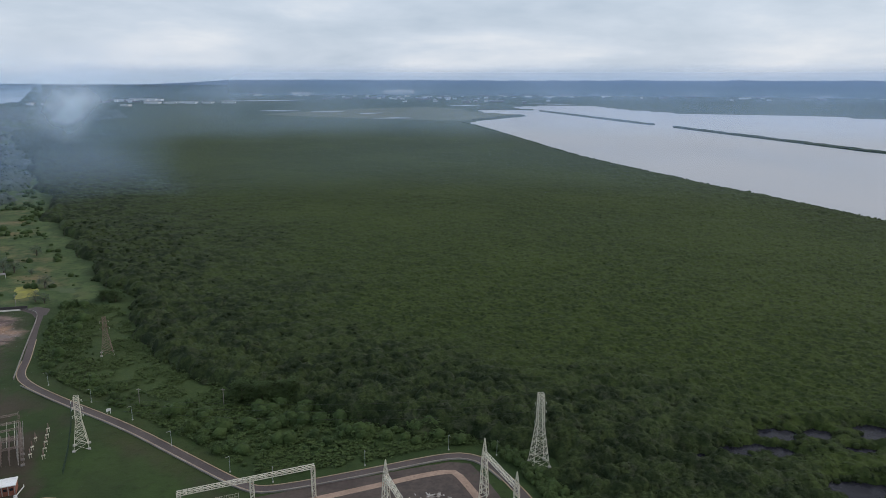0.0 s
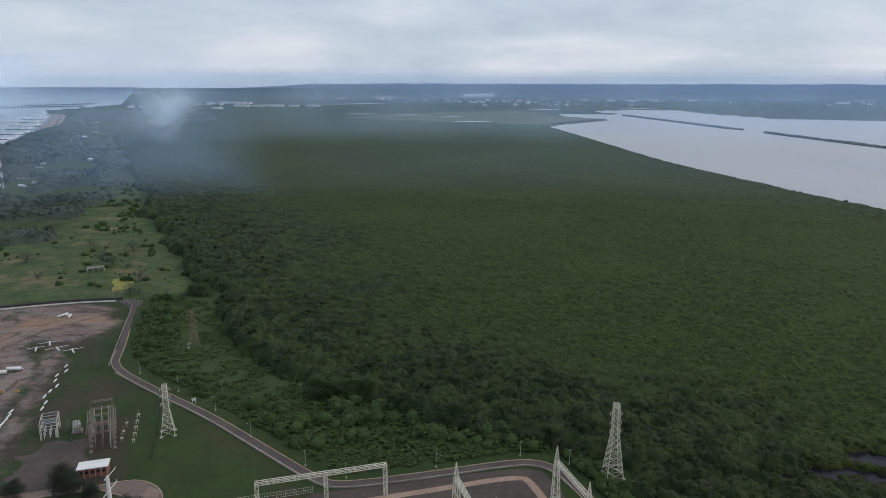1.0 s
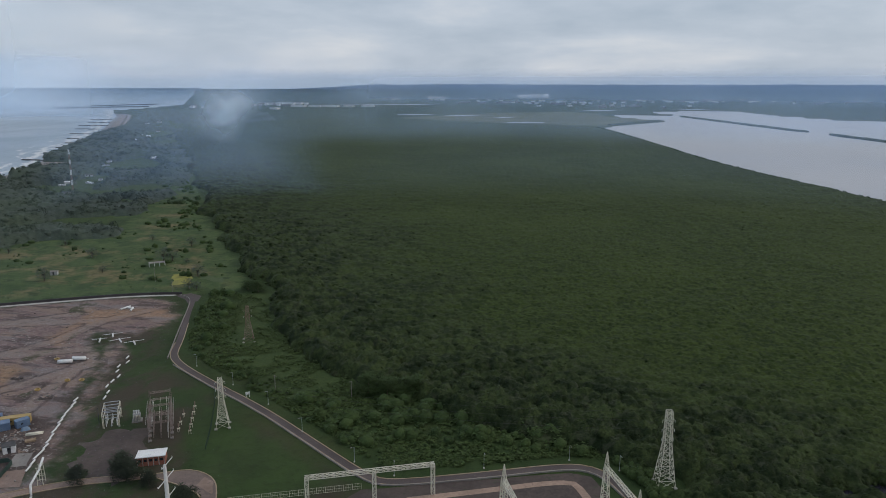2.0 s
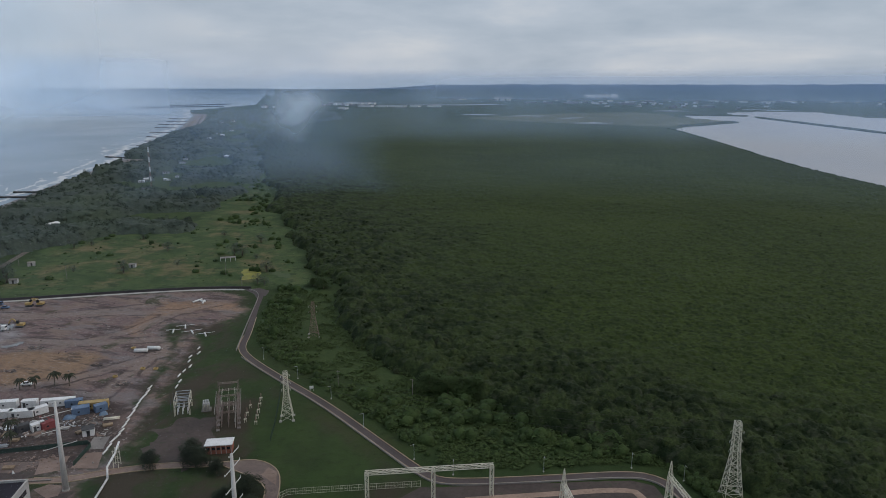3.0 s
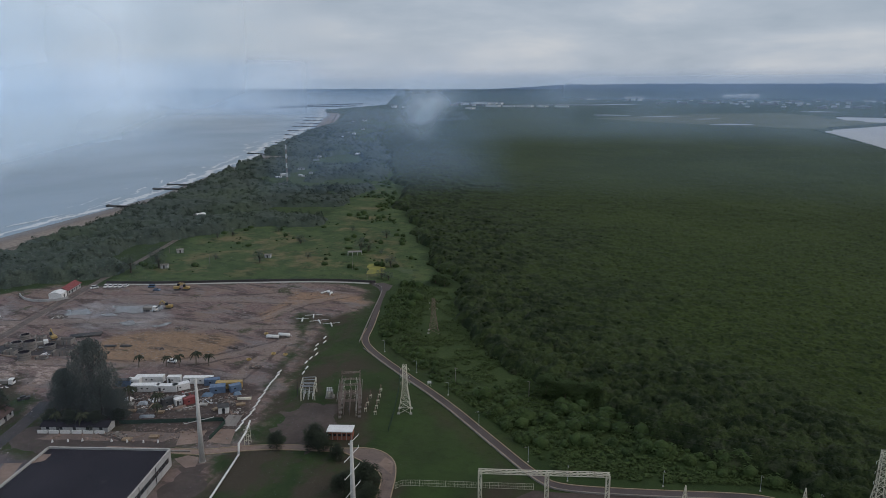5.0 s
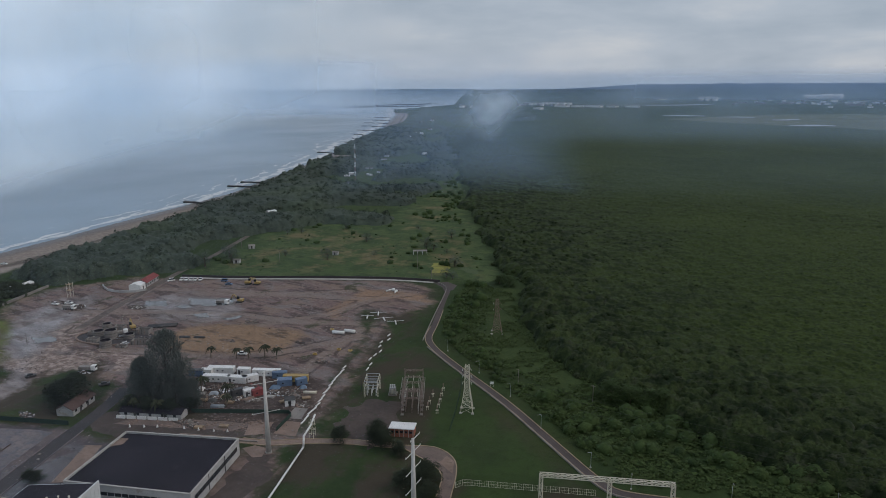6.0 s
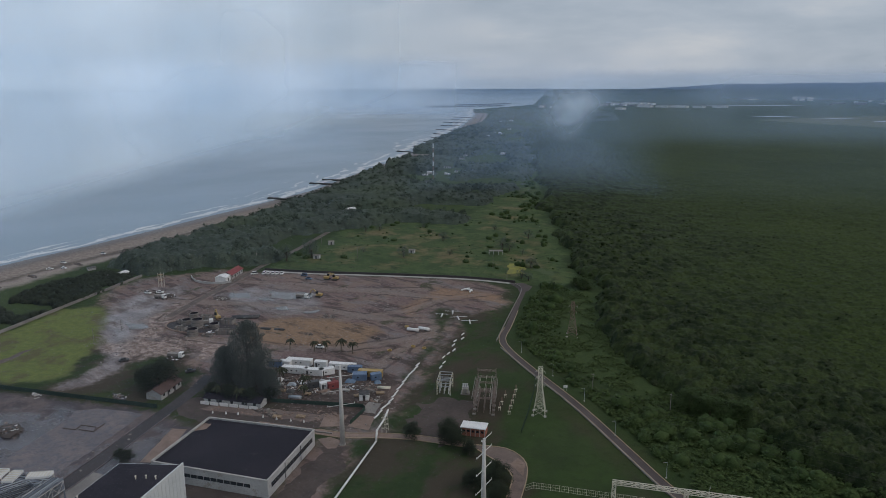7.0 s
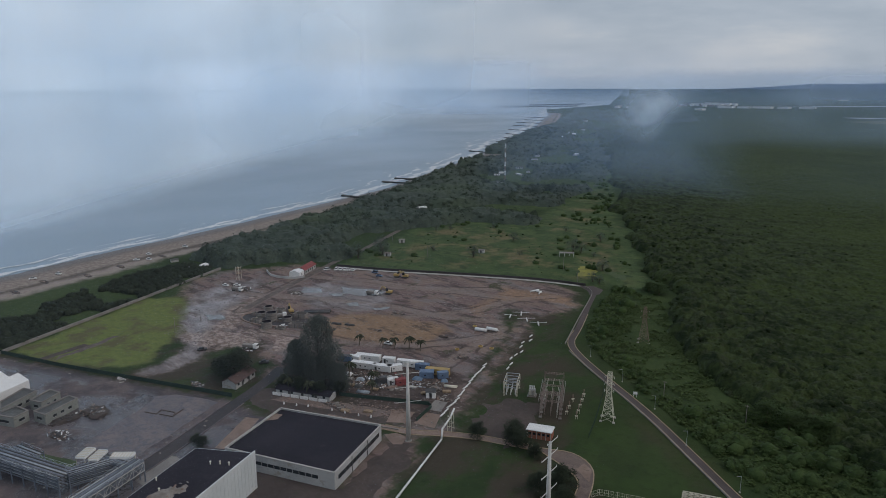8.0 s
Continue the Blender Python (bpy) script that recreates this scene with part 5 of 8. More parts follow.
tagged(ribbon("perimeter_channel_wall", PERIMETER[7:-2], 0.35, 0.0, M_CONCRETE, thick=0.5, side=-2.0), "low weathered concrete wall inside the perimeter road", "low wall", kind="structure")
tagged(ribbon("corner_wall", [(-178.6, 271.5), (-196, 311), (-212.5, 350), (-218, 359), (-226, 363)], 0.3, 0.0, M_CONCRETE, thick=0.8, side=-1.2), "pale concrete boundary wall beside the road", "boundary wall", kind="structure")
WEST = [(-226, 367), (-245, 362), (-268, 352.5), (-320, 323), (-345, 307.5), (-378, 292.5)]
tagged(ribbon("path_west", WEST, 3.0, 0.06, M_PALE_CONCRETE, side=2.2), "pale concrete patrol path outside the wall", "path", kind="structure")
tagged(ribbon("wall_west", WEST, 0.4, 0.0, M_DARK_ASPHALT, thick=1.5, side=0.2), "dark damp boundary wall of the building site", "boundary wall", kind="structure")
tagged(ribbon("wall_south", [(-330, 12), (-361.6, 82.6), (-382.7, 130.4), (-415.7, 203), (-429, 233)], 0.9, 0.0, M_CONCRETE, thick=1.4), "long grey concrete boundary wall beside the field", "boundary wall", kind="structure")
HEAD = [(-131, 180.2), (-124, 184), (-118, 187), (-113, 186.4), (-108.5, 184.2), (-105, 180.6), (-101.5, 174), (-98.9, 167.6), (-92, 150), (-80, 124), (-86, 121), (-97, 150), (-103.8, 169), (-106.7, 174.4), (-116, 178), (-128, 181)]
tagged(patch("road_loop", HEAD, 0.06, M_BROWNROAD, 0.0), "brown concrete turning head with pale kerbs", "road", kind="structure")
tagged(ribbon("kerb_loop_outer", HEAD[:10], 0.35, 0.0, M_KERB, thick=0.22), "faded kerb round the turning head", "kerb", kind="structure")
tagged(ribbon("kerb_loop_inner", HEAD[11:], 0.35, 0.0, M_KERB, thick=0.2), "faded kerb inside the turning head", "kerb", kind="structure")
tagged(patch("loop_slab", [(-111, 183.6), (-107, 182), (-103.6, 175), (-106.4, 176.5), (-111, 179)], 0.075, M_SLAB, 0.6), "pinkish worn concrete patch on the turning head", "slab", kind="structure")
tagged(patch("road_apron", [(-228, 363.2), (-222, 369.5), (-213, 366), (-209.5, 356), (-212.5, 350), (-218, 357)], 0.075, M_ASPHALT, 0.3), "wide asphalt corner of the perimeter road", "road", kind="structure")
SERVICE = [(-200, 147), (-178, 156), (-167.5, 159.6), (-160, 166), (-149, 173), (-139, 177), (-129, 180.8)]
tagged(ribbon("road_service", SERVICE, 3.4, 0.05, M_SLAB), "worn brown service road across the plant", "road", kind="structure")
for k in (1, -1):
    tagged(ribbon("kerb_service", SERVICE[1:], 0.3, 0.0, M_KERB, thick=0.18, side=1.75 * k), "faded kerb of the service road", "kerb", kind="structure")
tagged(ribbon("road_yard", [(-200, 45), (-210, 74), (-217, 92), (-235, 130.5), (-243, 148), (-252, 163)], 5.6, 0.05, M_DARK_ASPHALT), "dark damp asphalt road through the yard", "road", kind="structure")
for k in (1, -1):
    tagged(ribbon("kerb_yard", [(-211, 76.5), (-217, 92), (-225, 109), (-235, 130.5)], 0.35, 0.0, M_YARDSLAB, thick=0.2, side=3.1 * k), "low worn kerb of the yard road", "kerb", kind="structure")
tagged(ribbon("road_site", [(-339, 197), (-352, 222), (-382, 285), (-391, 303), (-400, 330), (-453, 437)], 4.5, 0.04, M_TRACK), "earth road leading out of the building site", "track", kind="structure")

tagged(patch("bare_earth", [(-168, 150), (-161, 154), (-153, 144), (-145, 122), (-134, 90), (-148, 84), (-156, 117), (-160, 130)], 0.03, M_BARE, 3.0), "trampled dark brown earth beside the warehouse", "bare earth", kind="structure")

for poly in ([(-242, 141), (-229, 133), (-210, 137), (-186, 150), (-179, 161), (-205, 158), (-231, 151)], [(-199, 104), (-157, 119.5), (-148, 117), (-141, 82), (-150, 62), (-180, 58), (-196, 88)]):
    tagged(patch("bare_earth", poly, 0.02, M_BARE, 2.0), "trampled dark brown earth round the warehouse", "bare earth", kind="structure")

# forecourt of the switchyard beside the bend
tagged(patch("switchyard_ground", [(-60, 186), (-30, 197), (2, 208), (9, 207), (13, 200), (22, 176), (-10, 160), (-75, 160)], 0.03, M_BARE, 0.5), "dark bare ground of the switchyard", "gravel", kind="structure")
tagged(ribbon("path_switchyard", [(-45, 183.5), (-24.6, 192), (2.5, 203.5), (6, 199), (16, 174)], 2.6, 0.05, M_SANDPATH), "sandy path round the switchyard", "path", kind="structure")
tagged(patch("equipment_pad", [(-15, 194.5), (1.1, 200.3), (5.4, 193.5), (10, 182), (-6, 174), (-14, 178)], 0.06, M_DARKEARTH, 0.4), "dark equipment pad with pale rubble", "pad", kind="structure")

# slabs and foundations on the plant side
for name, poly in (("slab", [(-171.7, 165.5), (-163.6, 167.7), (-169.2, 177.5), (-175.5, 174.5)]), ("slab", [(-208.3, 105.9), (-221.3, 125.8), (-216.1, 128.8), (-203.5, 109)]),
                   ("slab", [(-180, 159), (-174, 163.5), (-178, 172), (-186, 168)])):
    tagged(patch(name, poly, 0.07, M_SLAB, 0.3), "reddish bare concrete floor slab left by demolition", "slab", kind="structure")
tagged(patch("slab", [(-173.3, 152.2), (-165.7, 149.5), (-163.5, 151.5), (-166, 156.6), (-171, 156)], 0.08, M_SLAB, 0.2), "pale concrete slab beside the steel mast", "slab", kind="structure")
tagged(patch("slab", [(-207.8, 78.4), (-214, 93.6), (-209.5, 95), (-202.5, 79)], 0.08, M_CONCRETE, 0.2), "grey concrete apron beside the tall hall", "slab", kind="structure")
tagged(patch("slab", [(-176, 177), (-180, 185), (-175, 187), (-171, 179)], 0.07, M_CONCRETE, 0.4), "broken grey concrete floor by the track", "slab", kind="structure")
tagged(patch("demolished_floor", [(-228, 141), (-206, 150), (-186, 159), (-183, 168), (-205, 158), (-226, 149)], 0.03, M_BROWNROAD, 1.0), "strip of broken brown floor slabs", "slab", kind="structure")
tagged(patch("gravel_substation", [(-163, 194), (-159, 206), (-148, 210), (-139, 198), (-136, 187), (-135, 177), (-145, 174), (-156, 182)], 0.03, M_BARE, 4.0), "dark gravel patch beside the substation", "gravel", kind="structure")
for poly in ([(-335, 262), (-323, 254), (-309, 258), (-303, 267), (-309, 275), (-322, 268)], [(-327, 247), (-322, 244), (-319, 250), (-324, 253)], [(-306, 242.5), (-301, 240.5), (-297, 245), (-303, 247)], [(-287, 245), (-283, 246), (-282, 255), (-286, 252)],
             [(-350, 244), (-342, 238), (-334, 245), (-340, 252)], [(-345, 176), (-338, 172), (-331, 178), (-338, 182)]):
    tagged(patch("puddle", poly, 0.1, M_PUDDLE, 3.4), "shallow pale puddle on the bare site", "puddle", kind="structure")


tagged(ribbon("ditch", [(-340, 92), (-341.8, 100.7), (-343.8, 110.8), (-345, 115)], 4.2, 0.05, M_DARKEARTH), "dark overgrown ditch across the green field", "ditch", kind="structure")
tagged(patch("bare_strip", [(-334.5, 97), (-338, 100), (-341.5, 112), (-348, 129), (-346, 131), (-339, 116)], 0.04, M_TRACK, 1.4), "bare grey strip across the green field", "bare earth", kind="structure")


for seg in ([(-253, 101.8), (-248, 104)], [(-248, 104), (-250, 107)], [(-250, 107), (-244, 109.5)], [(-244, 109.5), (-241.5, 107.5)], [(-241.7, 107.2), (-247, 104.8)], [(-244.3, 112.9), (-241.6, 107.4)]):
    tagged(ribbon("foundation", seg, 0.3, 0.0, M_TRACK, step=40, thick=0.3), "remains of a low foundation in the yard", "foundation", kind="structure")


# ---------------------------------------------------------------- steelwork
def lattice_column(bm, half, height, panels, bar, top_half=None):
    """Crossed bracing on four sides between four corner bars."""
    th = half if top_half is None else top_half

    def hw(z):
        return half + (th - half) * z / height

    zs = [height * i / panels for i in range(panels + 1)]
    for k in range(4):
        turn = Matrix.Rotation(k * math.pi / 2, 4, "Z")
        add_tube(bm, turn @ Vector((-hw(0), -hw(0), 0)), turn @ Vector((-th, -th, height)), bar, None, 4)
        for i, (a, b) in enumerate(zip(zs, zs[1:])):
            s = 1 if i % 2 else -1
            add_tube(bm, turn @ Vector((s * hw(a), -hw(a), a)), turn @ Vector((-s * hw(b), -hw(b), b)), bar * 0.7, None, 3)


def lattice_tower(name, height, base, waist, waist_at, top, panels, bar, steel, arms=()):
    """Four legs, splayed to the waist and narrow above it, with crossed bracing on all sides."""
    thing = new(name)

    def half(z):
        return (base + (waist - base) * z / waist_at if z < waist_at else waist + (top - waist) * (z - waist_at) / (height - waist_at)) / 2

    for sx, sy in ((1, 1), (-1, 1), (-1, -1), (1, -1)):
        bm = bmesh.new()
        for a, b in ((0, waist_at), (waist_at, height)):
            add_tube(bm, (sx * half(a), sy * half(a), a), (sx * half(b), sy * half(b), b), bar, bar, 4)
        part("leg", bm, steel, thing)
        bm = bmesh.new()
        add_box(bm, (1.0, 1.0, 0.55), put(sx * base / 2, sy * base / 2, -0.1), 0.08)
        part("footing", bm, M_PALE_CONCRETE, thing)
    zs = [height * (1 - (1 - i / panels) ** 1.3) for i in range(panels + 1)]
    for side in range(4):
        bm = bmesh.new()
        turn = Matrix.Rotation(side * math.pi / 2, 4, "Z")
        for a, b in zip(zs, zs[1:]):
            ha, hb = half(a), half(b)
            add_tube(bm, turn @ Vector((-ha, -ha, a)), turn @ Vector((hb, -hb, b)), bar * 0.65, None, 3)
            add_tube(bm, turn @ Vector((ha, -ha, a)), turn @ Vector((-hb, -hb, b)), bar * 0.65, None, 3)
            add_tube(bm, turn @ Vector((-hb, -hb, b)), turn @ Vector((hb, -hb, b)), bar * 0.65, None, 3)
        part("bracing", bm, steel, thing)
    for z, reach in arms:
        for s in (1, -1):
            bm = bmesh.new()
            for dy in (-1, 1):
                add_tube(bm, (s * half(z), dy * half(z), z), (s * reach, 0, z + 0.1), bar * 0.4, None, 3)
            add_tube(bm, (s * half(z), 0, z + 0.8), (s * reach, 0, z + 0.1), bar * 0.5, None, 3)
            arm = part("crossarm", bm, steel, thing)
            bm = bmesh.new()
            add_tube(bm, (s * reach, 0, z + 0.1), (s * reach, 0, z - 0.7), 0.06, 0.06, 6)
            part("insulator", bm, M_WHITE, arm)
    return thing


def tower_at(x, y, turn, label, **kw):
    t = lattice_tower("transmission_tower", **kw)
    t.matrix_world = put(x, y, 0, turn)
    tagged(t, label, "transmission tower", "transmission towers")


tower_at(-121.6, 216.6, 25, "pale galvanised lattice transmission tower on the lawn", height=18.7, base=4.6, waist=1.9, waist_at=10, top=1.5, panels=10, bar=0.095, steel=M_GALV, arms=((11.6, 1.7), (14.3, 1.7), (17.0, 1.7)))
tower_at(31.2, 206.8, 12, "tall pale lattice transmission tower among the trees", height=24.7, base=5.4, waist=2.2, waist_at=14, top=1.7, panels=13, bar=0.10, steel=M_GALV, arms=((15.5, 1.9), (18.5, 1.9), (21.5, 1.9)))
tower_at(-152, 301, 25, "rust-brown lattice transmission tower in the clearing", height=17.5, base=5.0, waist=2.0, waist_at=10, top=1.4, panels=9, bar=0.1, steel=M_RUST, arms=((12.5, 1.9), (15.5, 1.9)))


def cable(a, b, sag, thing_label):
    bm = bmesh.new()
    n = 14
    pts = [Vector(a).lerp(Vector(b), i / n) - Vector((0, 0, sag * 4 * (i / n) * (1 - i / n))) for i in range(n + 1)]
    rings_ = [[bm.verts.new(p + Vector((0, 0.03 * math.cos(w), 0.03 * math.sin(w)))) for w in (0.0, 2.1, 4.2)] for p in pts]
    for p, q in zip(rings_, rings_[1:]):
        for w in range(3):
            bm.faces.new((p[w], p[(w + 1) % 3], q[(w + 1) % 3], q[w]))
    ob = part("power_line", bm, M_DARK)
    tagged(ob, thing_label, "power line", "power lines")


for z1, z2 in ((18.6, 24.5), (17.0, 21.4), (14.3, 18.4)):
    cable((-120.5, 217.2, z1), (30, 207, z2), 3.5, "thin dark power line slung between lattice towers")
cable((-121.6, 217.5, 18.6), (-152, 300.5, 17.4), 2.0, "thin dark power line slung between lattice towers")


def portal_gantry():
    """Three lattice columns under one long lattice beam."""
    a, b = Vector((-37.7, 188.1, 0)), Vector((-73.0, 173.4, 0))
    thing = empty("portal_gantry", Matrix.Translation(a) @ Matrix.Rotation(math.atan2(b.y - a.y, b.x - a.x), 4, "Z"), "white lattice steel portal gantry of the switchyard", "gantry")
    length = (b - a).length
    for d in (0.5, length * 0.475, length - 0.5):
        bm = bmesh.new()
        lattice_column(bm, 0.5, 10.0, 9, 0.13)
        part("column", bm, M_GALV, thing).matrix_basis = put(d, 0)
    bm = bmesh.new()
    lattice_column(bm, 0.5, length, 26, 0.125)
    part("beam", bm, M_GALV, thing).matrix_basis = pose(0, 0, 10.0, 0, 90, 0)
    return thing


portal_gantry()


def a_frame(x, y, turn):
    thing = empty("gantry_tower", put(x, y, 0, turn), "white tapered lattice gantry tower with a spike", "gantry tower", "gantry towers")
    bm = bmesh.new()
    lattice_column(bm, 1.15, 14.5, 11, 0.14, 0.55)
    part("mast", bm, M_GALV, thing)
    bm = bmesh.new()
    lattice_column(bm, 0.55, 4.6, 6, 0.08, 0.06)
    part("spike", bm, M_GALV, thing).matrix_basis = put(0, 0, 14.5)
    return thing


def truss_between(p, q):
    p, q = Vector(p), Vector(q)
    d = q - p
    bm = bmesh.new()
    lattice_column(bm, 0.5, d.length, int(d.length / 1.3), 0.12)
    ob = part("gantry_beam", bm, M_GALV)
    ob.matrix_world = Matrix.Translation(p) @ d.to_track_quat("Z", "Y").to_matrix().to_4x4()
    tagged(ob, "white lattice beam spanning two gantry towers", "gantry beam", "gantry beams")


for x, y in ((12.4, 188.3), (20.0, 170.0), (-15.7, 176.0), (-8.2, 157.7)):
    a_frame(x, y, -23)
truss_between((12.6, 187.6, 14.4), (19.8, 170.6, 14.4))
truss_between((-15.5, 175.4, 14.4), (-8.4, 158.3, 14.4))


def steel_mast(x, y, turn, height, label):
    """A tapered round mast with four thin crossarms."""
    thing = empty("steel_mast", put(x, y, 0, turn), label, "power mast", "power masts")
    bm = bmesh.new()
    add_tube(bm, (0, 0, 0), (0, 0, height), 0.95, 0.38, 16)
    shaft = part("shaft", bm, M_MAST, thing, "pale tapered steel shaft", True)
    bm = bmesh.new()
    add_tube(bm, (0, 0, -0.1), (0, 0, 0.35), 1.15, 1.1, 16)
    part("base_plate", bm, M_PALE_CONCRETE, thing)
    for z, l, r in ((height - 0.3, 1.5, 4.2), (height * 0.865, 4.3, 4.3), (height * 0.69, 4.3, 4.3), (height * 0.505, 4.6, 4.6)):
        bm = bmesh.new()
        add_tube(bm, (-l, 0, z), (r, 0, z), 0.12, None, 8)
        arm = part("crossarm", bm, M_MAST, thing)
        for k in (-l, r):
            bm = bmesh.new()
            add_tube(bm, (k, 0, z - 0.05), (k, 0, z + 0.5), 0.09, 0.05, 6)
            part("insulator", bm, M_WHITE, arm)


steel_mast(-163.7, 155.0, 57, 29.1, "pale tapered steel power mast with four crossarms")
steel_mast(-96.5, 142.6, 97, 29.0, "pale steel power mast near the turning head")


def street_lamp(x, y, turn):
    thing = empty("street_lamp", put(x, y, 0, turn), "thin grey street lamp beside the perimeter road", "street lamp", "street lamps")
    bm = bmesh.new()
    add_tube(bm, (0, 0, 0), (0, 0, 5.6), 0.07, 0.045, 6)
    part("pole", bm, M_PALEBLUE, thing)
    bm = bmesh.new()
    add_tube(bm, (0, 0, 5.55), (0, -1.2, 5.75), 0.05, None, 5)
    arm = part("arm", bm, M_PALEBLUE, thing)
    bm = bmesh.new()
    add_box(bm, (0.22, 0.55, 0.12), put(0, -1.4, 5.68), 0.03)
    part("lamp_head", bm, M_CONCRETE, arm)
    bm = bmesh.new()
    add_box(bm, (0.5, 0.5, 0.4), None, 0.06)
    part("footing", bm, M_PALE_CONCRETE, thing)
    return thing


lamps = [(-91.7, 217.8), (-67.1, 201.3), (-52.2, 195.6), (-24.9, 205.4), (2.1, 215.6), (-113, 236.5), (-135, 251.0), (-160, 266.5), (18, 212)]
first_lamp = street_lamp(*lamps[0], -30)
for x, y in lamps[1:]:
    copy_thing(first_lamp, put(x, y, 0, -30 if x < -60 else 20))


def substation():
    """Rows of rusty lattice posts with beams, insulators and a busbar."""
    ax, ay = Vector((-21, 35, 0)).normalized(), Vector((6.3, 3.6, 0)).normalized()
    origin = Vector((-140.9, 201.2, 0))
    thing = empty("substation_gantry", Matrix.Translation(origin) @ Matrix.Rotation(math.atan2(ax.y, ax.x), 4, "Z"), "rust-brown lattice gantries of an old substation", "substation")
    for row, off in ((0, 0.0), (1, -7.2)):
        for d in (0.0, 4.0, 8.0, 12.0, 16.0, 20.0):
            tall = d in (0.0, 8.0, 20.0)
            bm = bmesh.new()
            lattice_column(bm, 0.40, 10.4 if tall else 7.2, 10 if tall else 7, 0.045, 0.22)
            post = part("post", bm, M_OLDSTEEL, thing)
            post.matrix_basis = put(d, off)
            bm = bmesh.new()
            add_box(bm, (1.2, 1.2, 0.4), None, 0.05)
            part("footing", bm, M_CONCRETE, post)
        for z in (4.4, 7.0):
            bm = bmesh.new()
            lattice_column(bm, 0.26, 20.0, 18, 0.04)
            part("beam", bm, M_OLDSTEEL, thing).matrix_basis = pose(0, off, z, 0, 90, 0)
        for d in np.arange(1.0, 20.0, 2.0):
            for s in (-0.9, 0.9):
                bm = bmesh.new()
                add_tube(bm, (d, off + s, 7.0), (d, off + s, 5.9), 0.12, 0.07, 6)
                part("hanging_insulator", bm, M_PALE_CONCRETE, thing)
    for d in (0.0, 8.0, 20.0):
        for z in (9.6, 6.8):
            bm = bmesh.new()
            lattice_column(bm, 0.26, 7.2, 7, 0.05)
            part("cross_beam", bm, M_OLDSTEEL, thing).matrix_basis = pose(d, 0, z, 90, 0, 0)
    for s in (-1.4, -3.6, -5.8):
        bm = bmesh.new()
        add_tube(bm, (0, s, 7.4), (20, s, 7.4), 0.05, None, 5)
        part("busbar", bm, M_GALV, thing)
    for i in range(26):
        bm = bmesh.new()
        x, y = 1.0 + 0.74 * i, -3.6 + 2.4 * ((i % 3) - 1)
        add_tube(bm, (x, y, 0), (x, y, 2.2), 0.12, 0.1, 6)
        add_tube(bm, (x, y, 2.2), (x, y, 3.6), 0.2, 0.14, 8)
        part("insulator_post", bm, M_OLDSTEEL if i % 3 else M_PALE_CONCRETE, thing)
    return thing


substation()


def breaker(x, y, h, turn):
    thing = empty("circuit_breaker", put(x, y, 0, turn), "pale porcelain circuit breaker on a steel stand", "circuit breaker", "circuit breakers")
    bm = bmesh.new()
    for sx in (-0.35, 0.35):
        add_tube(bm, (sx, 0, 0), (sx, 0, 1.4), 0.08, None, 4)
    add_box(bm, (1.1, 0.5, 0.4), put(0, 0, 1.2), 0.04)
    part("stand", bm, M_GALV, thing)
    bm = bmesh.new()
    for k in range(6):
        z = 1.6 + (h - 1.6) * k / 6
        add_tube(bm, (0, 0, z), (0, 0, z + (h - 1.6) / 7), 0.22, 0.13, 10)
    part("insulator", bm, M_SLAB, thing)
    return thing


first = breaker(-130.2, 208.9, 3.4, 30)
for i, (x, y) in enumerate([(-132.3, 213.5), (-134.4, 218), (-136.6, 222.8), (-138.7, 227.4), (-134.9, 209.6), (-137.0, 214.4), (-139.3, 220.5)]):
    copy_thing(first, put(x, y, 0, 30 + 7 * i))


def transformer(x, y, turn):
    thing = empty("transformer", put(x, y, 0, turn), "pale grey power transformer with cooling fins", "transformer")
    bm = bmesh.new()
    add_box(bm, (2.6, 1.8, 2.6), put(0, 0, 0.4), 0.08)
    part("tank", bm, M_WALL, thing)
    for s in (1, -1):
        for i in range(5):
            bm = bmesh.new()
            add_box(bm, (0.12, 0.6, 2.0), put(-1.0 + 0.5 * i, s * 1.25, 0.6))
            part("cooling_fin", bm, M_GALV, thing)
    bm = bmesh.new()
    add_tube(bm, (-1.2, 0.4, 3.7), (1.0, 0.4, 3.7), 0.4, None, 10)
    part("conservator", bm, M_WALL, thing)
    for i in range(3):
        bm = bmesh.new()
        add_tube(bm, (-0.8 + 0.8 * i, -0.4, 3.0), (-0.8 + 0.8 * i, -0.5, 4.4), 0.17, 0.08, 8)
        part("bushing", bm, M_WHITE, thing)
    bm = bmesh.new()
    add_box(bm, (3.6, 3.4, 0.42), None, 0.05)
    part("plinth", bm, M_CONCRETE, thing)


transformer(-154.6, 214.6, 30)


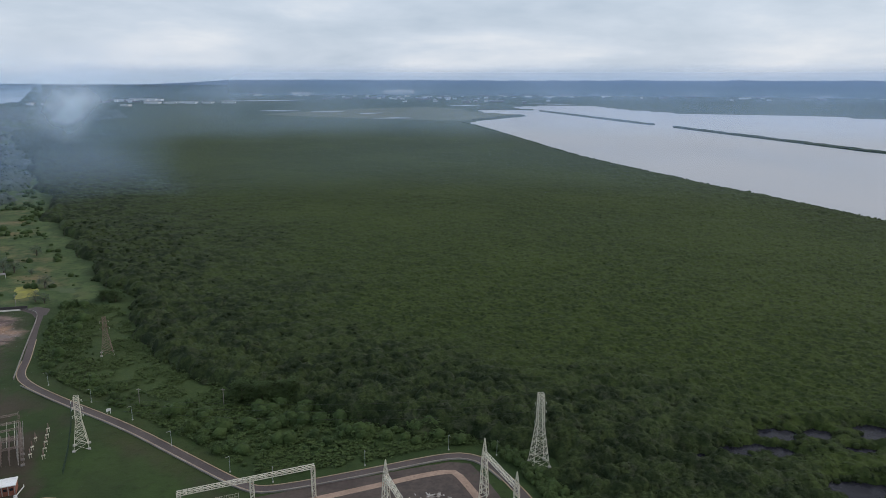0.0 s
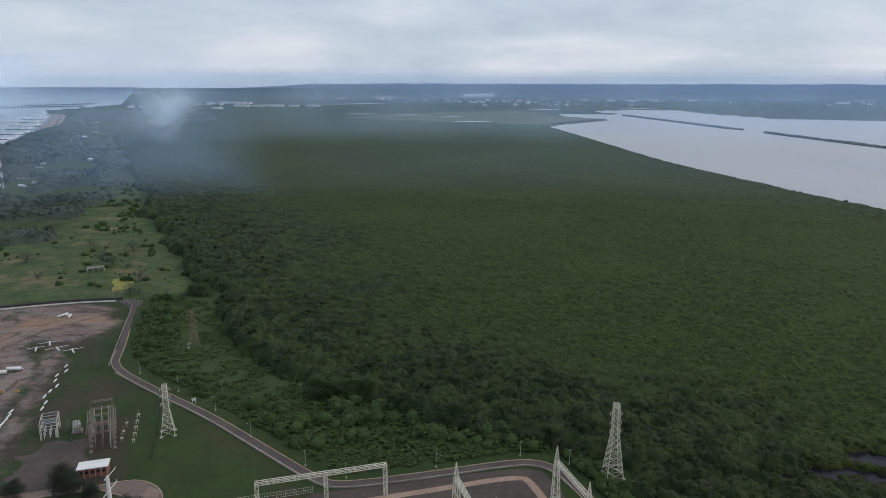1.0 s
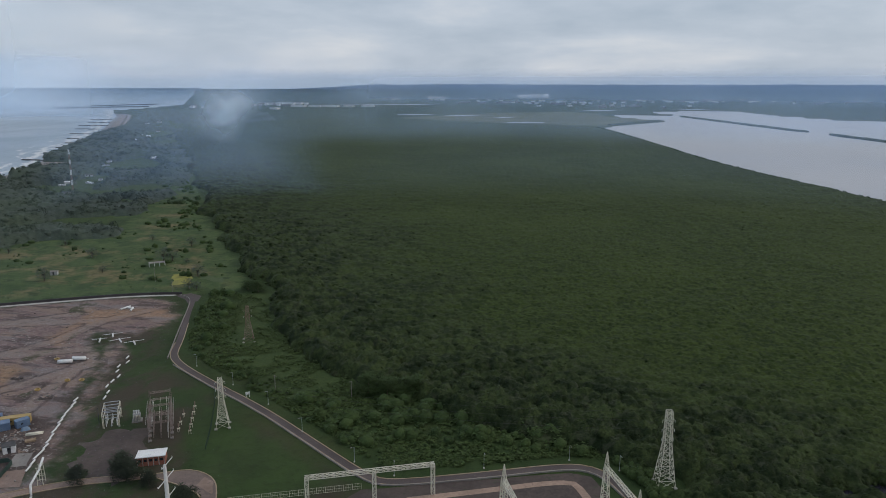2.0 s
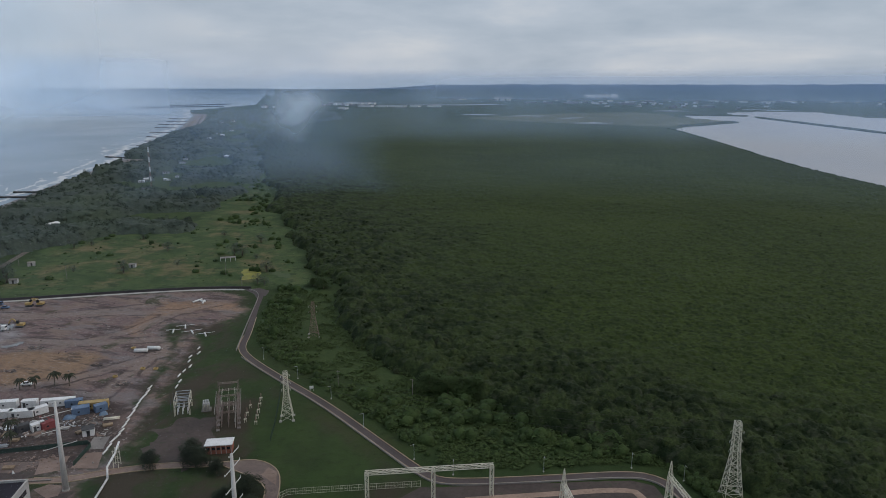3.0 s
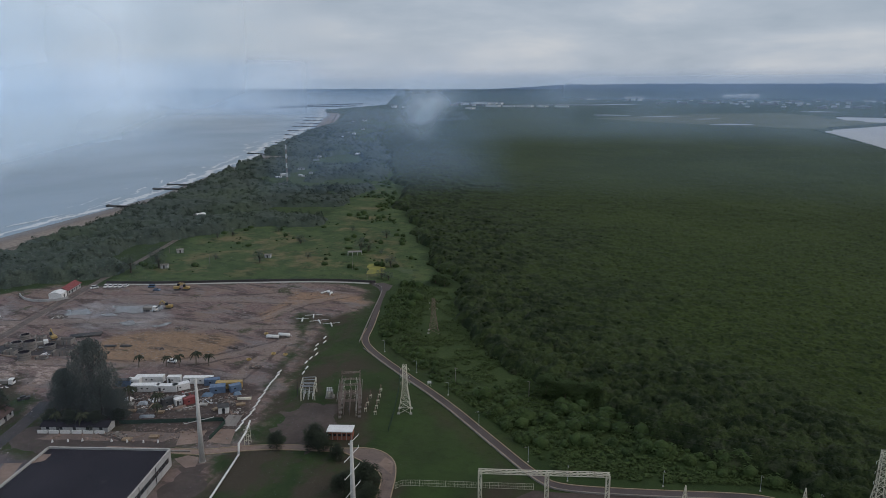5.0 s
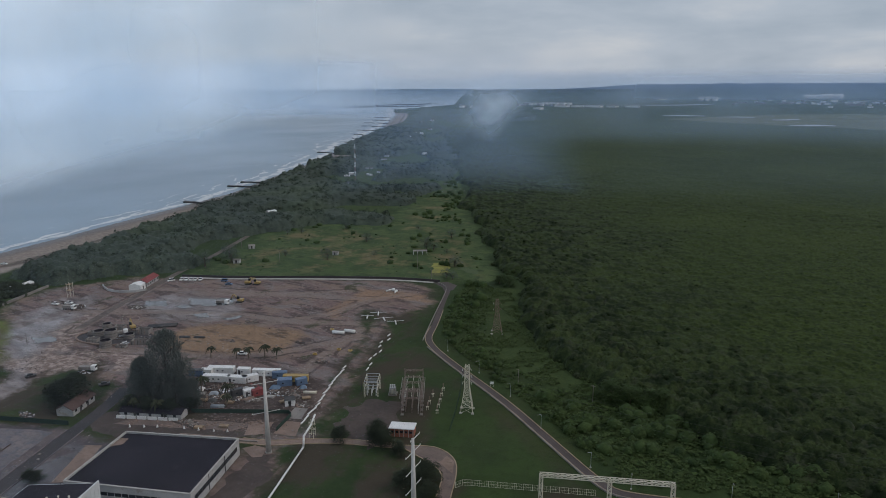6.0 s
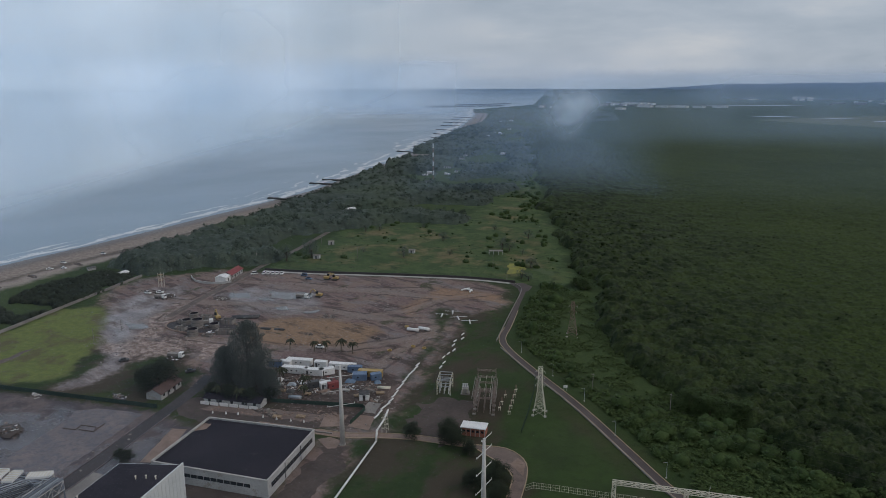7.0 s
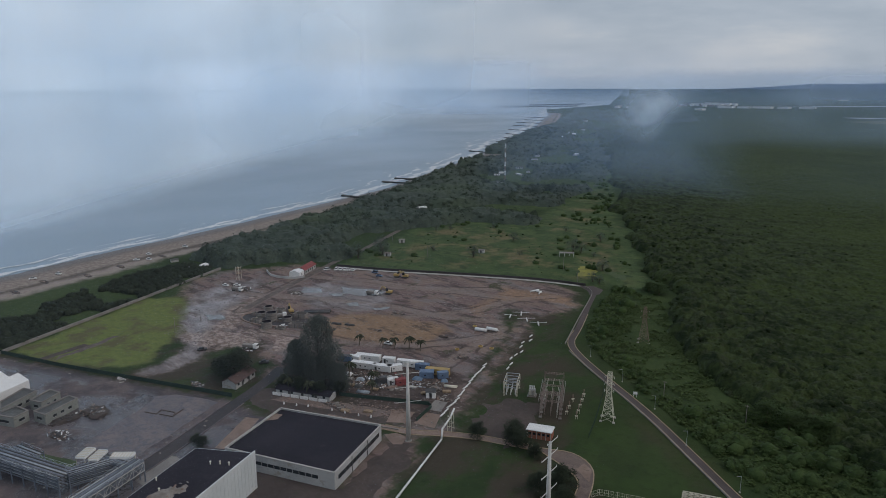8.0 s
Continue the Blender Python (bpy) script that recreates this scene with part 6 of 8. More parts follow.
def switch_frame(x, y, turn):
    thing = empty("switch_frame", put(x, y, 0, turn), "pale steel switch frame with insulators", "switchgear frame")
    for sx in (-2.6, 2.6):
        for sy in (-4.0, 4.0):
            bm = bmesh.new()
            lattice_column(bm, 0.2, 6.2, 6, 0.05)
            part("post", bm, M_GALV, thing).matrix_basis = put(sx, sy)
    for z in (3.4, 6.2):
        for sx in (-2.6, 2.6):
            bm = bmesh.new()
            add_box(bm, (0.2, 8.3, 0.25), put(sx, 0, z))
            part("beam", bm, M_GALV, thing)
        for sy in (-4.0, -1.3, 1.3, 4.0):
            bm = bmesh.new()
            add_box(bm, (5.3, 0.18, 0.2), put(0, sy, z + 0.2))
            part("cross_beam", bm, M_PALEBLUE, thing)
    for i in range(9):
        bm = bmesh.new()
        add_tube(bm, (-1.8 + 1.8 * (i % 3), -2.7 + 2.7 * (i // 3), 0), (-1.8 + 1.8 * (i % 3), -2.7 + 2.7 * (i // 3), 2.6), 0.18, 0.1, 7)
        part("insulator", bm, M_WHITE, thing)


switch_frame(-162.5, 211.5, 30)
for x, y, h in ((-166.5, 209.5, 6.5), (-165.0, 212.0, 7.5), (-168.5, 214.0, 6.0)):
    bm = bmesh.new()
    add_tube(bm, (0, 0, -0.1), (0, 0, h), 0.14, 0.1, 7)
    thing = part("service_pole", bm, M_DARK)
    thing.matrix_world = put(x, y)
    tagged(thing, "dark wooden service pole in the substation", "pole", "service poles")


def mesh_fence(name, line, height, step, steel, panel_mat, label, rail=True):
    """Posts with rails; a solid screen between them where panel_mat is given."""
    pts = smooth_line(line, step, 0)
    thing = empty(name, Matrix.Identity(4), label, "fence")
    post_me = bmesh.new()
    add_tube(post_me, (0, 0, -0.1), (0, 0, height), 0.06, None, 5)
    p0 = part("post", post_me, steel, thing)
    p0.matrix_basis = put(*pts[0])
    for p in pts[1:]:
        o = bpy.data.objects.new("post", p0.data)
        scene.collection.objects.link(o)
        o.parent = thing
        o.matrix_basis = put(*p)
    for a, b in zip(pts, pts[1:]):
        d = b - a
        n = math.hypot(*d)
        bm = bmesh.new()
        if panel_mat:
            add_box(bm, (n * 0.985, 0.05, height - 0.25), put(0, 0, 0.1))
            o = part("screen", bm, panel_mat, thing)
        else:
            for z in (0.15, height * 0.5, height - 0.08):
                add_tube(bm, (-n / 2, 0, z), (n / 2, 0, z), 0.035, None, 4)
            for k in range(int(n / 0.5)):
                add_tube(bm, (-n / 2 + 0.5 * k, 0, 0.1), (-n / 2 + 0.5 * k, 0, height - 0.08), 0.02, None, 3)
            o = part("rail_panel", bm, steel, thing)
        o.matrix_basis = put((a[0] + b[0]) / 2, (a[1] + b[1]) / 2, 0, math.degrees(math.atan2(d[1], d[0])))


mesh_fence("railing_fence", [(-98.5, 168.5), (-97.3, 171.2), (-60.2, 186.5)], 2.1, 2.6, M_GALV, None, "grey steel railing fence along the switchyard edge")
mesh_fence("screen_fence", [(-362, 82.7), (-326, 95.5), (-297, 107.6), (-240.7, 131.5)], 2.0, 4.5, M_GREEN, M_GREEN, "green screened fence between field and yard")
mesh_fence("screen_fence", [(-210.4, 161.6), (-176.5, 180.9), (-172.0, 167.0)], 1.8, 4.0, M_GREEN, M_GREEN, "green screened fence round the site compound")
mesh_fence("wire_fence", [(-119, 199.5), (-124, 212), (-133, 232), (-141, 247)], 2.0, 3.5, M_GREEN, None, "thin green wire fence beside the substation")


# ---------------------------------------------------------------- buildings
def wall_between(name, a, b, h, material, parent, thick=0.3, z=0.0):
    bm = bmesh.new()
    d = math.dist(a, b)
    add_box(bm, (d, thick, h), put((a[0] + b[0]) / 2, (a[1] + b[1]) / 2, z, math.degrees(math.atan2(b[1] - a[1], b[0] - a[0]))))
    return part(name, bm, material, parent)


def flat_hall(name, corners, h, parapet, wall_mat, roof_mat, label, category, group=""):
    """Walls stand on the corners, in order round the plan; the roof lies below the parapet."""
    cx, cy = sum(c[0] for c in corners) / len(corners), sum(c[1] for c in corners) / len(corners)
    thing = empty(name, put(cx, cy), label, category, group)
    loc = [(x - cx, y - cy) for x, y in corners]
    for a, b in zip(loc, loc[1:] + loc[:1]):
        wall_between("wall", a, b, h, wall_mat, thing)
    bm = bmesh.new()
    lo = [bm.verts.new((x * 0.995, y * 0.995, h - parapet - 0.3)) for x, y in loc]
    hi = [bm.verts.new((x * 0.995, y * 0.995, h - parapet)) for x, y in loc]
    bm.faces.new(hi)
    bm.faces.new(lo[::-1])
    for i in range(len(loc)):
        j = (i + 1) % len(loc)
        bm.faces.new((lo[i], lo[j], hi[j], hi[i]))
    bmesh.ops.recalc_face_normals(bm, faces=bm.faces)
    part("roof", bm, roof_mat, thing)
    return thing, loc


def window_row(thing, a, b, z, h, n, lo=0.04, hi=0.96, out=0.2, gap=0.25):
    """A row of dark windows along the wall from a to b, set a little proud of it."""
    d = math.dist(a, b)
    ux, uy = (b[0] - a[0]) / d, (b[1] - a[1]) / d
    nx, ny = uy, -ux
    w = d * (hi - lo) / n
    for i in range(n):
        k = d * lo + w * (i + 0.5)
        m = put(a[0] + ux * k + nx * out, a[1] + uy * k + ny * out, z, math.degrees(math.atan2(uy, ux)))
        bm = bmesh.new()
        add_box(bm, (w - gap, 0.1, h), m)
        win = part("window", bm, M_GLASS, thing)
        bm = bmesh.new()
        add_box(bm, (w - gap + 0.1, 0.16, 0.12), m @ put(0, 0, -0.14))
        part("sill", bm, M_WALL, win)


hall, c = flat_hall("warehouse", [(-207.6, 132.5), (-195.9, 103.4), (-157.8, 118.2), (-170.9, 148.7)], 5.9, 0.6, M_WALL, M_ROOF, "long pale warehouse with a flat black bitumen roof", "warehouse")
window_row(hall, c[1], c[2], 2.6, 1.1, 13, 0.12, 0.86)
window_row(hall, c[2], c[3], 2.5, 1.5, 12, 0.06, 0.94)
for a, b in zip(c, c[1:] + c[:1]):
    wall_between("coping", (a[0], a[1]), (b[0], b[1]), 0.12, M_PALE_CONCRETE, hall, 0.6, 5.9)
bm = bmesh.new()
rag = random.Random(9)
ring = [bm.verts.new((c[0][0] + 3.6 + math.cos(a) * rag.uniform(1.2, 3.4), c[0][1] - 5.2 + math.sin(a) * rag.uniform(2.0, 4.2), 5.32)) for a in [2 * math.pi * q / 17 for q in range(17)]]
bm.faces.new(ring)
part("bare_patch", bm, M_SLAB, hall, "pale bare patch on the roof")
for k in (0.33, 0.66):
    bm = bmesh.new()
    add_tube(bm, (c[2][0] * (1 - k) + c[3][0] * k + 0.3, c[2][1] * (1 - k) + c[3][1] * k + 0.12, 0.0), (c[2][0] * (1 - k) + c[3][0] * k + 0.3, c[2][1] * (1 - k) + c[3][1] * k + 0.12, 5.8), 0.12, None, 6)
    part("downpipe", bm, M_DARK, hall)

tall, c = flat_hall("tall_hall", [(-192.4, 91.8), (-178.0, 60.0), (-162.0, 69.7), (-176.4, 102.6)], 11.6, -0.06, M_CLADDING, M_ROOF, "tall hall with white sheet cladding and dark roof", "industrial hall")
for i, (u, v) in enumerate(((-3, 9), (-1, 11), (1.5, 12.5), (-6, -6), (0, -8))):
    bm = bmesh.new()
    add_tube(bm, (u, v, 11.6), (u, v, 12.6), 0.18, None, 8)
    add_tube(bm, (u, v, 12.6), (u, v, 12.85), 0.34, 0.1, 8)
    part("roof_vent", bm, M_GALV, tall)
wall_between("coping", c[3], c[2], 0.9, M_CLADDING, tall, 0.4, 11.6)
n = int(math.dist(c[2], c[3]) / 1.6)
for i in range(n):
    k = (i + 0.5) / n
    bm = bmesh.new()
    add_box(bm, (0.10, 0.04, 11.2), put(c[2][0] * (1 - k) + c[3][0] * k + 0.17, c[2][1] * (1 - k) + c[3][1] * k + 0.075, 0.8, 24))
    part("cladding_rib", bm, M_CLADDING, tall)

# a broad spill of broken roofing over the dark roof
bm = bmesh.new()
grid = [[None] * 21 for _ in range(31)]
for i in range(31):
    for j in range(21):
        u, v = -2.5 + 9.0 * j / 20, -17.0 + 17.5 * i / 30
        d = math.hypot((u - 2.6) / 3.2, (v + 8.0) / 7.0) + 0.55 * noise.noise(Vector((u * 0.45, v * 0.45, 3.0)))
        grid[i][j] = bm.verts.new((u, v, 11.58 + max(0.0, 1.05 - d) * 0.9 + (0.22 * noise.noise(Vector((u * 1.8, v * 1.8, 7.0))) if d < 1 else -0.12)))
for i in range(30):
    for j in range(20):
        bm.faces.new((grid[i][j], grid[i][j + 1], grid[i + 1][j + 1], grid[i + 1][j]))
part("roof_rubble", bm, M_RUBBLE, tall, "broad spill of broken roofing")
rnd = random.Random(5)
for i in range(26):
    u, v = 2.6 + rnd.gauss(0, 1.3), -8.0 + rnd.gauss(0, 3.0)
    bm = bmesh.new()
    add_box(bm, (rnd.uniform(0.4, 1.2), rnd.uniform(0.2, 0.6), rnd.uniform(0.05, 0.2)), pose(u, v, 12.0, rnd.uniform(-15, 15), rnd.uniform(-15, 15), rnd.uniform(0, 180)))
    part("broken_board", bm, M_CONCRETE if i % 3 else M_SLAB, tall)

for poly, h in (([(-292.9, 64.6), (-300.3, 74.8), (-294.1, 77.4), (-285.7, 62.6)], 4.2), ([(-287.1, 73.1), (-291.9, 81.7), (-286.0, 83.4), (-281.5, 75.3)], 4.0), ([(-275.4, 70.8), (-280.3, 84.6), (-275.5, 86.1), (-269.1, 72.6)], 4.0), ([(-285.4, 67.6), (-277.4, 69.5), (-275.0, 64.0), (-283.0, 60.0)], 4.0)):
    area = sum(a[0] * b[1] - b[0] * a[1] for a, b in zip(poly, poly[1:] + poly[:1]))
    poly = poly if area > 0 else poly[::-1]
    office, c = flat_hall("office_block", poly, h, 0.35, M_OFFICE, M_GREYROOF, "low flat-roofed grey office block in the yard", "office building", "office blocks")
    for a, b in zip(c, c[1:] + c[:1]):
        window_row(office, a, b, 1.5, 0.9, max(1, int(math.dist(a, b) / 4.5)), 0.15, 0.85, gap=2.0)
        wall_between("coping", a, b, 0.3, M_CONCRETE, office, 0.55, h - 0.2)


def gabled(name, x, y, turn, length, width, wall_h, ridge_h, wall_mat, roof_mat, label, category, group="", eave=0.4, doors=0, win=0):
    """A house with four walls, two roof slopes with thickness, gables, doors and windows."""
    thing = empty(name, put(x, y, 0, turn), label, category, group)
    L, W = length / 2, width / 2
    for a, b in (((-L, -W), (L, -W)), ((L, -W), (L, W)), ((L, W), (-L, W)), ((-L, W), (-L, -W))):
        wall_between("wall", a, b, wall_h, wall_mat, thing, 0.2)
    for s in (1, -1):
        bm = bmesh.new()
        vs = [bm.verts.new(p) for p in ((s * L, -W, wall_h), (s * L, W, wall_h), (s * L, 0, ridge_h - 0.05), (s * (L - 0.2), -W, wall_h), (s * (L - 0.2), W, wall_h), (s * (L - 0.2), 0, ridge_h - 0.05))]
        for f in ((0, 1, 2), (3, 5, 4), (0, 3, 4, 1), (1, 4, 5, 2), (2, 5, 3, 0)):
            bm.faces.new([vs[i] for i in f])
        bmesh.ops.recalc_face_normals(bm, faces=bm.faces)
        part("gable", bm, wall_mat, thing)
        slope = math.hypot(W, ridge_h - wall_h)
        bm = bmesh.new()
        add_box(bm, (length + 2 * eave, slope + eave, 0.14), put(0, -(slope + eave) / 2, 0))
        roof = part("roof", bm, roof_mat, thing)
        roof.matrix_basis = pose(0, 0, ridge_h, math.degrees(math.atan2(ridge_h - wall_h, W)), 0, 0) if s > 0 else pose(0, 0, ridge_h, 0, 0, 180) @ pose(0, 0, 0, math.degrees(math.atan2(ridge_h - wall_h, W)), 0, 0)
    for i in range(doors):
        bm = bmesh.new()
        add_box(bm, (1.0, 0.1, 2.1), put(-L + length * (i + 1) / (doors + 1), -W - 0.12, 0))
        part("door", bm, M_DARK, thing)
    for i in range(win):
        bm = bmesh.new()
        add_box(bm, (1.1, 0.1, 1.0), put(-L + length * (i + 0.5) / win, -W - 0.12, 1.2))
        part("window", bm, M_GLASS, thing)
    return thing


# white storage tents
for i in range(3):
    cx, cy = -305.5 - 9.8 * i, 64.5 - 4.6 * i
    gabled("storage_tent", cx, cy, 115, 26, 10.6, 4.6, 7.0, M_WHITE, M_WHITE, "white gabled storage tent in the yard", "storage tent", "storage tents", eave=0.1)
gabled("guard_house", -252.0, 141.5, 116, 14, 6.5, 2.7, 4.4, M_WALL, M_BROWN_ROOF, "white guard house with a brown tiled roof", "house", "", 0.6, 2, 4)
gabled("site_house", -382.5, 270.0, 120, 17, 6, 3.2, 4.8, M_WALL, M_RED_ROOF, "white house with a bright red roof", "house", "", 0.7, 2, 5)
gabled("annex", -377.0, 258.5, 120, 7, 7, 3.2, 4.2, M_WHITE, M_WHITE, "small white annex beside the red-roofed house", "annex", "", 0.2, 1, 1)
gabled("pump_house", -183.4, 186.3, 40, 3.6, 3.4, 2.6, 3.4, M_WHITE, M_DARK, "small white pump house with a dark roof", "hut", "", 0.3, 1, 1)


def brick_hut():
    thing = empty("brick_hut", put(-132.3, 189.2, 0, 24), "red brick hut with a flat white roof", "hut")
    for a, b in (((-4.2, -2.4), (4.2, -2.4)), ((4.2, -2.4), (4.2, 2.4)), ((4.2, 2.4), (-4.2, 2.4)), ((-4.2, 2.4), (-4.2, -2.4))):
        wall_between("wall", a, b, 2.9, M_BRICK, thing, 0.25)
    bm = bmesh.new()
    add_box(bm, (9.2, 5.8, 0.3), pose(0, 0, 2.9, -3, 0, 0), 0.05)
    part("roof", bm, M_WHITE, thing)
    for i in range(6):
        bm = bmesh.new()
        add_box(bm, (0.22, 0.12, 2.9), put(-4.1 + 8.2 * i / 5, -2.56))
        part("pilaster", bm, M_PALE_CONCRETE, thing)
    for i in range(5):
        bm = bmesh.new()
        add_box(bm, (0.9, 0.08, 0.8), put(-3.28 + 1.64 * i, -2.56, 1.5))
        part("window", bm, M_GLASS, thing)


brick_hut()


def box_cabin(name, x, y, turn, size, wall_mat, roof_mat, label, group):
    """A site cabin or container: ribbed box with corner posts, a roof, a door and windows."""
    l, w, h = size
    thing = empty(name, put(x, y, 0, turn), label, "container" if "container" in label else "cabin", group)
    bm = bmesh.new()
    add_box(bm, (l, w, h - 0.1), put(0, 0, 0.05), 0.06)
    part("body", bm, wall_mat, thing)
    bm = bmesh.new()
    add_box(bm, (l + 0.12, w + 0.12, 0.16), put(0, 0, h - 0.05), 0.04)
    part("roof", bm, roof_mat, thing)
    bm = bmesh.new()
    add_box(bm, (0.9, 0.08, 2.0), put(-l * 0.3, -w / 2 - 0.04, 0.15))
    part("door", bm, M_DARK if wall_mat is M_WHITE else wall_mat, thing)
    for i in range(max(1, int(l / 5))):
        bm = bmesh.new()
        add_box(bm, (0.7, 0.08, 0.5), put(-l * 0.1 + i * l * 0.2, -w / 2 - 0.04, 1.2))
        part("window", bm, M_GLASS, thing)


for x, y, t, l, w, wm, rm, lab in (
        (-225.5, 187.3, 27, 11.5, 2.9, M_WHITE, M_WHITE, "long white site cabin on bare ground"), (-217.3, 190.7, 27, 8.5, 2.9, M_WHITE, M_WHITE, "white site cabin beside other cabins"),
        (-213.4, 194.3, 60, 6.5, 2.6, M_WHITE, M_WHITE, "short white site cabin set crosswise"), (-231.0, 194.5, 27, 11.5, 2.9, M_WHITE, M_WHITE, "long white site cabin in the back row"),
        (-221.5, 198.5, 27, 5.5, 2.5, M_WHITE, M_WHITE, "small white site cabin in the back row"), (-212.0, 202.4, 27, 12.0, 2.6, M_WHITE, M_WHITE, "long white trailer cabin in the back row"),
        (-237.6, 186.8, 27, 6.0, 2.5, M_BLUE, M_DARK, "dark blue shipping container with white end"), (-234.5, 189.5, 27, 5.0, 2.6, M_WHITE, M_WHITE, "small white site cabin behind the tree"),
        (-198.3, 199.0, 40, 6.0, 3.6, M_BLUE, M_BLUE, "blue shipping container among stored material"), (-197.0, 204.2, 30, 10.5, 2.6, M_YELLOW, M_YELLOW, "yellow shipping container among stored material"),
        (-205.5, 203.5, 30, 6.0, 2.6, M_BLUE, M_BLUE, "blue shipping container behind a cabin"), (-192.8, 203.0, 60, 4.5, 2.5, M_BLUE, M_BLUE, "small blue shipping container by the grass"),
        (-203.2, 184.0, 65, 4.5, 2.3, M_WHITE, M_WHITE, "small white tool container on the earth"), (-200.6, 185.8, 65, 4.5, 2.4, M_RED_ROOF, M_RED_ROOF, "small red tool container on the earth"),
        (-207.5, 181.5, 65, 4.5, 2.4, M_DARK, M_DARK, "dark grey tool container on the earth")):
    box_cabin("site_cabin" if "cabin" in lab else "container", x, y, t, (l, w, 2.7), wm, rm, lab, "compound cabins")


def rubble_pile(name, x, y, sx, sy, h, n, mats, label, seed, kind=""):
    """Loose boards, slabs and lumps thrown together."""
    rnd = random.Random(seed)
    thing = empty(name, put(x, y), label, "rubble" if "rubble" in name else "stored material", kind or "material piles")
    bm = bmesh.new()
    bmesh.ops.create_icosphere(bm, subdivisions=3, radius=1.0)
    for p in bm.verts:
        q = p.co * (1 + 0.45 * noise.noise(p.co * 2.3 + Vector((seed, 0, 0))) + 0.25 * noise.noise(p.co * 6 + Vector((0, seed, 0))))
        p.co = Vector((q.x * sx * 0.75, q.y * sy * 0.75, max(q.z, -0.1) * h * 0.5))
    part("mound", bm, M_DARKEARTH, thing)
    for i in range(int(n * 1.6)):
        bm = bmesh.new()
        u, v = rnd.gauss(0, 0.38) * sx, rnd.gauss(0, 0.38) * sy
        lift = max(0.0, 0.45 - 0.45 * ((u / sx) ** 2 + (v / sy) ** 2) * 2) * h
        add_box(bm, (rnd.uniform(0.5, 2.3), rnd.uniform(0.15, 0.8), rnd.uniform(0.08, 0.3)), pose(u, v, lift - 0.05, rnd.uniform(-18, 18), rnd.uniform(-18, 18), rnd.uniform(0, 180)))
        part("piece", bm, mats[i % len(mats)], thing)


PILES = [(-214, 181, 5, 3, 1.4, 26, (M_WHITE, M_CONCRETE, M_PALEBLUE)), (-221, 181, 3, 4, 2.0, 22, (M_SLAB, M_PALE_CONCRETE, M_RUST)), (-209, 186, 4, 2, 1.2, 16, (M_WHITE, M_DARK, M_YELLOW)), (-206, 192, 5, 2, 1.0, 18, (M_RED_ROOF, M_DARK, M_CONCRETE)),
         (-188, 193, 5, 3, 0.8, 18, (M_SLAB, M_CONCRETE, M_RUBBLE)), (-178, 188, 4, 3, 0.6, 14, (M_PALE_CONCRETE, M_SLAB, M_RUBBLE)), (-266, 89, 8, 5.5, 2.2, 54, (M_DARK, M_DARK, M_RUST, M_DARK, M_DARKEARTH, M_WHITE)), (-268, 79, 4.5, 7, 1.8, 34, (M_DARK, M_DARK, M_DARKEARTH)),
         (-257, 73, 6, 3, 1.3, 30, (M_DARK, M_PALEBLUE, M_DARK, M_RUST, M_WHITE)), (-205, 155, 10, 3, 0.5, 34, (M_SLAB, M_CONCRETE, M_RUBBLE)), (-376, 218, 8, 5, 1.6, 40, (M_RUST, M_DARK, M_WHITE)), (-262, 128, 5, 2.5, 0.8, 24, (M_PALE_CONCRETE, M_DARK, M_SLAB)),
         (-296, 201, 4, 3, 1.4, 28, (M_DARK, M_GALV, M_CONCRETE)), (-318, 191, 4, 3, 1.4, 20, (M_CONCRETE, M_GALV, M_DARK)), (-215, 263, 4, 3, 0.7, 14, (M_DARK, M_RUST, M_WHITE)), (-202, 226, 4, 3, 0.8, 12, (M_RUST, M_RUBBLE)), (-282, 163, 3.5, 2.5, 1.8, 18, (M_WHITE, M_DARK, M_DARK)),
         (-3, 188, 7, 4, 0.4, 14, (M_PALE_CONCRETE, M_RUBBLE)), (-291, 109, 5, 2, 0.5, 10, (M_WHITE, M_PALE_CONCRETE)), (-258, 224, 3, 2, 0.7, 10, (M_RUBBLE, M_RUST)), (-228, 240, 2.5, 2, 0.8, 8, (M_RUST, M_DARK)), (-270, 250, 5, 3, 0.5, 12, (M_RUBBLE, M_RUST)), (-345, 235, 8, 5, 0.4, 20, (M_RUBBLE, M_PALE_CONCRETE))]
PILES += [(-204, 179, 5, 3, 1.3, 22, (M_PALE_CONCRETE, M_WHITE, M_SLAB, M_DARK)), (-197, 190, 5, 3, 1.1, 20, (M_CONCRETE, M_PALEBLUE, M_RUST, M_WHITE)), (-190, 197, 5, 3, 0.9, 16, (M_RUST, M_SLAB, M_PALE_CONCRETE)), (-213, 175, 4, 3, 1.5, 18, (M_PALE_CONCRETE, M_WHITE, M_SLAB)), (-199, 200, 4, 2.5, 1.1, 14, (M_BLUE, M_DARK, M_CONCRETE)),
          (-219, 188, 4, 3, 1.2, 16, (M_DARK, M_RUST, M_WHITE)), (-309, 199, 6, 4, 1.1, 26, (M_DARK, M_PALEBLUE, M_DARK, M_CONCRETE)), (-299, 195, 4, 3, 1.0, 16, (M_DARK, M_PALEBLUE, M_WHITE))]
PILES += [(x, y, 7, 2.5, 0.5, 12, (M_DARK, M_RUST, M_RUBBLE)) for x, y in ((-487, 190), (-496, 224), (-478, 165), (-506, 262), (-520, 300), (-482, 140), (-470, 120))]
for i, (x, y, sx, sy, h, n, mats) in enumerate(PILES):
    rubble_pile("rubble_pile" if M_RUBBLE in mats or M_DARK in mats else "material_pile", x, y, sx, sy, h, n, mats, "loose heap of scrap, boards and broken concrete", 40 + i)


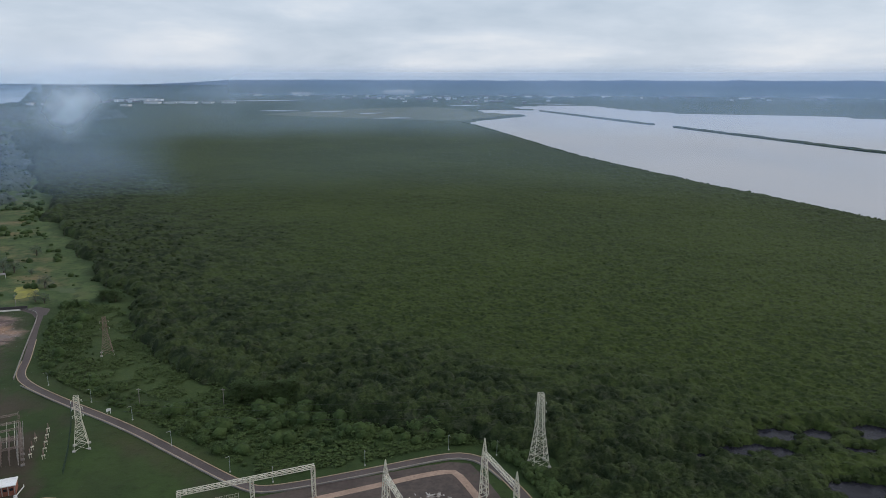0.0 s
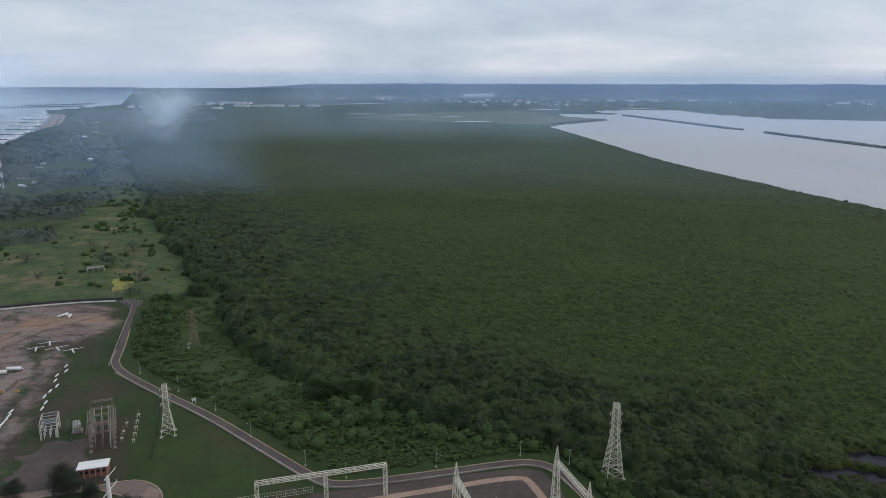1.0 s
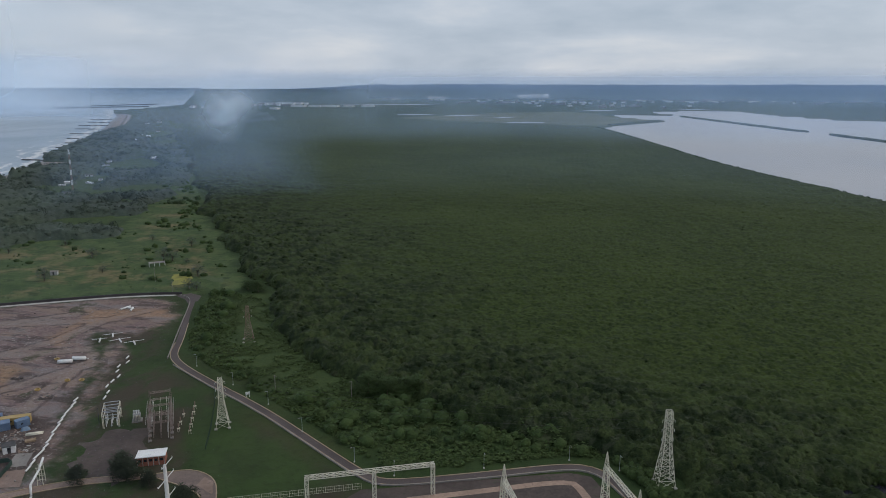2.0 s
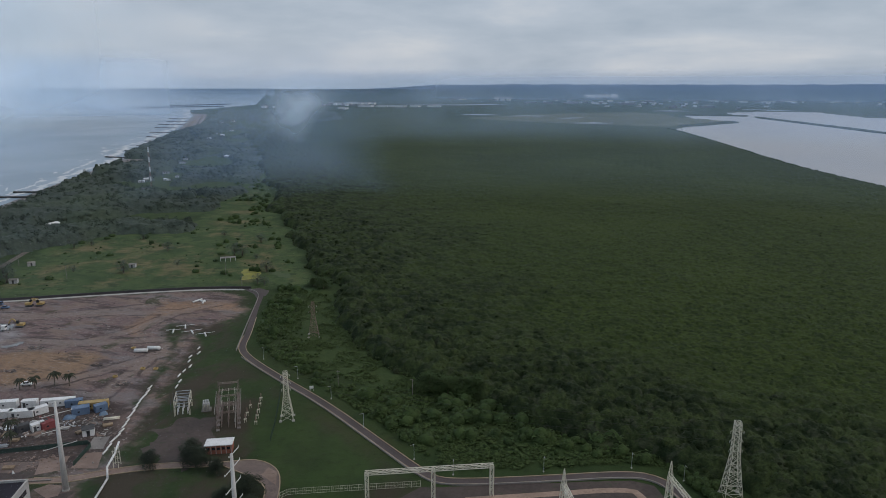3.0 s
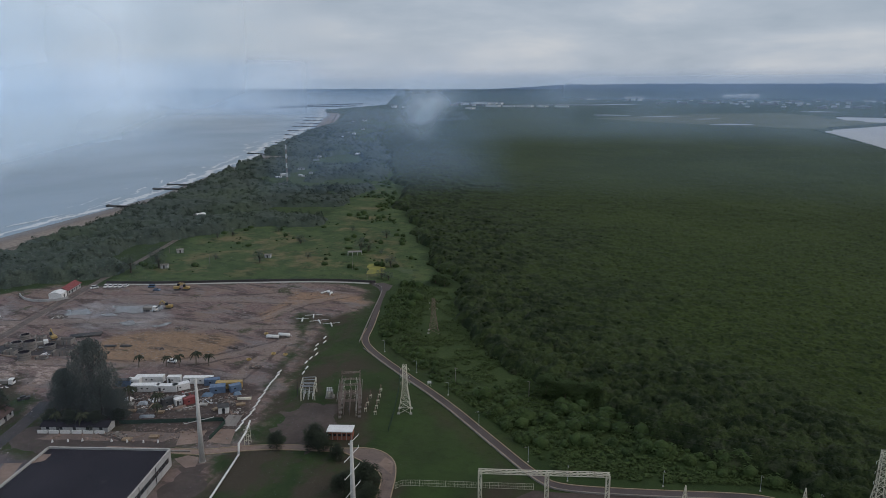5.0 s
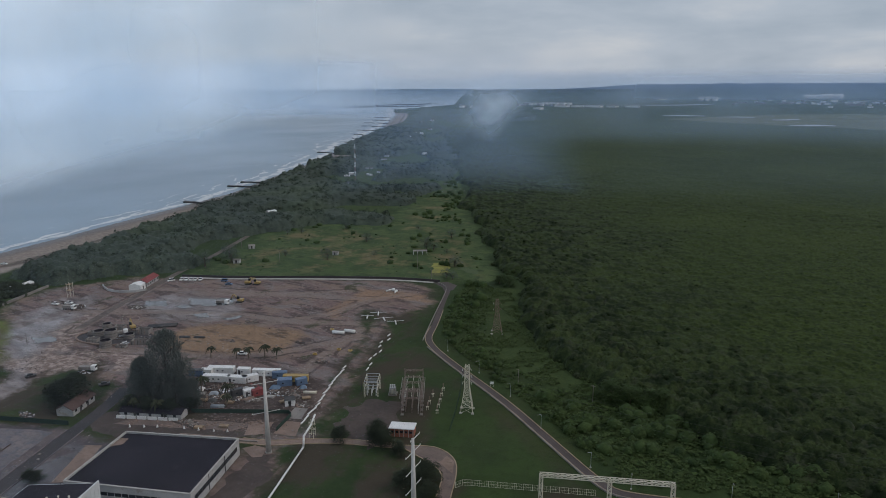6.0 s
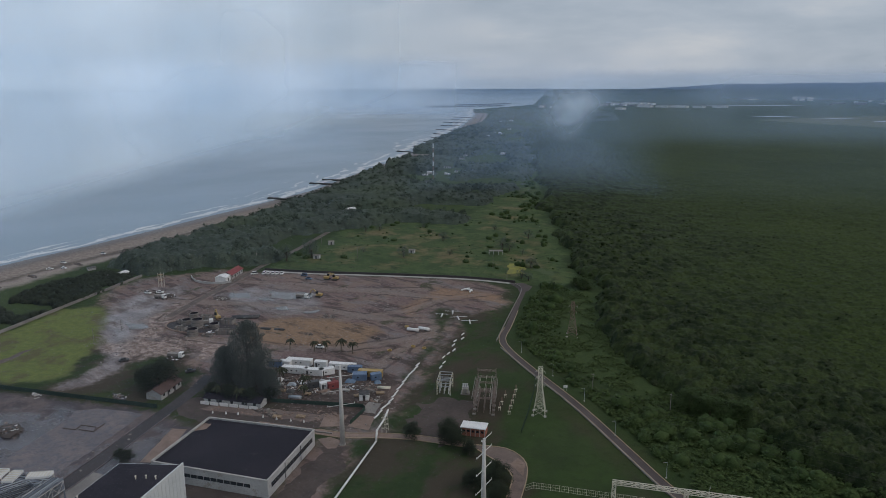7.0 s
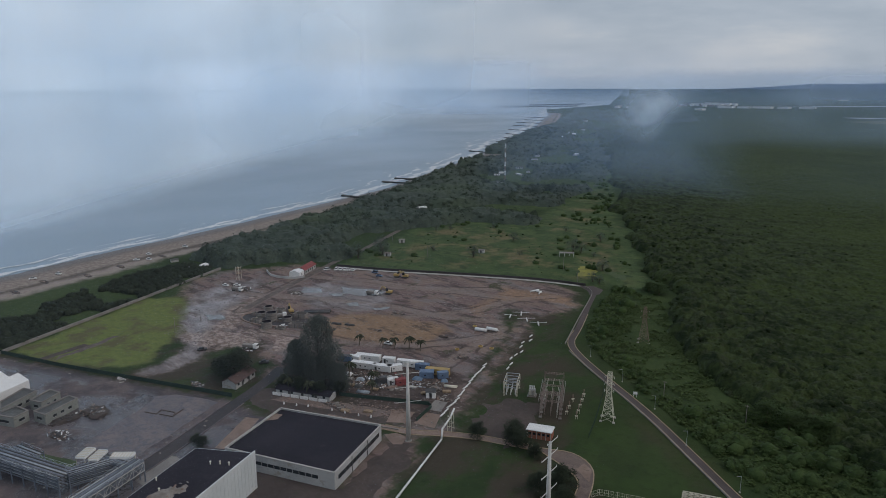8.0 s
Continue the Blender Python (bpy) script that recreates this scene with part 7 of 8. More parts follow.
M_TIMBER = worn("sawn_timber", (0.27, 0.19, 0.115), (0.36, 0.26, 0.165), fine=4.0, coarse=0.6, rough=0.85, dirt=(0.16, 0.12, 0.09))
M_TARP = worn("blue_tarpaulin", (0.10, 0.16, 0.24), (0.15, 0.22, 0.30), fine=2.0, coarse=0.5, rough=0.5, dirt=(0.2, 0.2, 0.21))


def timber_stack(x, y, turn, layers, boards, length, material, label):
    """Boards laid crosswise on bearers, layer upon layer."""
    thing = empty("timber_stack", put(x, y, 0, turn), label, "timber stack", "stored stacks")
    for sx in (-length * 0.35, length * 0.35):
        bm = bmesh.new()
        add_box(bm, (0.15, boards * 0.36, 0.15), put(sx, 0))
        part("bearer", bm, M_TIMBER, thing)
    for z in range(layers):
        for i in range(boards):
            bm = bmesh.new()
            add_box(bm, (length * (0.9 + 0.1 * ((i * 7 + z * 3) % 4) / 3), 0.30, 0.18), pose(0.1 * ((i * 5 + z) % 3 - 1), (i - (boards - 1) / 2) * 0.36, 0.15 + 0.2 * z, 0, 0, ((i * 3 + z * 5) % 5 - 2) * 0.6))
            part("board", bm, material, thing)


def covered_heap(x, y, turn, l, w, h, material, label):
    """Goods under a slack tarpaulin, weighted with blocks along its foot."""
    thing = empty("covered_heap", put(x, y, 0, turn), label, "covered goods", "stored stacks")
    bm = bmesh.new()
    bmesh.ops.create_grid(bm, x_segments=12, y_segments=10, size=0.5)
    for v in bm.verts:
        u, q = abs(v.co.x) * 2, abs(v.co.y) * 2
        rise = (1 - max(u, q) ** 3) * (0.8 + 0.25 * noise.noise(Vector((v.co.x * 6 + x, v.co.y * 6, 0))))
        v.co = Vector((v.co.x * l, v.co.y * w, max(0.03, rise * h)))
    part("tarpaulin", bm, material, thing, "", True)
    for i in range(6):
        bm = bmesh.new()
        add_box(bm, (0.4, 0.25, 0.2), put(-l / 2 + l * i / 5, (w / 2 + 0.05) * (1 if i % 2 else -1)), 0.02)
        part("weight", bm, M_CONCRETE, thing)


def pipe_bundle(x, y, turn, n, length, r, material, label):
    """Pipes lying side by side, with a second course on top."""
    thing = empty("pipe_bundle", put(x, y, 0, turn), label, "pipe bundle", "stored stacks")
    for i in range(2 * n - 1):
        top = i >= n
        yy = ((i - n + 0.5) if top else i) * 2 * r - n * r
        bm = bmesh.new()
        add_tube(bm, (-length / 2, yy, r * (2.73 if top else 1.0)), (length / 2 - 0.3 * (i % 3), yy, r * (2.73 if top else 1.0)), r, None, 9)
        part("pipe", bm, material, thing, "", True)


for x, y, turn, mat in ((-215, 171, 30, M_TIMBER), (-220.5, 174.5, 32, M_PALE_CONCRETE), (-211, 177.5, 120, M_TIMBER), (-204.5, 175, 20, M_TIMBER), (-187, 186.5, 65, M_TIMBER), (-194.5, 187, 15, M_PALE_CONCRETE), (-181.5, 193.5, 40, M_TIMBER), (-198, 154.5, 24, M_TIMBER), (-191, 160, 25, M_TIMBER)):
    timber_stack(x, y, turn, 3, 5, 3.4, mat, "stack of sawn boards stored on bare soil" if mat is M_TIMBER else "stack of pale concrete planks on bare soil")
for x, y, turn, l, w, mat in ((-199.5, 194.5, 30, 4.4, 3.0, M_TARP), (-208.5, 187.5, 10, 3.6, 2.6, M_WALL), (-216.5, 177.5, 35, 3.8, 2.6, M_PALEBLUE), (-189.5, 200.5, 50, 3.0, 2.4, M_TARP), (-224.5, 178, 20, 3.0, 2.4, M_WHITE), (-211.5, 172.5, 25, 3.4, 2.4, M_GREYROOF)):
    covered_heap(x, y, turn, l, w, 1.5, mat, "stored goods under a slack tarpaulin")
for x, y, turn, n, mat in ((-206, 170.5, 28, 5, M_PALEBLUE), (-201, 181, 70, 4, M_RUST), (-184, 198.5, 30, 4, M_GALV), (-288, 213, 20, 6, M_DARK), (-281, 216, 22, 5, M_DARK), (-274.5, 219.5, 24, 5, M_DARK)):
    pipe_bundle(x, y, turn, n, 5.5, 0.2, mat, "bundle of steel pipes lying on the ground")

# scaffold tower beside the scrap heaps, low wall round the red-roofed house
thing = empty("scaffold_tower", put(-397, 228, 0, 20), "slim steel scaffold tower with two platforms", "scaffold tower")
for sx in (-1.2, 1.2):
    for sy in (-1.2, 1.2):
        bm = bmesh.new()
        add_tube(bm, (sx, sy, -0.1), (sx, sy, 8.6), 0.09, None, 6)
        part("upright", bm, M_GALV, thing)
for z in (4.0, 7.6):
    bm = bmesh.new()
    add_box(bm, (2.8, 2.8, 0.15), put(0, 0, z), 0.02)
    part("platform", bm, M_TIMBER, thing)
for z in (0.4, 4.2):
    for s in (-1.2, 1.2):
        bm = bmesh.new()
        add_tube(bm, (-1.2, s, z), (1.2, s, z + 3.2), 0.06, None, 5)
        part("brace", bm, M_GALV, thing)
tagged(ribbon("house_wall", [(-402, 252), (-389, 246), (-378, 249), (-371, 254), (-370, 260)], 0.4, 0.0, M_WALL, step=6, thick=1.3), "low pale wall round the red-roofed house", "low wall", kind="structure")


def pipe_run(name, pts, r, material, label, category, group="", sides=10):
    bm = bmesh.new()
    for a, b in zip(pts, pts[1:]):
        add_tube(bm, a, b, r, None, sides)
    for p in pts[1:-1]:
        bmesh.ops.create_icosphere(bm, subdivisions=2, radius=r * 1.02, matrix=Matrix.Translation(p))
    return tagged(part(name, bm, material, None, "", True), label, category, group)


# loose white pipe lengths laid end to end beside the track
rnd = random.Random(7)
for a, b, n, length in (((-189.2, 227.5), (-167.6, 175.6), 15, 3.3), ((-197.2, 272.3), (-178.5, 227.0), 9, 2.9)):
    for i in range(n):
        k = (i + 0.5) / n
        x, y = a[0] + (b[0] - a[0]) * k + rnd.uniform(-0.5, 0.5), a[1] + (b[1] - a[1]) * k
        if n == 9:
            x += 1.6 * math.sin(i * 1.9)
        ang = math.atan2(b[1] - a[1], b[0] - a[0]) + rnd.uniform(-0.22, -0.06)
        dx, dy = math.cos(ang) * length / 2, math.sin(ang) * length / 2
        bm = bmesh.new()
        add_tube(bm, (x - dx, y - dy, 0.32), (x + dx, y + dy, 0.32), 0.32, None, 12)
        tagged(part("pipe_length", bm, M_WHITE, None, "", True), "white pipe length lying beside the stony track", "pipe", "pipe lengths")
pipe_run("pipeline", [(-160.0, 174.5, 6.6), (-157.8, 169.8, 5.2), (-155.6, 163.6, 4.2), (-155.3, 162.9, 0.6), (-140.6, 128.4, 0.6), (-118, 76, 0.6)], 0.34, M_WHITE, "white pipeline crossing the lawn at ground level", "pipeline")
thing = empty("pipe_trestle", put(-158.3, 170.8, 0, 25), "white steel trestle carrying the pipeline", "trestle")
for sx in (-0.8, 0.8):
    for sy in (-1.4, 1.4):
        bm = bmesh.new()
        add_tube(bm, (sx, sy, -0.1), (sx * 0.8, sy * 0.8, 6.2), 0.1, None, 5)
        part("leg", bm, M_GALV, thing)
for z in (2.0, 4.0, 6.0):
    bm = bmesh.new()
    for sy in (-1.3, 1.3):
        add_tube(bm, (-0.9, sy, z), (0.9, sy, z + 0.2), 0.07, None, 4)
    for sx in (-0.8, 0.8):
        add_tube(bm, (sx, -1.4, z), (sx, 1.4, z - 1.6), 0.06, None, 4)
    part("brace", bm, M_GALV, thing)

# parts of dismantled masts lying on the earth
for (x, y, turn, arm) in ((-220.8, 294.5, 125, 9), (-212.6, 288.5, 135, 10), (-204.2, 287.2, 130, 9), (-222.5, 287.0, 120, 7)):
    thing = empty("mast_section", put(x, y, 0, turn), "white mast section with a thin crossarm lying on earth", "mast section", "mast sections")
    bm = bmesh.new()
    add_tube(bm, (-2.6, 0, 0.42), (2.6, 0, 0.42), 0.42, 0.34, 10)
    part("shaft", bm, M_WHITE, thing, "", True)
    bm = bmesh.new()
    add_box(bm, (0.16, arm, 0.16), put(0.8, 0, 0.76))
    part("crossarm", bm, M_WHITE, thing)
for a, b in (((-242.5, 332.0), (-241.0, 338.5)), ((-241.5, 336.0), (-236.5, 335.0)), ((-238.0, 336.5), (-236.0, 331.5))):
    bm = bmesh.new()
    add_tube(bm, (*a, 0.5), (*b, 0.5), 0.5, None, 10)
    tagged(part("mast_piece", bm, M_WHITE, None, "", True), "thick white mast piece lying on bare earth", "mast section", "mast pieces")
for a, b in (((-221.9, 257.6), (-216.2, 259.6)), ((-218.2, 262.4), (-212.6, 263.6))):
    thing = empty("storage_tank", put(0, 0), "long white cylindrical tank lying on the ground", "tank", "lying tanks")
    bm = bmesh.new()
    add_tube(bm, (*a, 0.95), (*b, 0.95), 0.85, None, 16)
    part("shell", bm, M_WHITE, thing, "", True)
    for k in (0.2, 0.8):
        bm = bmesh.new()
        add_box(bm, (1.5, 0.4, 0.5), put(a[0] + (b[0] - a[0]) * k, a[1] + (b[1] - a[1]) * k, 0, 110), 0.04)
        part("saddle", bm, M_CONCRETE, thing)
for x, y in ((-210.5, 231.5), (-205.0, 242.0), (-226, 262), (-199.5, 243.5)):
    bm = bmesh.new()
    ret = bmesh.ops.create_cone(bm, cap_ends=False, segments=16, radius1=1.1, radius2=1.1, depth=0.5)
    bmesh.ops.solidify(bm, geom=bm.faces[:], thickness=0.35)
    bmesh.ops.translate(bm, verts=bm.verts[:], vec=(x, y, 0.25))
    tagged(part("cable_drum_ring", bm, M_YELLOW), "yellow ring lying flat on the grass", "ring", "yellow rings")


# ---------------------------------------------------------------- pipe rack and coolers
def pipe_rack(a, b, width, levels, label, truss=False):
    a, b = Vector((*a, 0)), Vector((*b, 0))
    d = b - a
    thing = empty("pipe_rack", Matrix.Translation(a) @ Matrix.Rotation(math.atan2(d.y, d.x), 4, "Z"), label, "pipe rack", "pipe racks")
    n = max(2, int(d.length / 5) + 1)
    for i in range(n):
        x = d.length * i / (n - 1)
        bm = bmesh.new()
        for s in (-1, 1):
            add_box(bm, (0.3, 0.3, max(levels) + 0.6), put(x, s * width / 2))
        for z in levels:
            add_box(bm, (0.28, width, 0.3), put(x, 0, z - 0.35))
        part("bent", bm, M_PIPE, thing)
    for z in levels:
        for s in (-1, 1):
            bm = bmesh.new()
            add_box(bm, (d.length, 0.22, 0.3), put(d.length / 2, s * width / 2, z - 0.3))
            part("girder", bm, M_PIPE, thing)
        m = int(width / 0.5)
        for i in range(m):
            bm = bmesh.new()
            y = -width / 2 + 0.45 + (width - 0.9) * i / max(1, m - 1)
            add_tube(bm, (-0.3, y, z + 0.2), (d.length + 0.3, y, z + 0.2), 0.12 + 0.07 * ((i * 7) % 3), None, 8)
            part("pipe", bm, M_DARK if i % 3 == 1 else M_PIPE if i % 5 else M_PALEBLUE, thing, "", True)
    if truss:
        for s in (-1, 1):
            bm = bmesh.new()
            k = int(d.length / 2.2)
            for i in range(k):
                lo, hi = (levels[0], levels[-1]) if i % 2 else (levels[-1], levels[0])
                add_tube(bm, (d.length * i / k, s * (width / 2 + 0.2), lo), (d.length * (i + 1) / k, s * (width / 2 + 0.2), hi), 0.1, None, 4)
                add_tube(bm, (d.length * i / k, s * (width / 2 + 0.2), levels[0]), (d.length * i / k, s * (width / 2 + 0.2), levels[-1]), 0.08, None, 4)
            for z in (levels[0], levels[-1]):
                add_tube(bm, (0, s * (width / 2 + 0.2), z), (d.length, s * (width / 2 + 0.2), z), 0.12, None, 4)
            part("truss", bm, M_MAST, thing, "pale steel lattice truss")
    for s in (-1, 1):
        bm = bmesh.new()
        k = int(d.length / 2.5)
        for i in range(k):
            add_tube(bm, (d.length * i / k, s * width / 2, levels[-1] + (1.0 if i % 2 else 0)), (d.length * (i + 1) / k, s * width / 2, levels[-1] + (0 if i % 2 else 1.0)), 0.05, None, 4)
        add_tube(bm, (0, s * width / 2, levels[-1] + 1.0), (d.length, s * width / 2, levels[-1] + 1.0), 0.06, None, 4)
        part("handrail", bm, M_PALEBLUE, thing)


pipe_rack((-266, 44.0), (-214.5, 61.5), 6.0, (3.4, 4.6, 5.7, 6.8), "grey steel pipe rack full of parallel pipes")
pipe_rack((-215.5, 62.0), (-213.0, 76.0), 5.0, (3.4, 4.6, 5.7, 6.8), "grey steel pipe rack turning towards the coolers")
pipe_rack((-206.5, 79.5), (-190.0, 40.0), 4.5, (4.2, 5.6, 7.0), "grey steel pipe rack running past the hall", True)
pipe_rack((-216.5, 73.0), (-206.0, 78.0), 4.0, (4.2, 6.8), "short grey pipe rack linking two runs")
for x, y, l, w, t in ((-222.0, 69.8, 6.2, 3.2, 128), (-217.6, 71.9, 6.0, 3.2, 128), (-212.0, 77.2, 7.0, 3.0, 45)):
    thing = empty("air_cooler", put(x, y, 0, t), "white louvred air cooler on a steel frame", "air cooler", "air coolers")
    bm = bmesh.new()
    for sx in (-1, 1):
        for sy in (-1, 1):
            add_box(bm, (0.2, 0.2, 7.2), put(sx * (l / 2 - 0.2), sy * (w / 2 - 0.2)))
    part("frame", bm, M_GALV, thing)
    bm = bmesh.new()
    add_box(bm, (l, w, 0.7), put(0, 0, 7.2), 0.05)
    part("tray", bm, M_WHITE, thing)
    for i in range(int(l / 0.5)):
        bm = bmesh.new()
        add_box(bm, (0.12, w - 0.1, 0.25), put(-l / 2 + 0.3 + 0.5 * i, 0, 7.9))
        part("louvre", bm, M_WHITE if i % 2 else M_GALV, thing)
pipe_rack((-247.0, 57.0), (-236.0, 60.0), 4.0, (5.5,), "small white steel rack beside the grass plot")
tagged(patch("grass_plot", [(-250, 63.3), (-233.2, 70.5), (-229, 66.5), (-245.2, 61)], 0.06, M_LAWN, 0.6), "small green grass plot by the pipe rack", "grass", kind="structure")

# ---------------------------------------------------------------- works pit with round tanks
PIT = [(-311 + 20 * math.cos(a) * 0.93 - 8 * math.sin(a) * 0.37, 198.5 + 20 * math.cos(a) * 0.37 + 10.5 * math.sin(a)) for a in [2 * math.pi * i / 28 for i in range(29)]]
tagged(ribbon("pit_kerb", PIT, 0.9, 0.0, M_SLAB, thick=0.45), "low brown earth kerb round the works pit", "kerb", kind="structure")
tagged(patch("pit_floor", PIT[:-1], 0.08, M_DARK_ASPHALT, 0.5), "dark wet floor of the works pit", "pit floor", kind="structure")
for x, y, r, h in ((-303.0, 188.0, 2.7, 3.4), (-311.5, 196.5, 2.9, 4.4), (-320.5, 196.0, 2.5, 2.6), (-327.5, 205.0, 2.3, 2.4), (-304.5, 201.5, 2.5, 2.2)):
    thing = empty("concrete_tank", put(x, y), "round open concrete tank with a dark inside", "tank", "concrete tanks")
    bm = bmesh.new()
    bmesh.ops.create_cone(bm, cap_ends=False, segments=22, radius1=r, radius2=r, depth=h)
    bmesh.ops.translate(bm, verts=bm.verts[:], vec=(0, 0, h / 2))
    bmesh.ops.solidify(bm, geom=bm.faces[:], thickness=0.25)
    part("shell", bm, M_CONCRETE, thing)
    # Added black sleeve: the shade inside the tank put into colour.
    bm = bmesh.new()
    bmesh.ops.create_cone(bm, cap_ends=False, segments=22, radius1=r - 0.29, radius2=r - 0.29, depth=h - 0.12)
    bmesh.ops.translate(bm, verts=bm.verts[:], vec=(0, 0, h / 2))
    part("lining", bm, M_ROOF, thing, "black inner sleeve that imitates shade")
    bm = bmesh.new()
    add_tube(bm, (0, 0, 0.1), (0, 0, h - 1.0), r - 0.32, None, 20)
    part("dark_fill", bm, M_ROOF, thing)
    for z in (h * 0.33, h * 0.66):
        bm = bmesh.new()
        bmesh.ops.create_cone(bm, cap_ends=False, segments=22, radius1=r + 0.05, radius2=r + 0.05, depth=0.14)
        bmesh.ops.translate(bm, verts=bm.verts[:], vec=(0, 0, z))
        part("band", bm, M_DARK, thing)


def basin(x, y, turn, l, w, h):
    """An open rectangular concrete basin with ribs, dark inside."""
    thing = empty("concrete_basin", put(x, y, 0, turn), "rectangular open concrete basin under construction", "basin", "concrete basins")
    for sx, sy, bl, bw in ((0, -w / 2, l, 0.3), (0, w / 2, l, 0.3), (-l / 2, 0, 0.3, w - 0.3), (l / 2, 0, 0.3, w - 0.3)):
        bm = bmesh.new()
        add_box(bm, (bl, bw, h), put(sx, sy), 0.03)
        part("wall", bm, M_CONCRETE, thing)
    for i in range(int(l / 1.5)):
        for sy in (-1, 1):
            bm = bmesh.new()
            add_box(bm, (0.16, 0.16, h + 0.4), put(-l / 2 + 0.6 + 1.5 * i, sy * (w / 2 + 0.22)))
            part("rib", bm, M_RUST if i % 2 else M_DARK, thing)
    bm = bmesh.new()
    add_box(bm, (l - 0.4, w - 0.4, 0.3), put(0, 0, 0.05))
    part("floor", bm, M_DARKEARTH, thing)


for x, y, turn, l, w, h in ((-304.0, 209.5, 25, 7.0, 4.2, 2.4), (-292.5, 199.0, 30, 7.5, 4.0, 2.0), (-315.0, 189.0, 28, 5.5, 3.2, 1.6), (-296.0, 191.5, 20, 5.0, 2.6, 1.0), (-318.0, 206.0, 28, 5.0, 3.6, 2.6), (-325.0, 195.5, 25, 4.0, 3.0, 1.4)):
    basin(x, y, turn, l, w, h)
for i in range(5):
    pipe_run("steel_pipe", [(-311.0 + 0.6 * i, 217.4 - 0.7 * i, 0.5), (-300.8 + 0.6 * i, 227.4 - 0.7 * i, 0.5)], 0.5, M_DARK, "dark steel pipe stacked beside the pit", "pipe", "stacked pipes")


# ---------------------------------------------------------------- vehicles
def car(x, y, turn, paint, label, van=False):
    thing = empty("van" if van else "car", put(x, y, 0, turn), label, "van" if van else "car", "parked vehicles")
    bm = bmesh.new()
    add_box(bm, (4.4, 1.8, 0.75), put(0, 0, 0.35), 0.12)
    body = part("body", bm, paint, thing)
    bm = bmesh.new()
    add_box(bm, (3.6 if van else 2.3, 1.6, 0.95 if van else 0.62), put(0.3 if van else -0.2, 0, 1.08), 0.1, 0.82)
    part("cabin", bm, M_GLASS, thing)
    bm = bmesh.new()
    add_box(bm, (2.9 if van else 1.7, 1.32, 0.07), put(0.3 if van else -0.2, 0, 2.02 if van else 1.68), 0.02)
    part("roof", bm, paint, thing)
    for sx in (-1.35, 1.35):
        for sy in (-0.85, 0.85):
            bm = bmesh.new()
            add_tube(bm, (sx, sy - 0.11, 0.33), (sx, sy + 0.11, 0.33), 0.33, None, 12)
            part("wheel", bm, M_DARK, thing)
    return thing


first = car(-370.1, 285.6, -60, M_WHITE, "white car parked along the site wall")
for x, y in ((-367.8, 287.4), (-365.0, 288.9), (-362.6, 290.2), (-360.0, 292.2)):
    copy_thing(first, put(x, y, 0, -58))
car(-374.5, 281.0, 70, M_WHITE, "white van parked beside the cars", True)
car(-344.7, 298.0, 20, M_BLUE, "dark blue van near the site wall", True)
for x, y, t in ((-441, 222, 40), (-444, 219, 30), (-437, 216, 60), (-512, 250, 20), (-507, 219, 15), (-496, 205, 50), (-491, 212, 10), (-494, 137, 70), (-495, 153, 20)):
    copy_thing(first, put(x, y, 0, t))


for x, y, t, paint, lab in ((-239, 214, 20, M_WHITE, "white car on the dark soil behind the palms"), (-336, 294, 20, M_BLUE, "dark blue car near the site wall"), (-297, 149, 60, M_DARK, "dark pick-up beside the green field"), (-384, 219, 30, M_WHITE, "white car beside the scrap heaps"), (-389, 214, 15, M_WHITE, "white car beside the scrap heaps"), (-262, 160, 62, M_DARK, "dark car under the compound trees")):
    car(x, y, t, paint, lab)


def truck(x, y, turn, label):
    thing = empty("truck", put(x, y, 0, turn), label, "truck", "site trucks")
    bm = bmesh.new()
    add_box(bm, (2.0, 2.3, 2.3), put(3.0, 0, 0.6), 0.15)
    part("cab", bm, M_WHITE, thing)
    bm = bmesh.new()
    add_box(bm, (0.06, 1.9, 0.8), put(4.02, 0, 1.8))
    part("windscreen", bm, M_GLASS, thing)
    bm = bmesh.new()
    add_box(bm, (5.0, 2.4, 1.3), put(-0.8, 0, 1.1), 0.06)
    part("tipper_body", bm, M_CONCRETE, thing)
    for sx in (-2.6, -1.3, 2.8):
        for sy in (-1.0, 1.0):
            bm = bmesh.new()
            add_tube(bm, (sx, sy - 0.15, 0.5), (sx, sy + 0.15, 0.5), 0.5, None, 12)
            part("wheel", bm, M_DARK, thing)


def excavator(x, y, turn, label):
    thing = empty("excavator", put(x, y, 0, turn), label, "excavator", "excavators")
    for s in (-1, 1):
        bm = bmesh.new()
        add_box(bm, (4.0, 0.6, 0.9), put(0, s * 1.1, 0), 0.25)
        part("track", bm, M_DARK, thing)
    bm = bmesh.new()
    add_box(bm, (3.4, 2.6, 1.3), put(-0.5, 0, 1.0), 0.15)
    part("house", bm, M_YELLOW, thing)
    bm = bmesh.new()
    add_box(bm, (1.4, 1.0, 1.5), put(0.6, 0.75, 2.2), 0.1)
    part("cab", bm, M_GLASS, thing)
    bm = bmesh.new()
    add_box(bm, (3.6, 0.5, 0.6), pose(1.0, -0.3, 1.9, 0, -40, 0) @ put(1.8, 0))
    part("boom", bm, M_YELLOW, thing)
    bm = bmesh.new()
    add_box(bm, (3.0, 0.4, 0.45), pose(3.8, -0.3, 4.3, 0, 55, 0) @ put(1.4, 0))
    part("stick", bm, M_YELLOW, thing)
    bm = bmesh.new()
    add_box(bm, (0.9, 1.1, 0.9), put(5.6, -0.3, 1.1), 0.1, 0.7)
    part("bucket", bm, M_DARK, thing)


truck(-308.0, 263.5, 20, "white tipper truck beside a puddle")
truck(-311.5, 201.0, 60, "white tipper truck beside the round tanks")
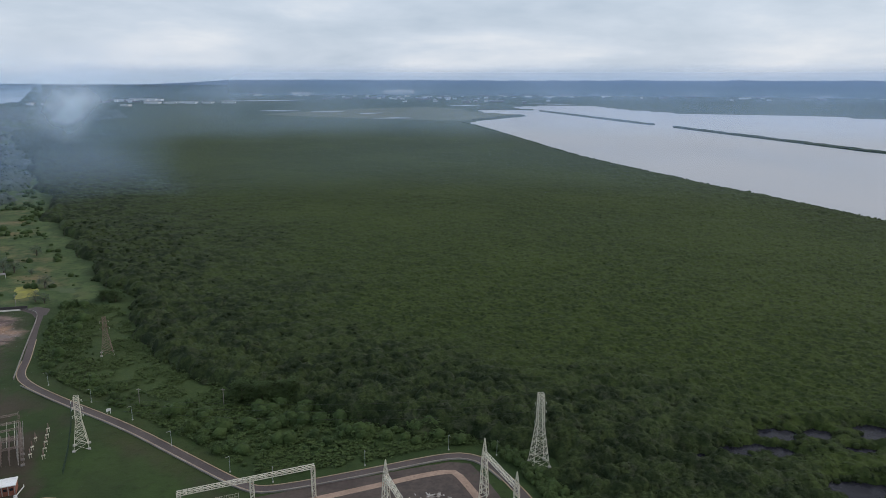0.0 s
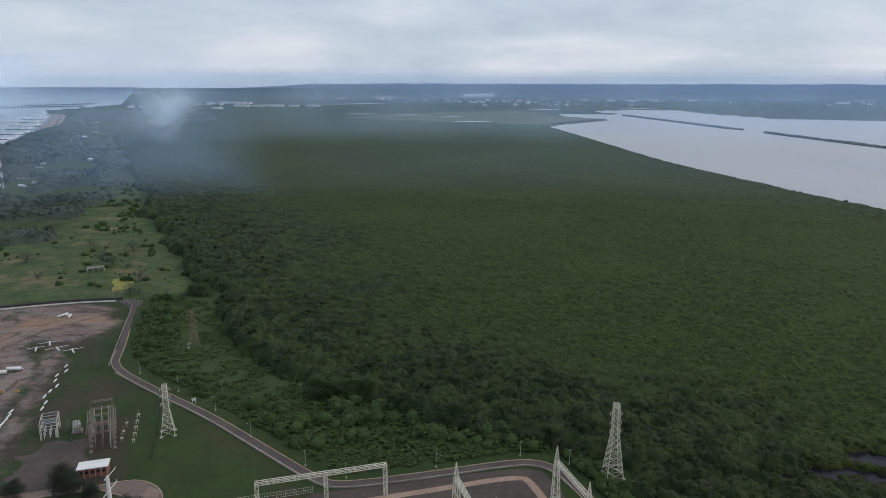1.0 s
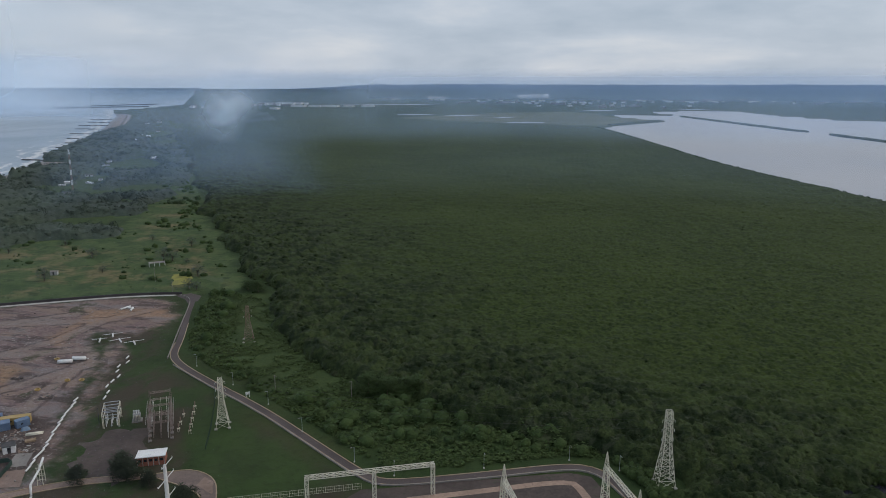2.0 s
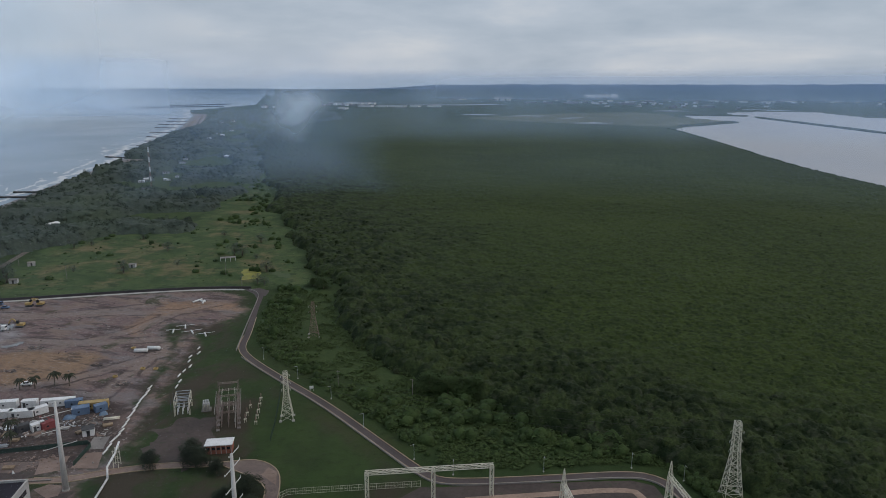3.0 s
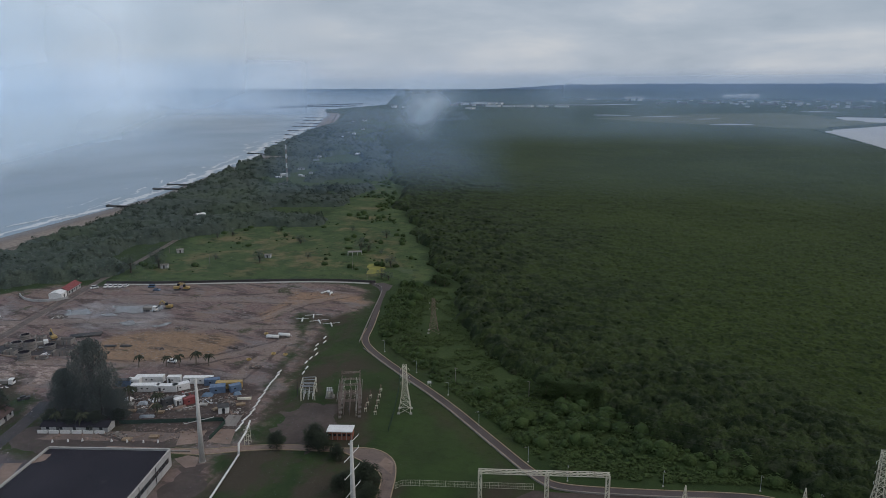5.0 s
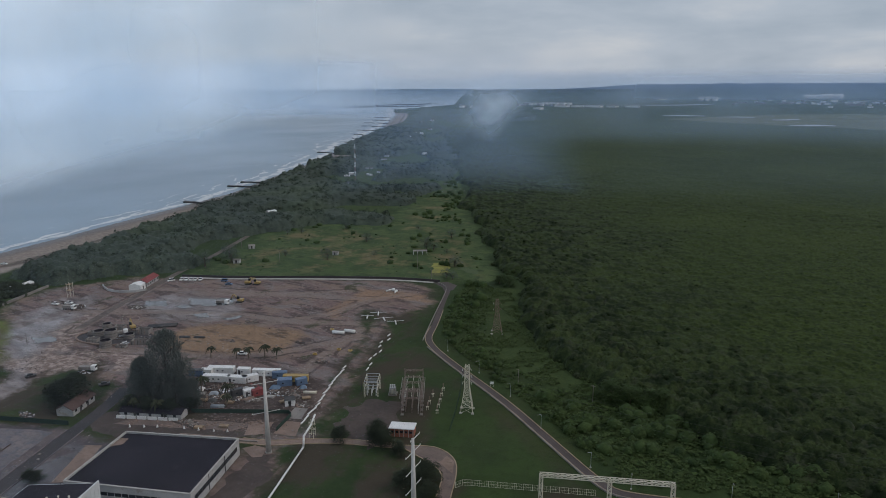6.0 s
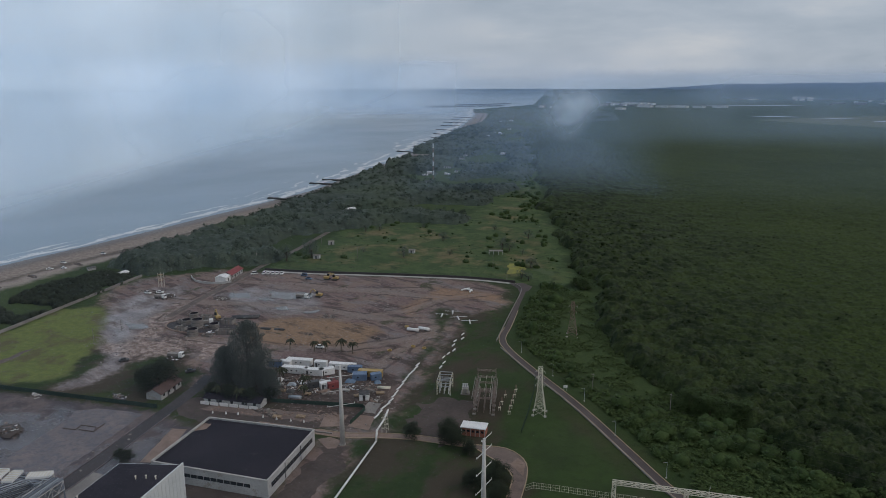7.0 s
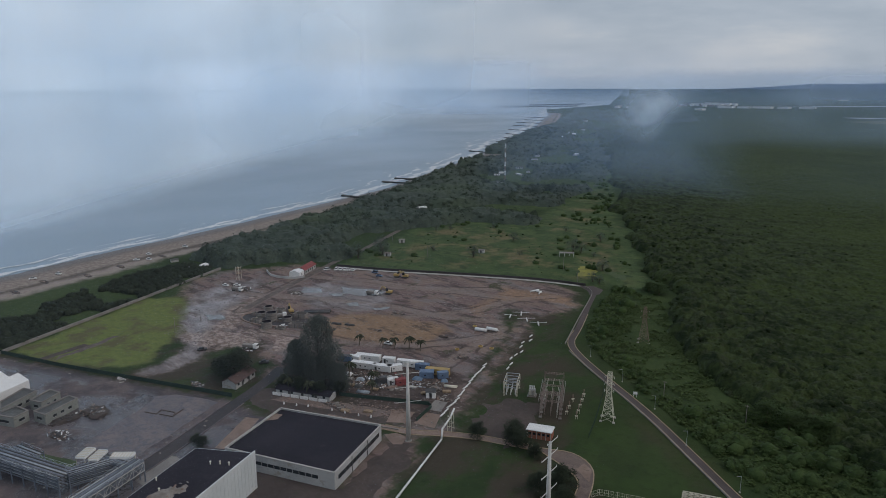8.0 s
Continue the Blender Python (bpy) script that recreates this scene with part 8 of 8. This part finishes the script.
truck(-282.5, 165.5, 30, "white tipper truck near the casuarina trees")
truck(-374.0, 213.0, 20, "white tipper truck beside scrap heaps")
excavator(-302.1, 271.3, 200, "yellow excavator working on the bare earth")
excavator(-314.4, 210.5, 160, "yellow excavator beside the round tanks")
excavator(-326.3, 301.0, 30, "yellow excavator near the boundary wall")
excavator(-321.5, 303.2, 200, "yellow excavator with its boom folded")

# white stumps of the former columns behind the warehouse, low white wall
for x, y in ((-220.3, 142.2), (-215.7, 144.8), (-211.6, 147.3), (-202.2, 151.5), (-196.9, 153.5), (-191.5, 155.7), (-187, 158)):
    bm = bmesh.new()
    add_tube(bm, (x, y, -0.05), (x, y, 0.95), 0.5, 0.16, 4)
    tagged(part("stump", bm, M_WHITE), "white pyramid-shaped concrete stump behind the warehouse", "stump", "concrete stumps")
for i in range(6):
    a, b = (-231 + 3.75 * i, 144.2 + 1.72 * i), (-231 + 3.75 * i + 3.2, 144.2 + 1.72 * i + 1.45)
    tagged(ribbon("low_wall", [a, b], 0.4, 0.0, M_WHITE, step=10, thick=1.2), "low white wall under the trees", "low wall", kind="structure")
gabled("long_shed", -220.5, 152.6, 24.5, 24, 5, 2.4, 3.4, M_WALL, M_ROOF, "long low shed with a dark roof", "shed", "", 0.4, 3, 5)
tagged(ribbon("low_wall", [(-214, 137), (-203, 144), (-172, 158.0)], 0.35, 0.0, M_CONCRETE, step=8, thick=0.5), "low concrete upstand behind the warehouse", "low wall", kind="structure")

# pale notice board, pasture sheds and carport
bm = bmesh.new()
add_box(bm, (1.6, 0.12, 1.1), put(0, 0, 1.2), 0.02)
add_box(bm, (0.12, 0.12, 1.3), put(-0.6, 0))
add_box(bm, (0.12, 0.12, 1.3), put(0.6, 0))
thing = part("notice_board", bm, M_WHITE)
thing.matrix_world = put(-123.8, 241.2, 0, 30)
tagged(thing, "blank white notice board beside the road", "notice board")
gabled("field_hut", -375.5, 337.0, 30, 4.5, 3, 2.3, 3.0, M_WALL, M_CONCRETE, "small white hut in the pasture", "hut", "field huts", 0.3, 1, 1)
gabled("field_hut", -401.0, 375.5, 50, 4.5, 3, 2.3, 3.0, M_WALL, M_CONCRETE, "small white hut beside a track", "hut", "field huts", 0.3, 1, 1)
gabled("field_hut", -331.5, 391.5, 20, 4.0, 3, 2.2, 2.8, M_WALL, M_CONCRETE, "small white hut in rough grass", "hut", "field huts", 0.3, 1, 1)
thing = empty("carport", put(-279, 425.2, 0, 35), "open white carport in the pasture", "carport")
bm = bmesh.new()
add_box(bm, (10.5, 4, 0.2), pose(0, 0, 2.6, 3, 0, 0))
part("roof", bm, M_CONCRETE, thing)
for sx in (-5, -1.7, 1.7, 5):
    for sy in (-1.8, 1.8):
        bm = bmesh.new()
        add_tube(bm, (sx, sy, 0), (sx, sy, 2.6), 0.08, None, 5)
        part("post", bm, M_WHITE, thing)
tagged(patch("yellow_plot", [(-256.1, 406.7), (-246.6, 411.4), (-236, 396), (-233, 389), (-242.5, 383.5)], 0.05, M_YELLOWGRASS, 2.5), "yellow flowering plot beside the pasture", "grass", kind="structure")
tagged(patch("yellow_plot", [(-240, 410), (-222, 406), (-214, 395), (-222, 396), (-236, 402)], 0.05, M_LAWN, 2.5), "bright grass strip beside the pasture", "grass", kind="structure")
for x, y, h in ((-257.4, 388.8, 9), (-233.6, 369.1, 7), (-396, 300, 8), (-330, 152, 8), (-115.4, 248.6, 7), (-83.4, 248.8, 7), (-338, 170, 6), (-352, 355, 8), (-408, 372, 8)):
    thing = empty("utility_pole", put(x, y), "slim pale utility pole with a short crossarm", "utility pole", "utility poles")
    bm = bmesh.new()
    add_tube(bm, (0, 0, -0.1), (0, 0, h), 0.14, 0.09, 6)
    part("pole", bm, M_CONCRETE, thing)
    bm = bmesh.new()
    add_box(bm, (1.6, 0.12, 0.14), put(0, 0, h - 0.5))
    part("crossarm", bm, M_CONCRETE, thing)

# ---------------------------------------------------------------- the coast: groynes, jetties, huts, radio mast, surf
for a, b in (((-1181, 1490), (-1120, 1474)), ((-1089, 1366), (-1050, 1370)), ((-1025, 1257), (-985, 1262)), ((-961, 1145), (-920, 1146)), ((-689, 612), (-655, 622)), ((-703, 647), (-668, 660)), ((-909, 1033), (-862, 1030)), ((-632, 500), (-596, 506)), ((-1290, 1640), (-1225, 1640)), ((-1420, 1830), (-1330, 1835)), ((-1540, 2000), (-1440, 2000)), ((-1640, 2180), (-1560, 2180)), ((-1780, 2380), (-1690, 2380))):
    ob = ribbon("groyne", [a, b], 4.5, 0.0, M_ROCK, step=6, thick=1.3)
    ob.data.vertices.foreach_set("co", far_np(np.array([v.co for v in ob.data.vertices]) + np.random.default_rng(3).uniform(-0.5, 0.5, (len(ob.data.vertices), 3))).ravel())
    tagged(ob, "dark rock groyne running out into the surf", "groyne", "groynes")
for a, b in (((-2870, 3536), (-2560, 3960)), ((-2960, 3974), (-2850, 4500))):
    ob = ribbon("jetty", [a, b], 26, 0.0, M_ROCK, step=40, thick=5)
    ob.data.vertices.foreach_set("co", far_np(np.array([v.co for v in ob.data.vertices])).ravel())
    tagged(ob, "long dark breakwater at the river mouth", "breakwater", "breakwaters")
for x, y, l, w, h in ((-441, 226, 12, 7, 4), (-466, 238, 8, 6, 3.5), (-473, 222, 7, 5, 3), (-833, 1115, 14, 8, 5), (-811, 1135, 11, 7, 5), (-846, 1248, 12, 8, 5), (-1110, 1615, 14, 9, 6), (-591, 776, 16, 6, 3), (-609, 750, 10, 6, 3), (-1340, 2059, 16, 10, 7), (-1354, 2150, 18, 12, 11), (-470, 500, 12, 8, 3.5), (-450, 520, 10, 7, 3.5), (-500, 600, 14, 8, 4),
                      (-640, 840, 14, 8, 4), (-700, 960, 14, 8, 4), (-730, 1010, 18, 9, 4), (-498, 494, 14, 9, 5), (-556, 690, 9, 7, 4), (-598, 806, 9, 6, 4), (-690, 1070, 12, 8, 5), (-742, 1150, 11, 7, 5), (-905, 1330, 12, 8, 6), (-960, 1420, 13, 9, 6),
                      (-1002, 1540, 12, 8, 6), (-1040, 1570, 10, 8, 6), (-1090, 1720, 13, 9, 6), (-1180, 1800, 14, 9, 7), (-1230, 1900, 14, 9, 7), (-660, 905, 8, 6, 4), (-618, 770, 9, 6, 4)):
    k = far((x, y, 0)).x / x
    t = gabled("beach_house", 0, 0, 0, l * 0.68, w * 0.68, h * 0.55, h * 0.75, M_WALL, M_WHITE if (x % 3) < 1 else M_GREYROOF, "small pale house among the coastal trees", "house", "beach houses", 0.4, 1, 3)
    t.matrix_world = Matrix.Translation(far((x, y, 2.5 if x < -500 else 0))) @ Matrix.Rotation(x, 4, "Z") @ Matrix.Scale(k, 4)

thing = empty("radio_mast", put(-585.6, 738.0), "slim red and white banded radio mast", "radio mast")
for i in range(8):
    bm = bmesh.new()
    lattice_column(bm, 0.6, 6.0, 3, 0.15)
    part("section", bm, M_WHITE if i % 2 else M_RUST, thing).matrix_basis = put(0, 0, 6.0 * i)


def surf(offset, width, seed, keep, start=0, stop=10000):
    """A broken line of foam at a distance from the shore."""
    pts = smooth_line(SHORE[:-1], 2.5)
    s = np.concatenate([[0], np.cumsum(np.linalg.norm(np.diff(pts, axis=0), axis=1))])
    t = np.gradient(pts, axis=0)
    t /= np.linalg.norm(t, axis=1)[:, None]
    nrm = np.stack([-t[:, 1], t[:, 0]], 1)
    rr = np.hypot(pts[:, 0], pts[:, 1])
    grow = np.clip(rr / 700, 0.8, 2.2)
    wob = (fnoise(s, s * 0, 45, seed, 4) - 0.5) * 16 * grow
    w = width * grow * np.clip((fnoise(s, s * 0 + 9, 34, seed + 5, 4) - (1 - keep)) * 4.5, 0, 1) * (0.35 + 1.1 * vnoise(s / 4.0, s * 0 + 3, seed + 8))
    c = pts + nrm * (offset * grow + wob)[:, None]
    a, b = c + nrm * w[:, None] / 2, c - nrm * w[:, None] / 2
    n = len(pts)
    v = np.concatenate([np.c_[a, np.full(n, SEA_Z + 0.35)], np.c_[b, np.full(n, SEA_Z + 0.3)]])
    i = np.arange(n - 1)
    i = i[(w[:-1] > 0.05) & (s[:-1] > start) & (s[:-1] < stop)]
    f = np.stack([i + n, i + n + 1, i + 1, i], 1)
    tagged(mesh_np("surf", far_np(v), f, M_FOAM), "broken white line of surf foam", "surf", kind="stuff")


for off, w, seed, keep in ((8, 7.0, 1, 0.9), (17, 5.0, 2, 0.62), (29, 5.0, 3, 0.5), (44, 3.5, 4, 0.36)):
    surf(off, w, seed, keep)

# ---------------------------------------------------------------- lagoon islands, far shore, town and tanks
def strip_island(name, a, b, width, height, label):
    n = 60
    k = np.linspace(0, 1, n)
    c = np.array(a)[None] * (1 - k[:, None]) + np.array(b)[None] * k[:, None]
    d = np.array(b, float) - np.array(a, float)
    nrm = np.array([-d[1], d[0]]) / np.hypot(*d)
    rnd = np.random.default_rng(int(abs(a[0])))
    V = []
    for j, (off, z) in enumerate(((-0.5, -1.0), (-0.42, 0.6), (-0.1, 1.0), (0.2, 0.9), (0.45, 0.5), (0.5, -1.0))):
        w = width * np.minimum(1, np.minimum(k, 1 - k) * 14 + 0.15) * rnd.uniform(0.75, 1.15, n)
        V.append(np.c_[c + nrm * (off * w)[:, None], np.where(z < 0, -1.0, z * height * rnd.uniform(0.6, 1.1, n))])
    V = np.concatenate(V)
    f = np.concatenate([np.stack([np.arange(n - 1) + j * n, np.arange(n - 1) + j * n + 1, np.arange(n - 1) + (j + 1) * n + 1, np.arange(n - 1) + (j + 1) * n], 1) for j in range(5)])
    tagged(mesh_np(name, far_np(V), f, M_MANGROVE), label, "island", "lagoon islands")


strip_island("island", (428, 3207), (629, 2137), 34, 5, "long narrow mangrove island in the lagoon")
strip_island("island", (651, 2028), (790, 1250), 22, 5, "long narrow mangrove island in the lagoon")
strip_island("island", (110, 2390), (296, 2740), 60, 5, "low mangrove spit at the end of the lagoon")
strip_island("island", (160, 3350), (415, 3320), 60, 5, "low mangrove spit at the far shore")


def water_sliver(pts, label):
    n = len(pts)
    v = []
    for x, y, w in pts:
        r = math.hypot(x, y)
        v += [far((x * (1 - w / r / 2), y * (1 - w / r / 2), 1.5)), far((x * (1 + w / r / 2), y * (1 + w / r / 2), 1.5))]
    me_v = np.array(v)
    f = np.array([[2 * i, 2 * i + 2, 2 * i + 3, 2 * i + 1] for i in range(n - 1)])
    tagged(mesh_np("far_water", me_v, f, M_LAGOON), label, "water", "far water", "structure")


for pts in ([(-1480, 4780, 60), (-1227, 4824, 180), (-1100, 4980, 220), (-984, 5136, 60)], [(-790, 3095, 30), (-720, 3110, 90), (-623, 3107, 30)], [(-330, 2840, 30), (-290, 2880, 70), (-250, 2929, 20)], [(-240, 2472, 20), (-180, 2500, 80), (-112, 2508, 20)], [(27, 3896, 30), (110, 3930, 130), (198, 3912, 30)],
            [(-560, 3030, 20), (-487, 3053, 60), (-420, 3040, 20)], [(-1240, 4882, 20), (-1450, 4800, 90), (-1667, 4711, 30)], [(500, 4300, 30), (620, 4250, 120), (760, 4100, 30)]):
    water_sliver(pts, "pale sliver of far water in the flats")

rnd = random.Random(17)


def far_box(x, y, l, w, h, mat, label):
    k = far((x, y, 0)).x / x if abs(x) > 1 else 1.0
    k = far((x, y, 0)).length and (Vector(far((x, y, 0)).xy).length / math.hypot(x, y))
    thing = empty("far_building", Matrix.Translation(far((x, y, 0))) @ Matrix.Rotation(rnd.uniform(-0.3, 0.3), 4, "Z") @ Matrix.Scale(k, 4), label, "building", "far town")
    bm = bmesh.new()
    add_box(bm, (l, w, h), put(0, 0, -1))
    part("wall", bm, mat, thing)
    bm = bmesh.new()
    add_box(bm, (l * 1.03, w * 1.03, h * 0.12), put(0, 0, h - 1))
    part("roof", bm, M_WALL, thing)


for x0, y0, sx, sy, n in ((-150, 5600, 700, 700, 44), (700, 6800, 900, 900, 40), (-900, 7200, 800, 700, 30), (1900, 7200, 1300, 1600, 50), (3200, 6800, 1200, 1500, 40), (-1900, 4700, 280, 350, 16), (-2200, 3850, 120, 160, 6), (300, 4700, 500, 300, 10)):
    for i in range(n):
        big = rnd.random() < 0.14
        far_box(x0 + rnd.gauss(0, 0.5) * sx, y0 + rnd.gauss(0, 0.5) * sy, rnd.uniform(50, 110) if big else rnd.uniform(12, 32), rnd.uniform(14, 34), rnd.uniform(6, 15), M_WHITE if rnd.random() < 0.6 else M_CONCRETE, "pale building of the far town")
for x, y, l, w, h in ((-2056, 4665, 120, 50, 13), (-1690, 4190, 90, 40, 11), (-1590, 4200, 70, 40, 10), (-1500, 4230, 110, 40, 11), (-1390, 4260, 60, 40, 9), (-1630, 3700, 50, 30, 10), (-2000, 4900, 90, 40, 12), (-1280, 4300, 80, 36, 9)):
    far_box(x, y, l, w, h, M_WHITE, "long white shed by the far harbour")
for x, y, r, h in ((-1369, 6633, 22, 30), (-1312, 6640, 22, 30), (-1256, 6652, 22, 30), (-698, 8727, 36, 24), (-640, 8740, 36, 24), (-558, 8757, 38, 30), (-487, 8771, 38, 30), (-398, 8790, 40, 32)):
    p = far((x, y, 0))
    k = p.xy.length / math.hypot(x, y)
    thing = empty("storage_tank", Matrix.Translation(p) @ Matrix.Scale(k, 4), "large white storage tank beyond the forest", "storage tank", "far storage tanks")
    bm = bmesh.new()
    add_tube(bm, (0, 0, -4), (0, 0, h), r, r, 24)
    part("shell", bm, M_WHITE, thing)
    bm = bmesh.new()
    bmesh.ops.create_uvsphere(bm, u_segments=20, v_segments=8, radius=r)
    bmesh.ops.transform(bm, matrix=put(0, 0, h) @ Matrix.Diagonal((1, 1, 0.22, 1)), verts=bm.verts[:])
    part("dome", bm, M_WHITE, thing)


# low wooded hills behind the town, blue haze painted into their colour
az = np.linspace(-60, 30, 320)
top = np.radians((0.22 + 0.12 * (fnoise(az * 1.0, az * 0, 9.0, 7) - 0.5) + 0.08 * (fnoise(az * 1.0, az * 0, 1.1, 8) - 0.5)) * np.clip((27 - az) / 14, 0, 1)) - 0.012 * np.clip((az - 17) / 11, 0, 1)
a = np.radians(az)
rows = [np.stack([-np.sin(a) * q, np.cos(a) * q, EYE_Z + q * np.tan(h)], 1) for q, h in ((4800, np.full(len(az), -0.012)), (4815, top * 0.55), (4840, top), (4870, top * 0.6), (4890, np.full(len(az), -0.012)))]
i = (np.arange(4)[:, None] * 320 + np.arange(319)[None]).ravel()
tagged(mesh_np("far_hills", np.concatenate(rows), np.stack([i, i + 1, i + 321, i + 320], 1), M_HILL, True), "low hills on the horizon, tinted blue for haze", "hills", kind="structure")


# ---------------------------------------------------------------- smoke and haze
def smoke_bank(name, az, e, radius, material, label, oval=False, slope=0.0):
    """A thin curtain far out whose tint imitates drifting smoke and haze, billowed in depth."""
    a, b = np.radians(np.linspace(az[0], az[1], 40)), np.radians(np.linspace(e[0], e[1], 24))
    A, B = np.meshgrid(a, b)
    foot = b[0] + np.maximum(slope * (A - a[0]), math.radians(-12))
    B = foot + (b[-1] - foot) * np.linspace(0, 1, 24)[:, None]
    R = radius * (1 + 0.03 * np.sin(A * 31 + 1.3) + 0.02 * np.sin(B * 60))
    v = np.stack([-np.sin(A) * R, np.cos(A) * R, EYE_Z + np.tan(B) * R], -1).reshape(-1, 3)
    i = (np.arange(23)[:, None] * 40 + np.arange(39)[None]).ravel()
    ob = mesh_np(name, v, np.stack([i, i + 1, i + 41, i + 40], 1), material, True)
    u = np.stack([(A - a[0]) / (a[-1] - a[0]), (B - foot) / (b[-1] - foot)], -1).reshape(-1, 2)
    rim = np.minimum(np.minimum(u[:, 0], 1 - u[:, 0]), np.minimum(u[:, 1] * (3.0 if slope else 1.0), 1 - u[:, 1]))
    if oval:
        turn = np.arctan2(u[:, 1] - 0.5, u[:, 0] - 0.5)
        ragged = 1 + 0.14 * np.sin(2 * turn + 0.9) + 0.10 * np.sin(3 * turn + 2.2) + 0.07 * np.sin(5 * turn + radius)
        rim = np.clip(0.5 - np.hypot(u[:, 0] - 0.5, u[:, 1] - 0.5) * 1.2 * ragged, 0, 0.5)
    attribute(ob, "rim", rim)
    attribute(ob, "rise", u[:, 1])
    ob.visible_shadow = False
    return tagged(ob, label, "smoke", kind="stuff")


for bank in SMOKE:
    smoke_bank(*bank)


# ---------------------------------------------------------------- loose stones and scraps over the bare ground
tagged(patch("yard_slab", [(-263, 112), (-259, 118), (-241, 126.3), (-229, 101), (-221.5, 84), (-231, 78), (-243, 76), (-250, 88), (-256, 101)], 0.04, M_YARDSLAB, 1.0), "worn pinkish concrete floor in the wet yard", "slab", kind="structure")


def debris(name, poly, n, lo, hi, material, label, seed):
    rnd = np.random.default_rng(seed)
    x, y = sow(poly, n, rnd)
    keep = fnoise(x, y, 12, seed) > 0.5
    x, y = x[keep], y[keep]
    v, f = icosphere(1)
    tmpl = [(v * (1, 0.7, 0.35) * rnd.uniform(0.6, 1.3, (len(v), 1)), f) for _ in range(4)]
    r = lo + (hi - lo) * rnd.random(len(x)) ** 4
    spread(name, tmpl, rows_of(x, y, 0.1 * r, r, rnd.uniform(0.5, 1.2, len(x)), rnd), material, label, "debris")


debris("site_debris", SITE, 9000, 0.1, 0.75, M_RUBBLE, "pale stones and scraps strewn over bare earth", 3)
debris("dark_debris", SITE, 3000, 0.12, 0.6, M_DARKEARTH, "dark clods and wet scraps on bare earth", 4)
debris("floor_debris", [(-228, 141), (-206, 150), (-186, 159), (-176, 166), (-183, 172), (-205, 160), (-226, 151)], 1500, 0.2, 1.0, M_SLAB, "broken reddish floor pieces over the demolished strip", 6)
debris("compound_debris", [(-222, 172), (-200, 178), (-186, 190), (-192, 202), (-212, 194), (-224, 182)], 1300, 0.2, 1.1, M_RUBBLE, "pale building waste strewn through the compound", 8)
debris("yard_debris", YARD, 1600, 0.12, 0.8, M_RUBBLE, "scattered pale scraps over the wet yard", 5)


def windrow(line, width, size, material, label, seed):
    """A low ridge of clods and scraps pushed up along a line."""
    rnd = np.random.default_rng(seed)
    p = smooth_line(line, 0.16)
    keep = fnoise(p[:, 0], p[:, 1], 9, seed) > 0.42
    p = p[keep] + rnd.normal(0, width / 2, p[keep].shape)
    v, f = icosphere(1)
    tmpl = [(v * (1.2, 0.8, 0.5) * rnd.uniform(0.6, 1.3, (len(v), 1)), f) for _ in range(4)]
    r = 0.5 * size * (0.35 + rnd.random(len(p)) ** 3)
    spread("windrow", tmpl, rows_of(p[:, 0], p[:, 1], 0.15 * r, r, rnd.uniform(0.5, 1.1, len(p)), rnd), material, label, "earth ridge")


for i, (line, width, size, mat) in enumerate((
        ([(-352, 214), (-330, 178), (-300, 180), (-276, 176)], 2.4, 0.6, M_RUBBLE), ([(-335, 150), (-312, 163), (-290, 170)], 4.0, 0.6, M_RUBBLE), ([(-325, 236), (-300, 232), (-282, 240), (-262, 252)], 1.6, 0.7, M_RUBBLE),
        ([(-399, 214), (-384, 222), (-368, 214)], 4.0, 0.9, M_DARKEARTH), ([(-316, 146), (-304, 158), (-296, 148)], 2.5, 0.6, M_DARKEARTH), ([(-330, 160), (-308, 172), (-290, 178)], 5.0, 0.5, M_RUBBLE))):
    windrow(line, width, size, mat, "low ridge of clods and scraps on the bare site", 60 + i)
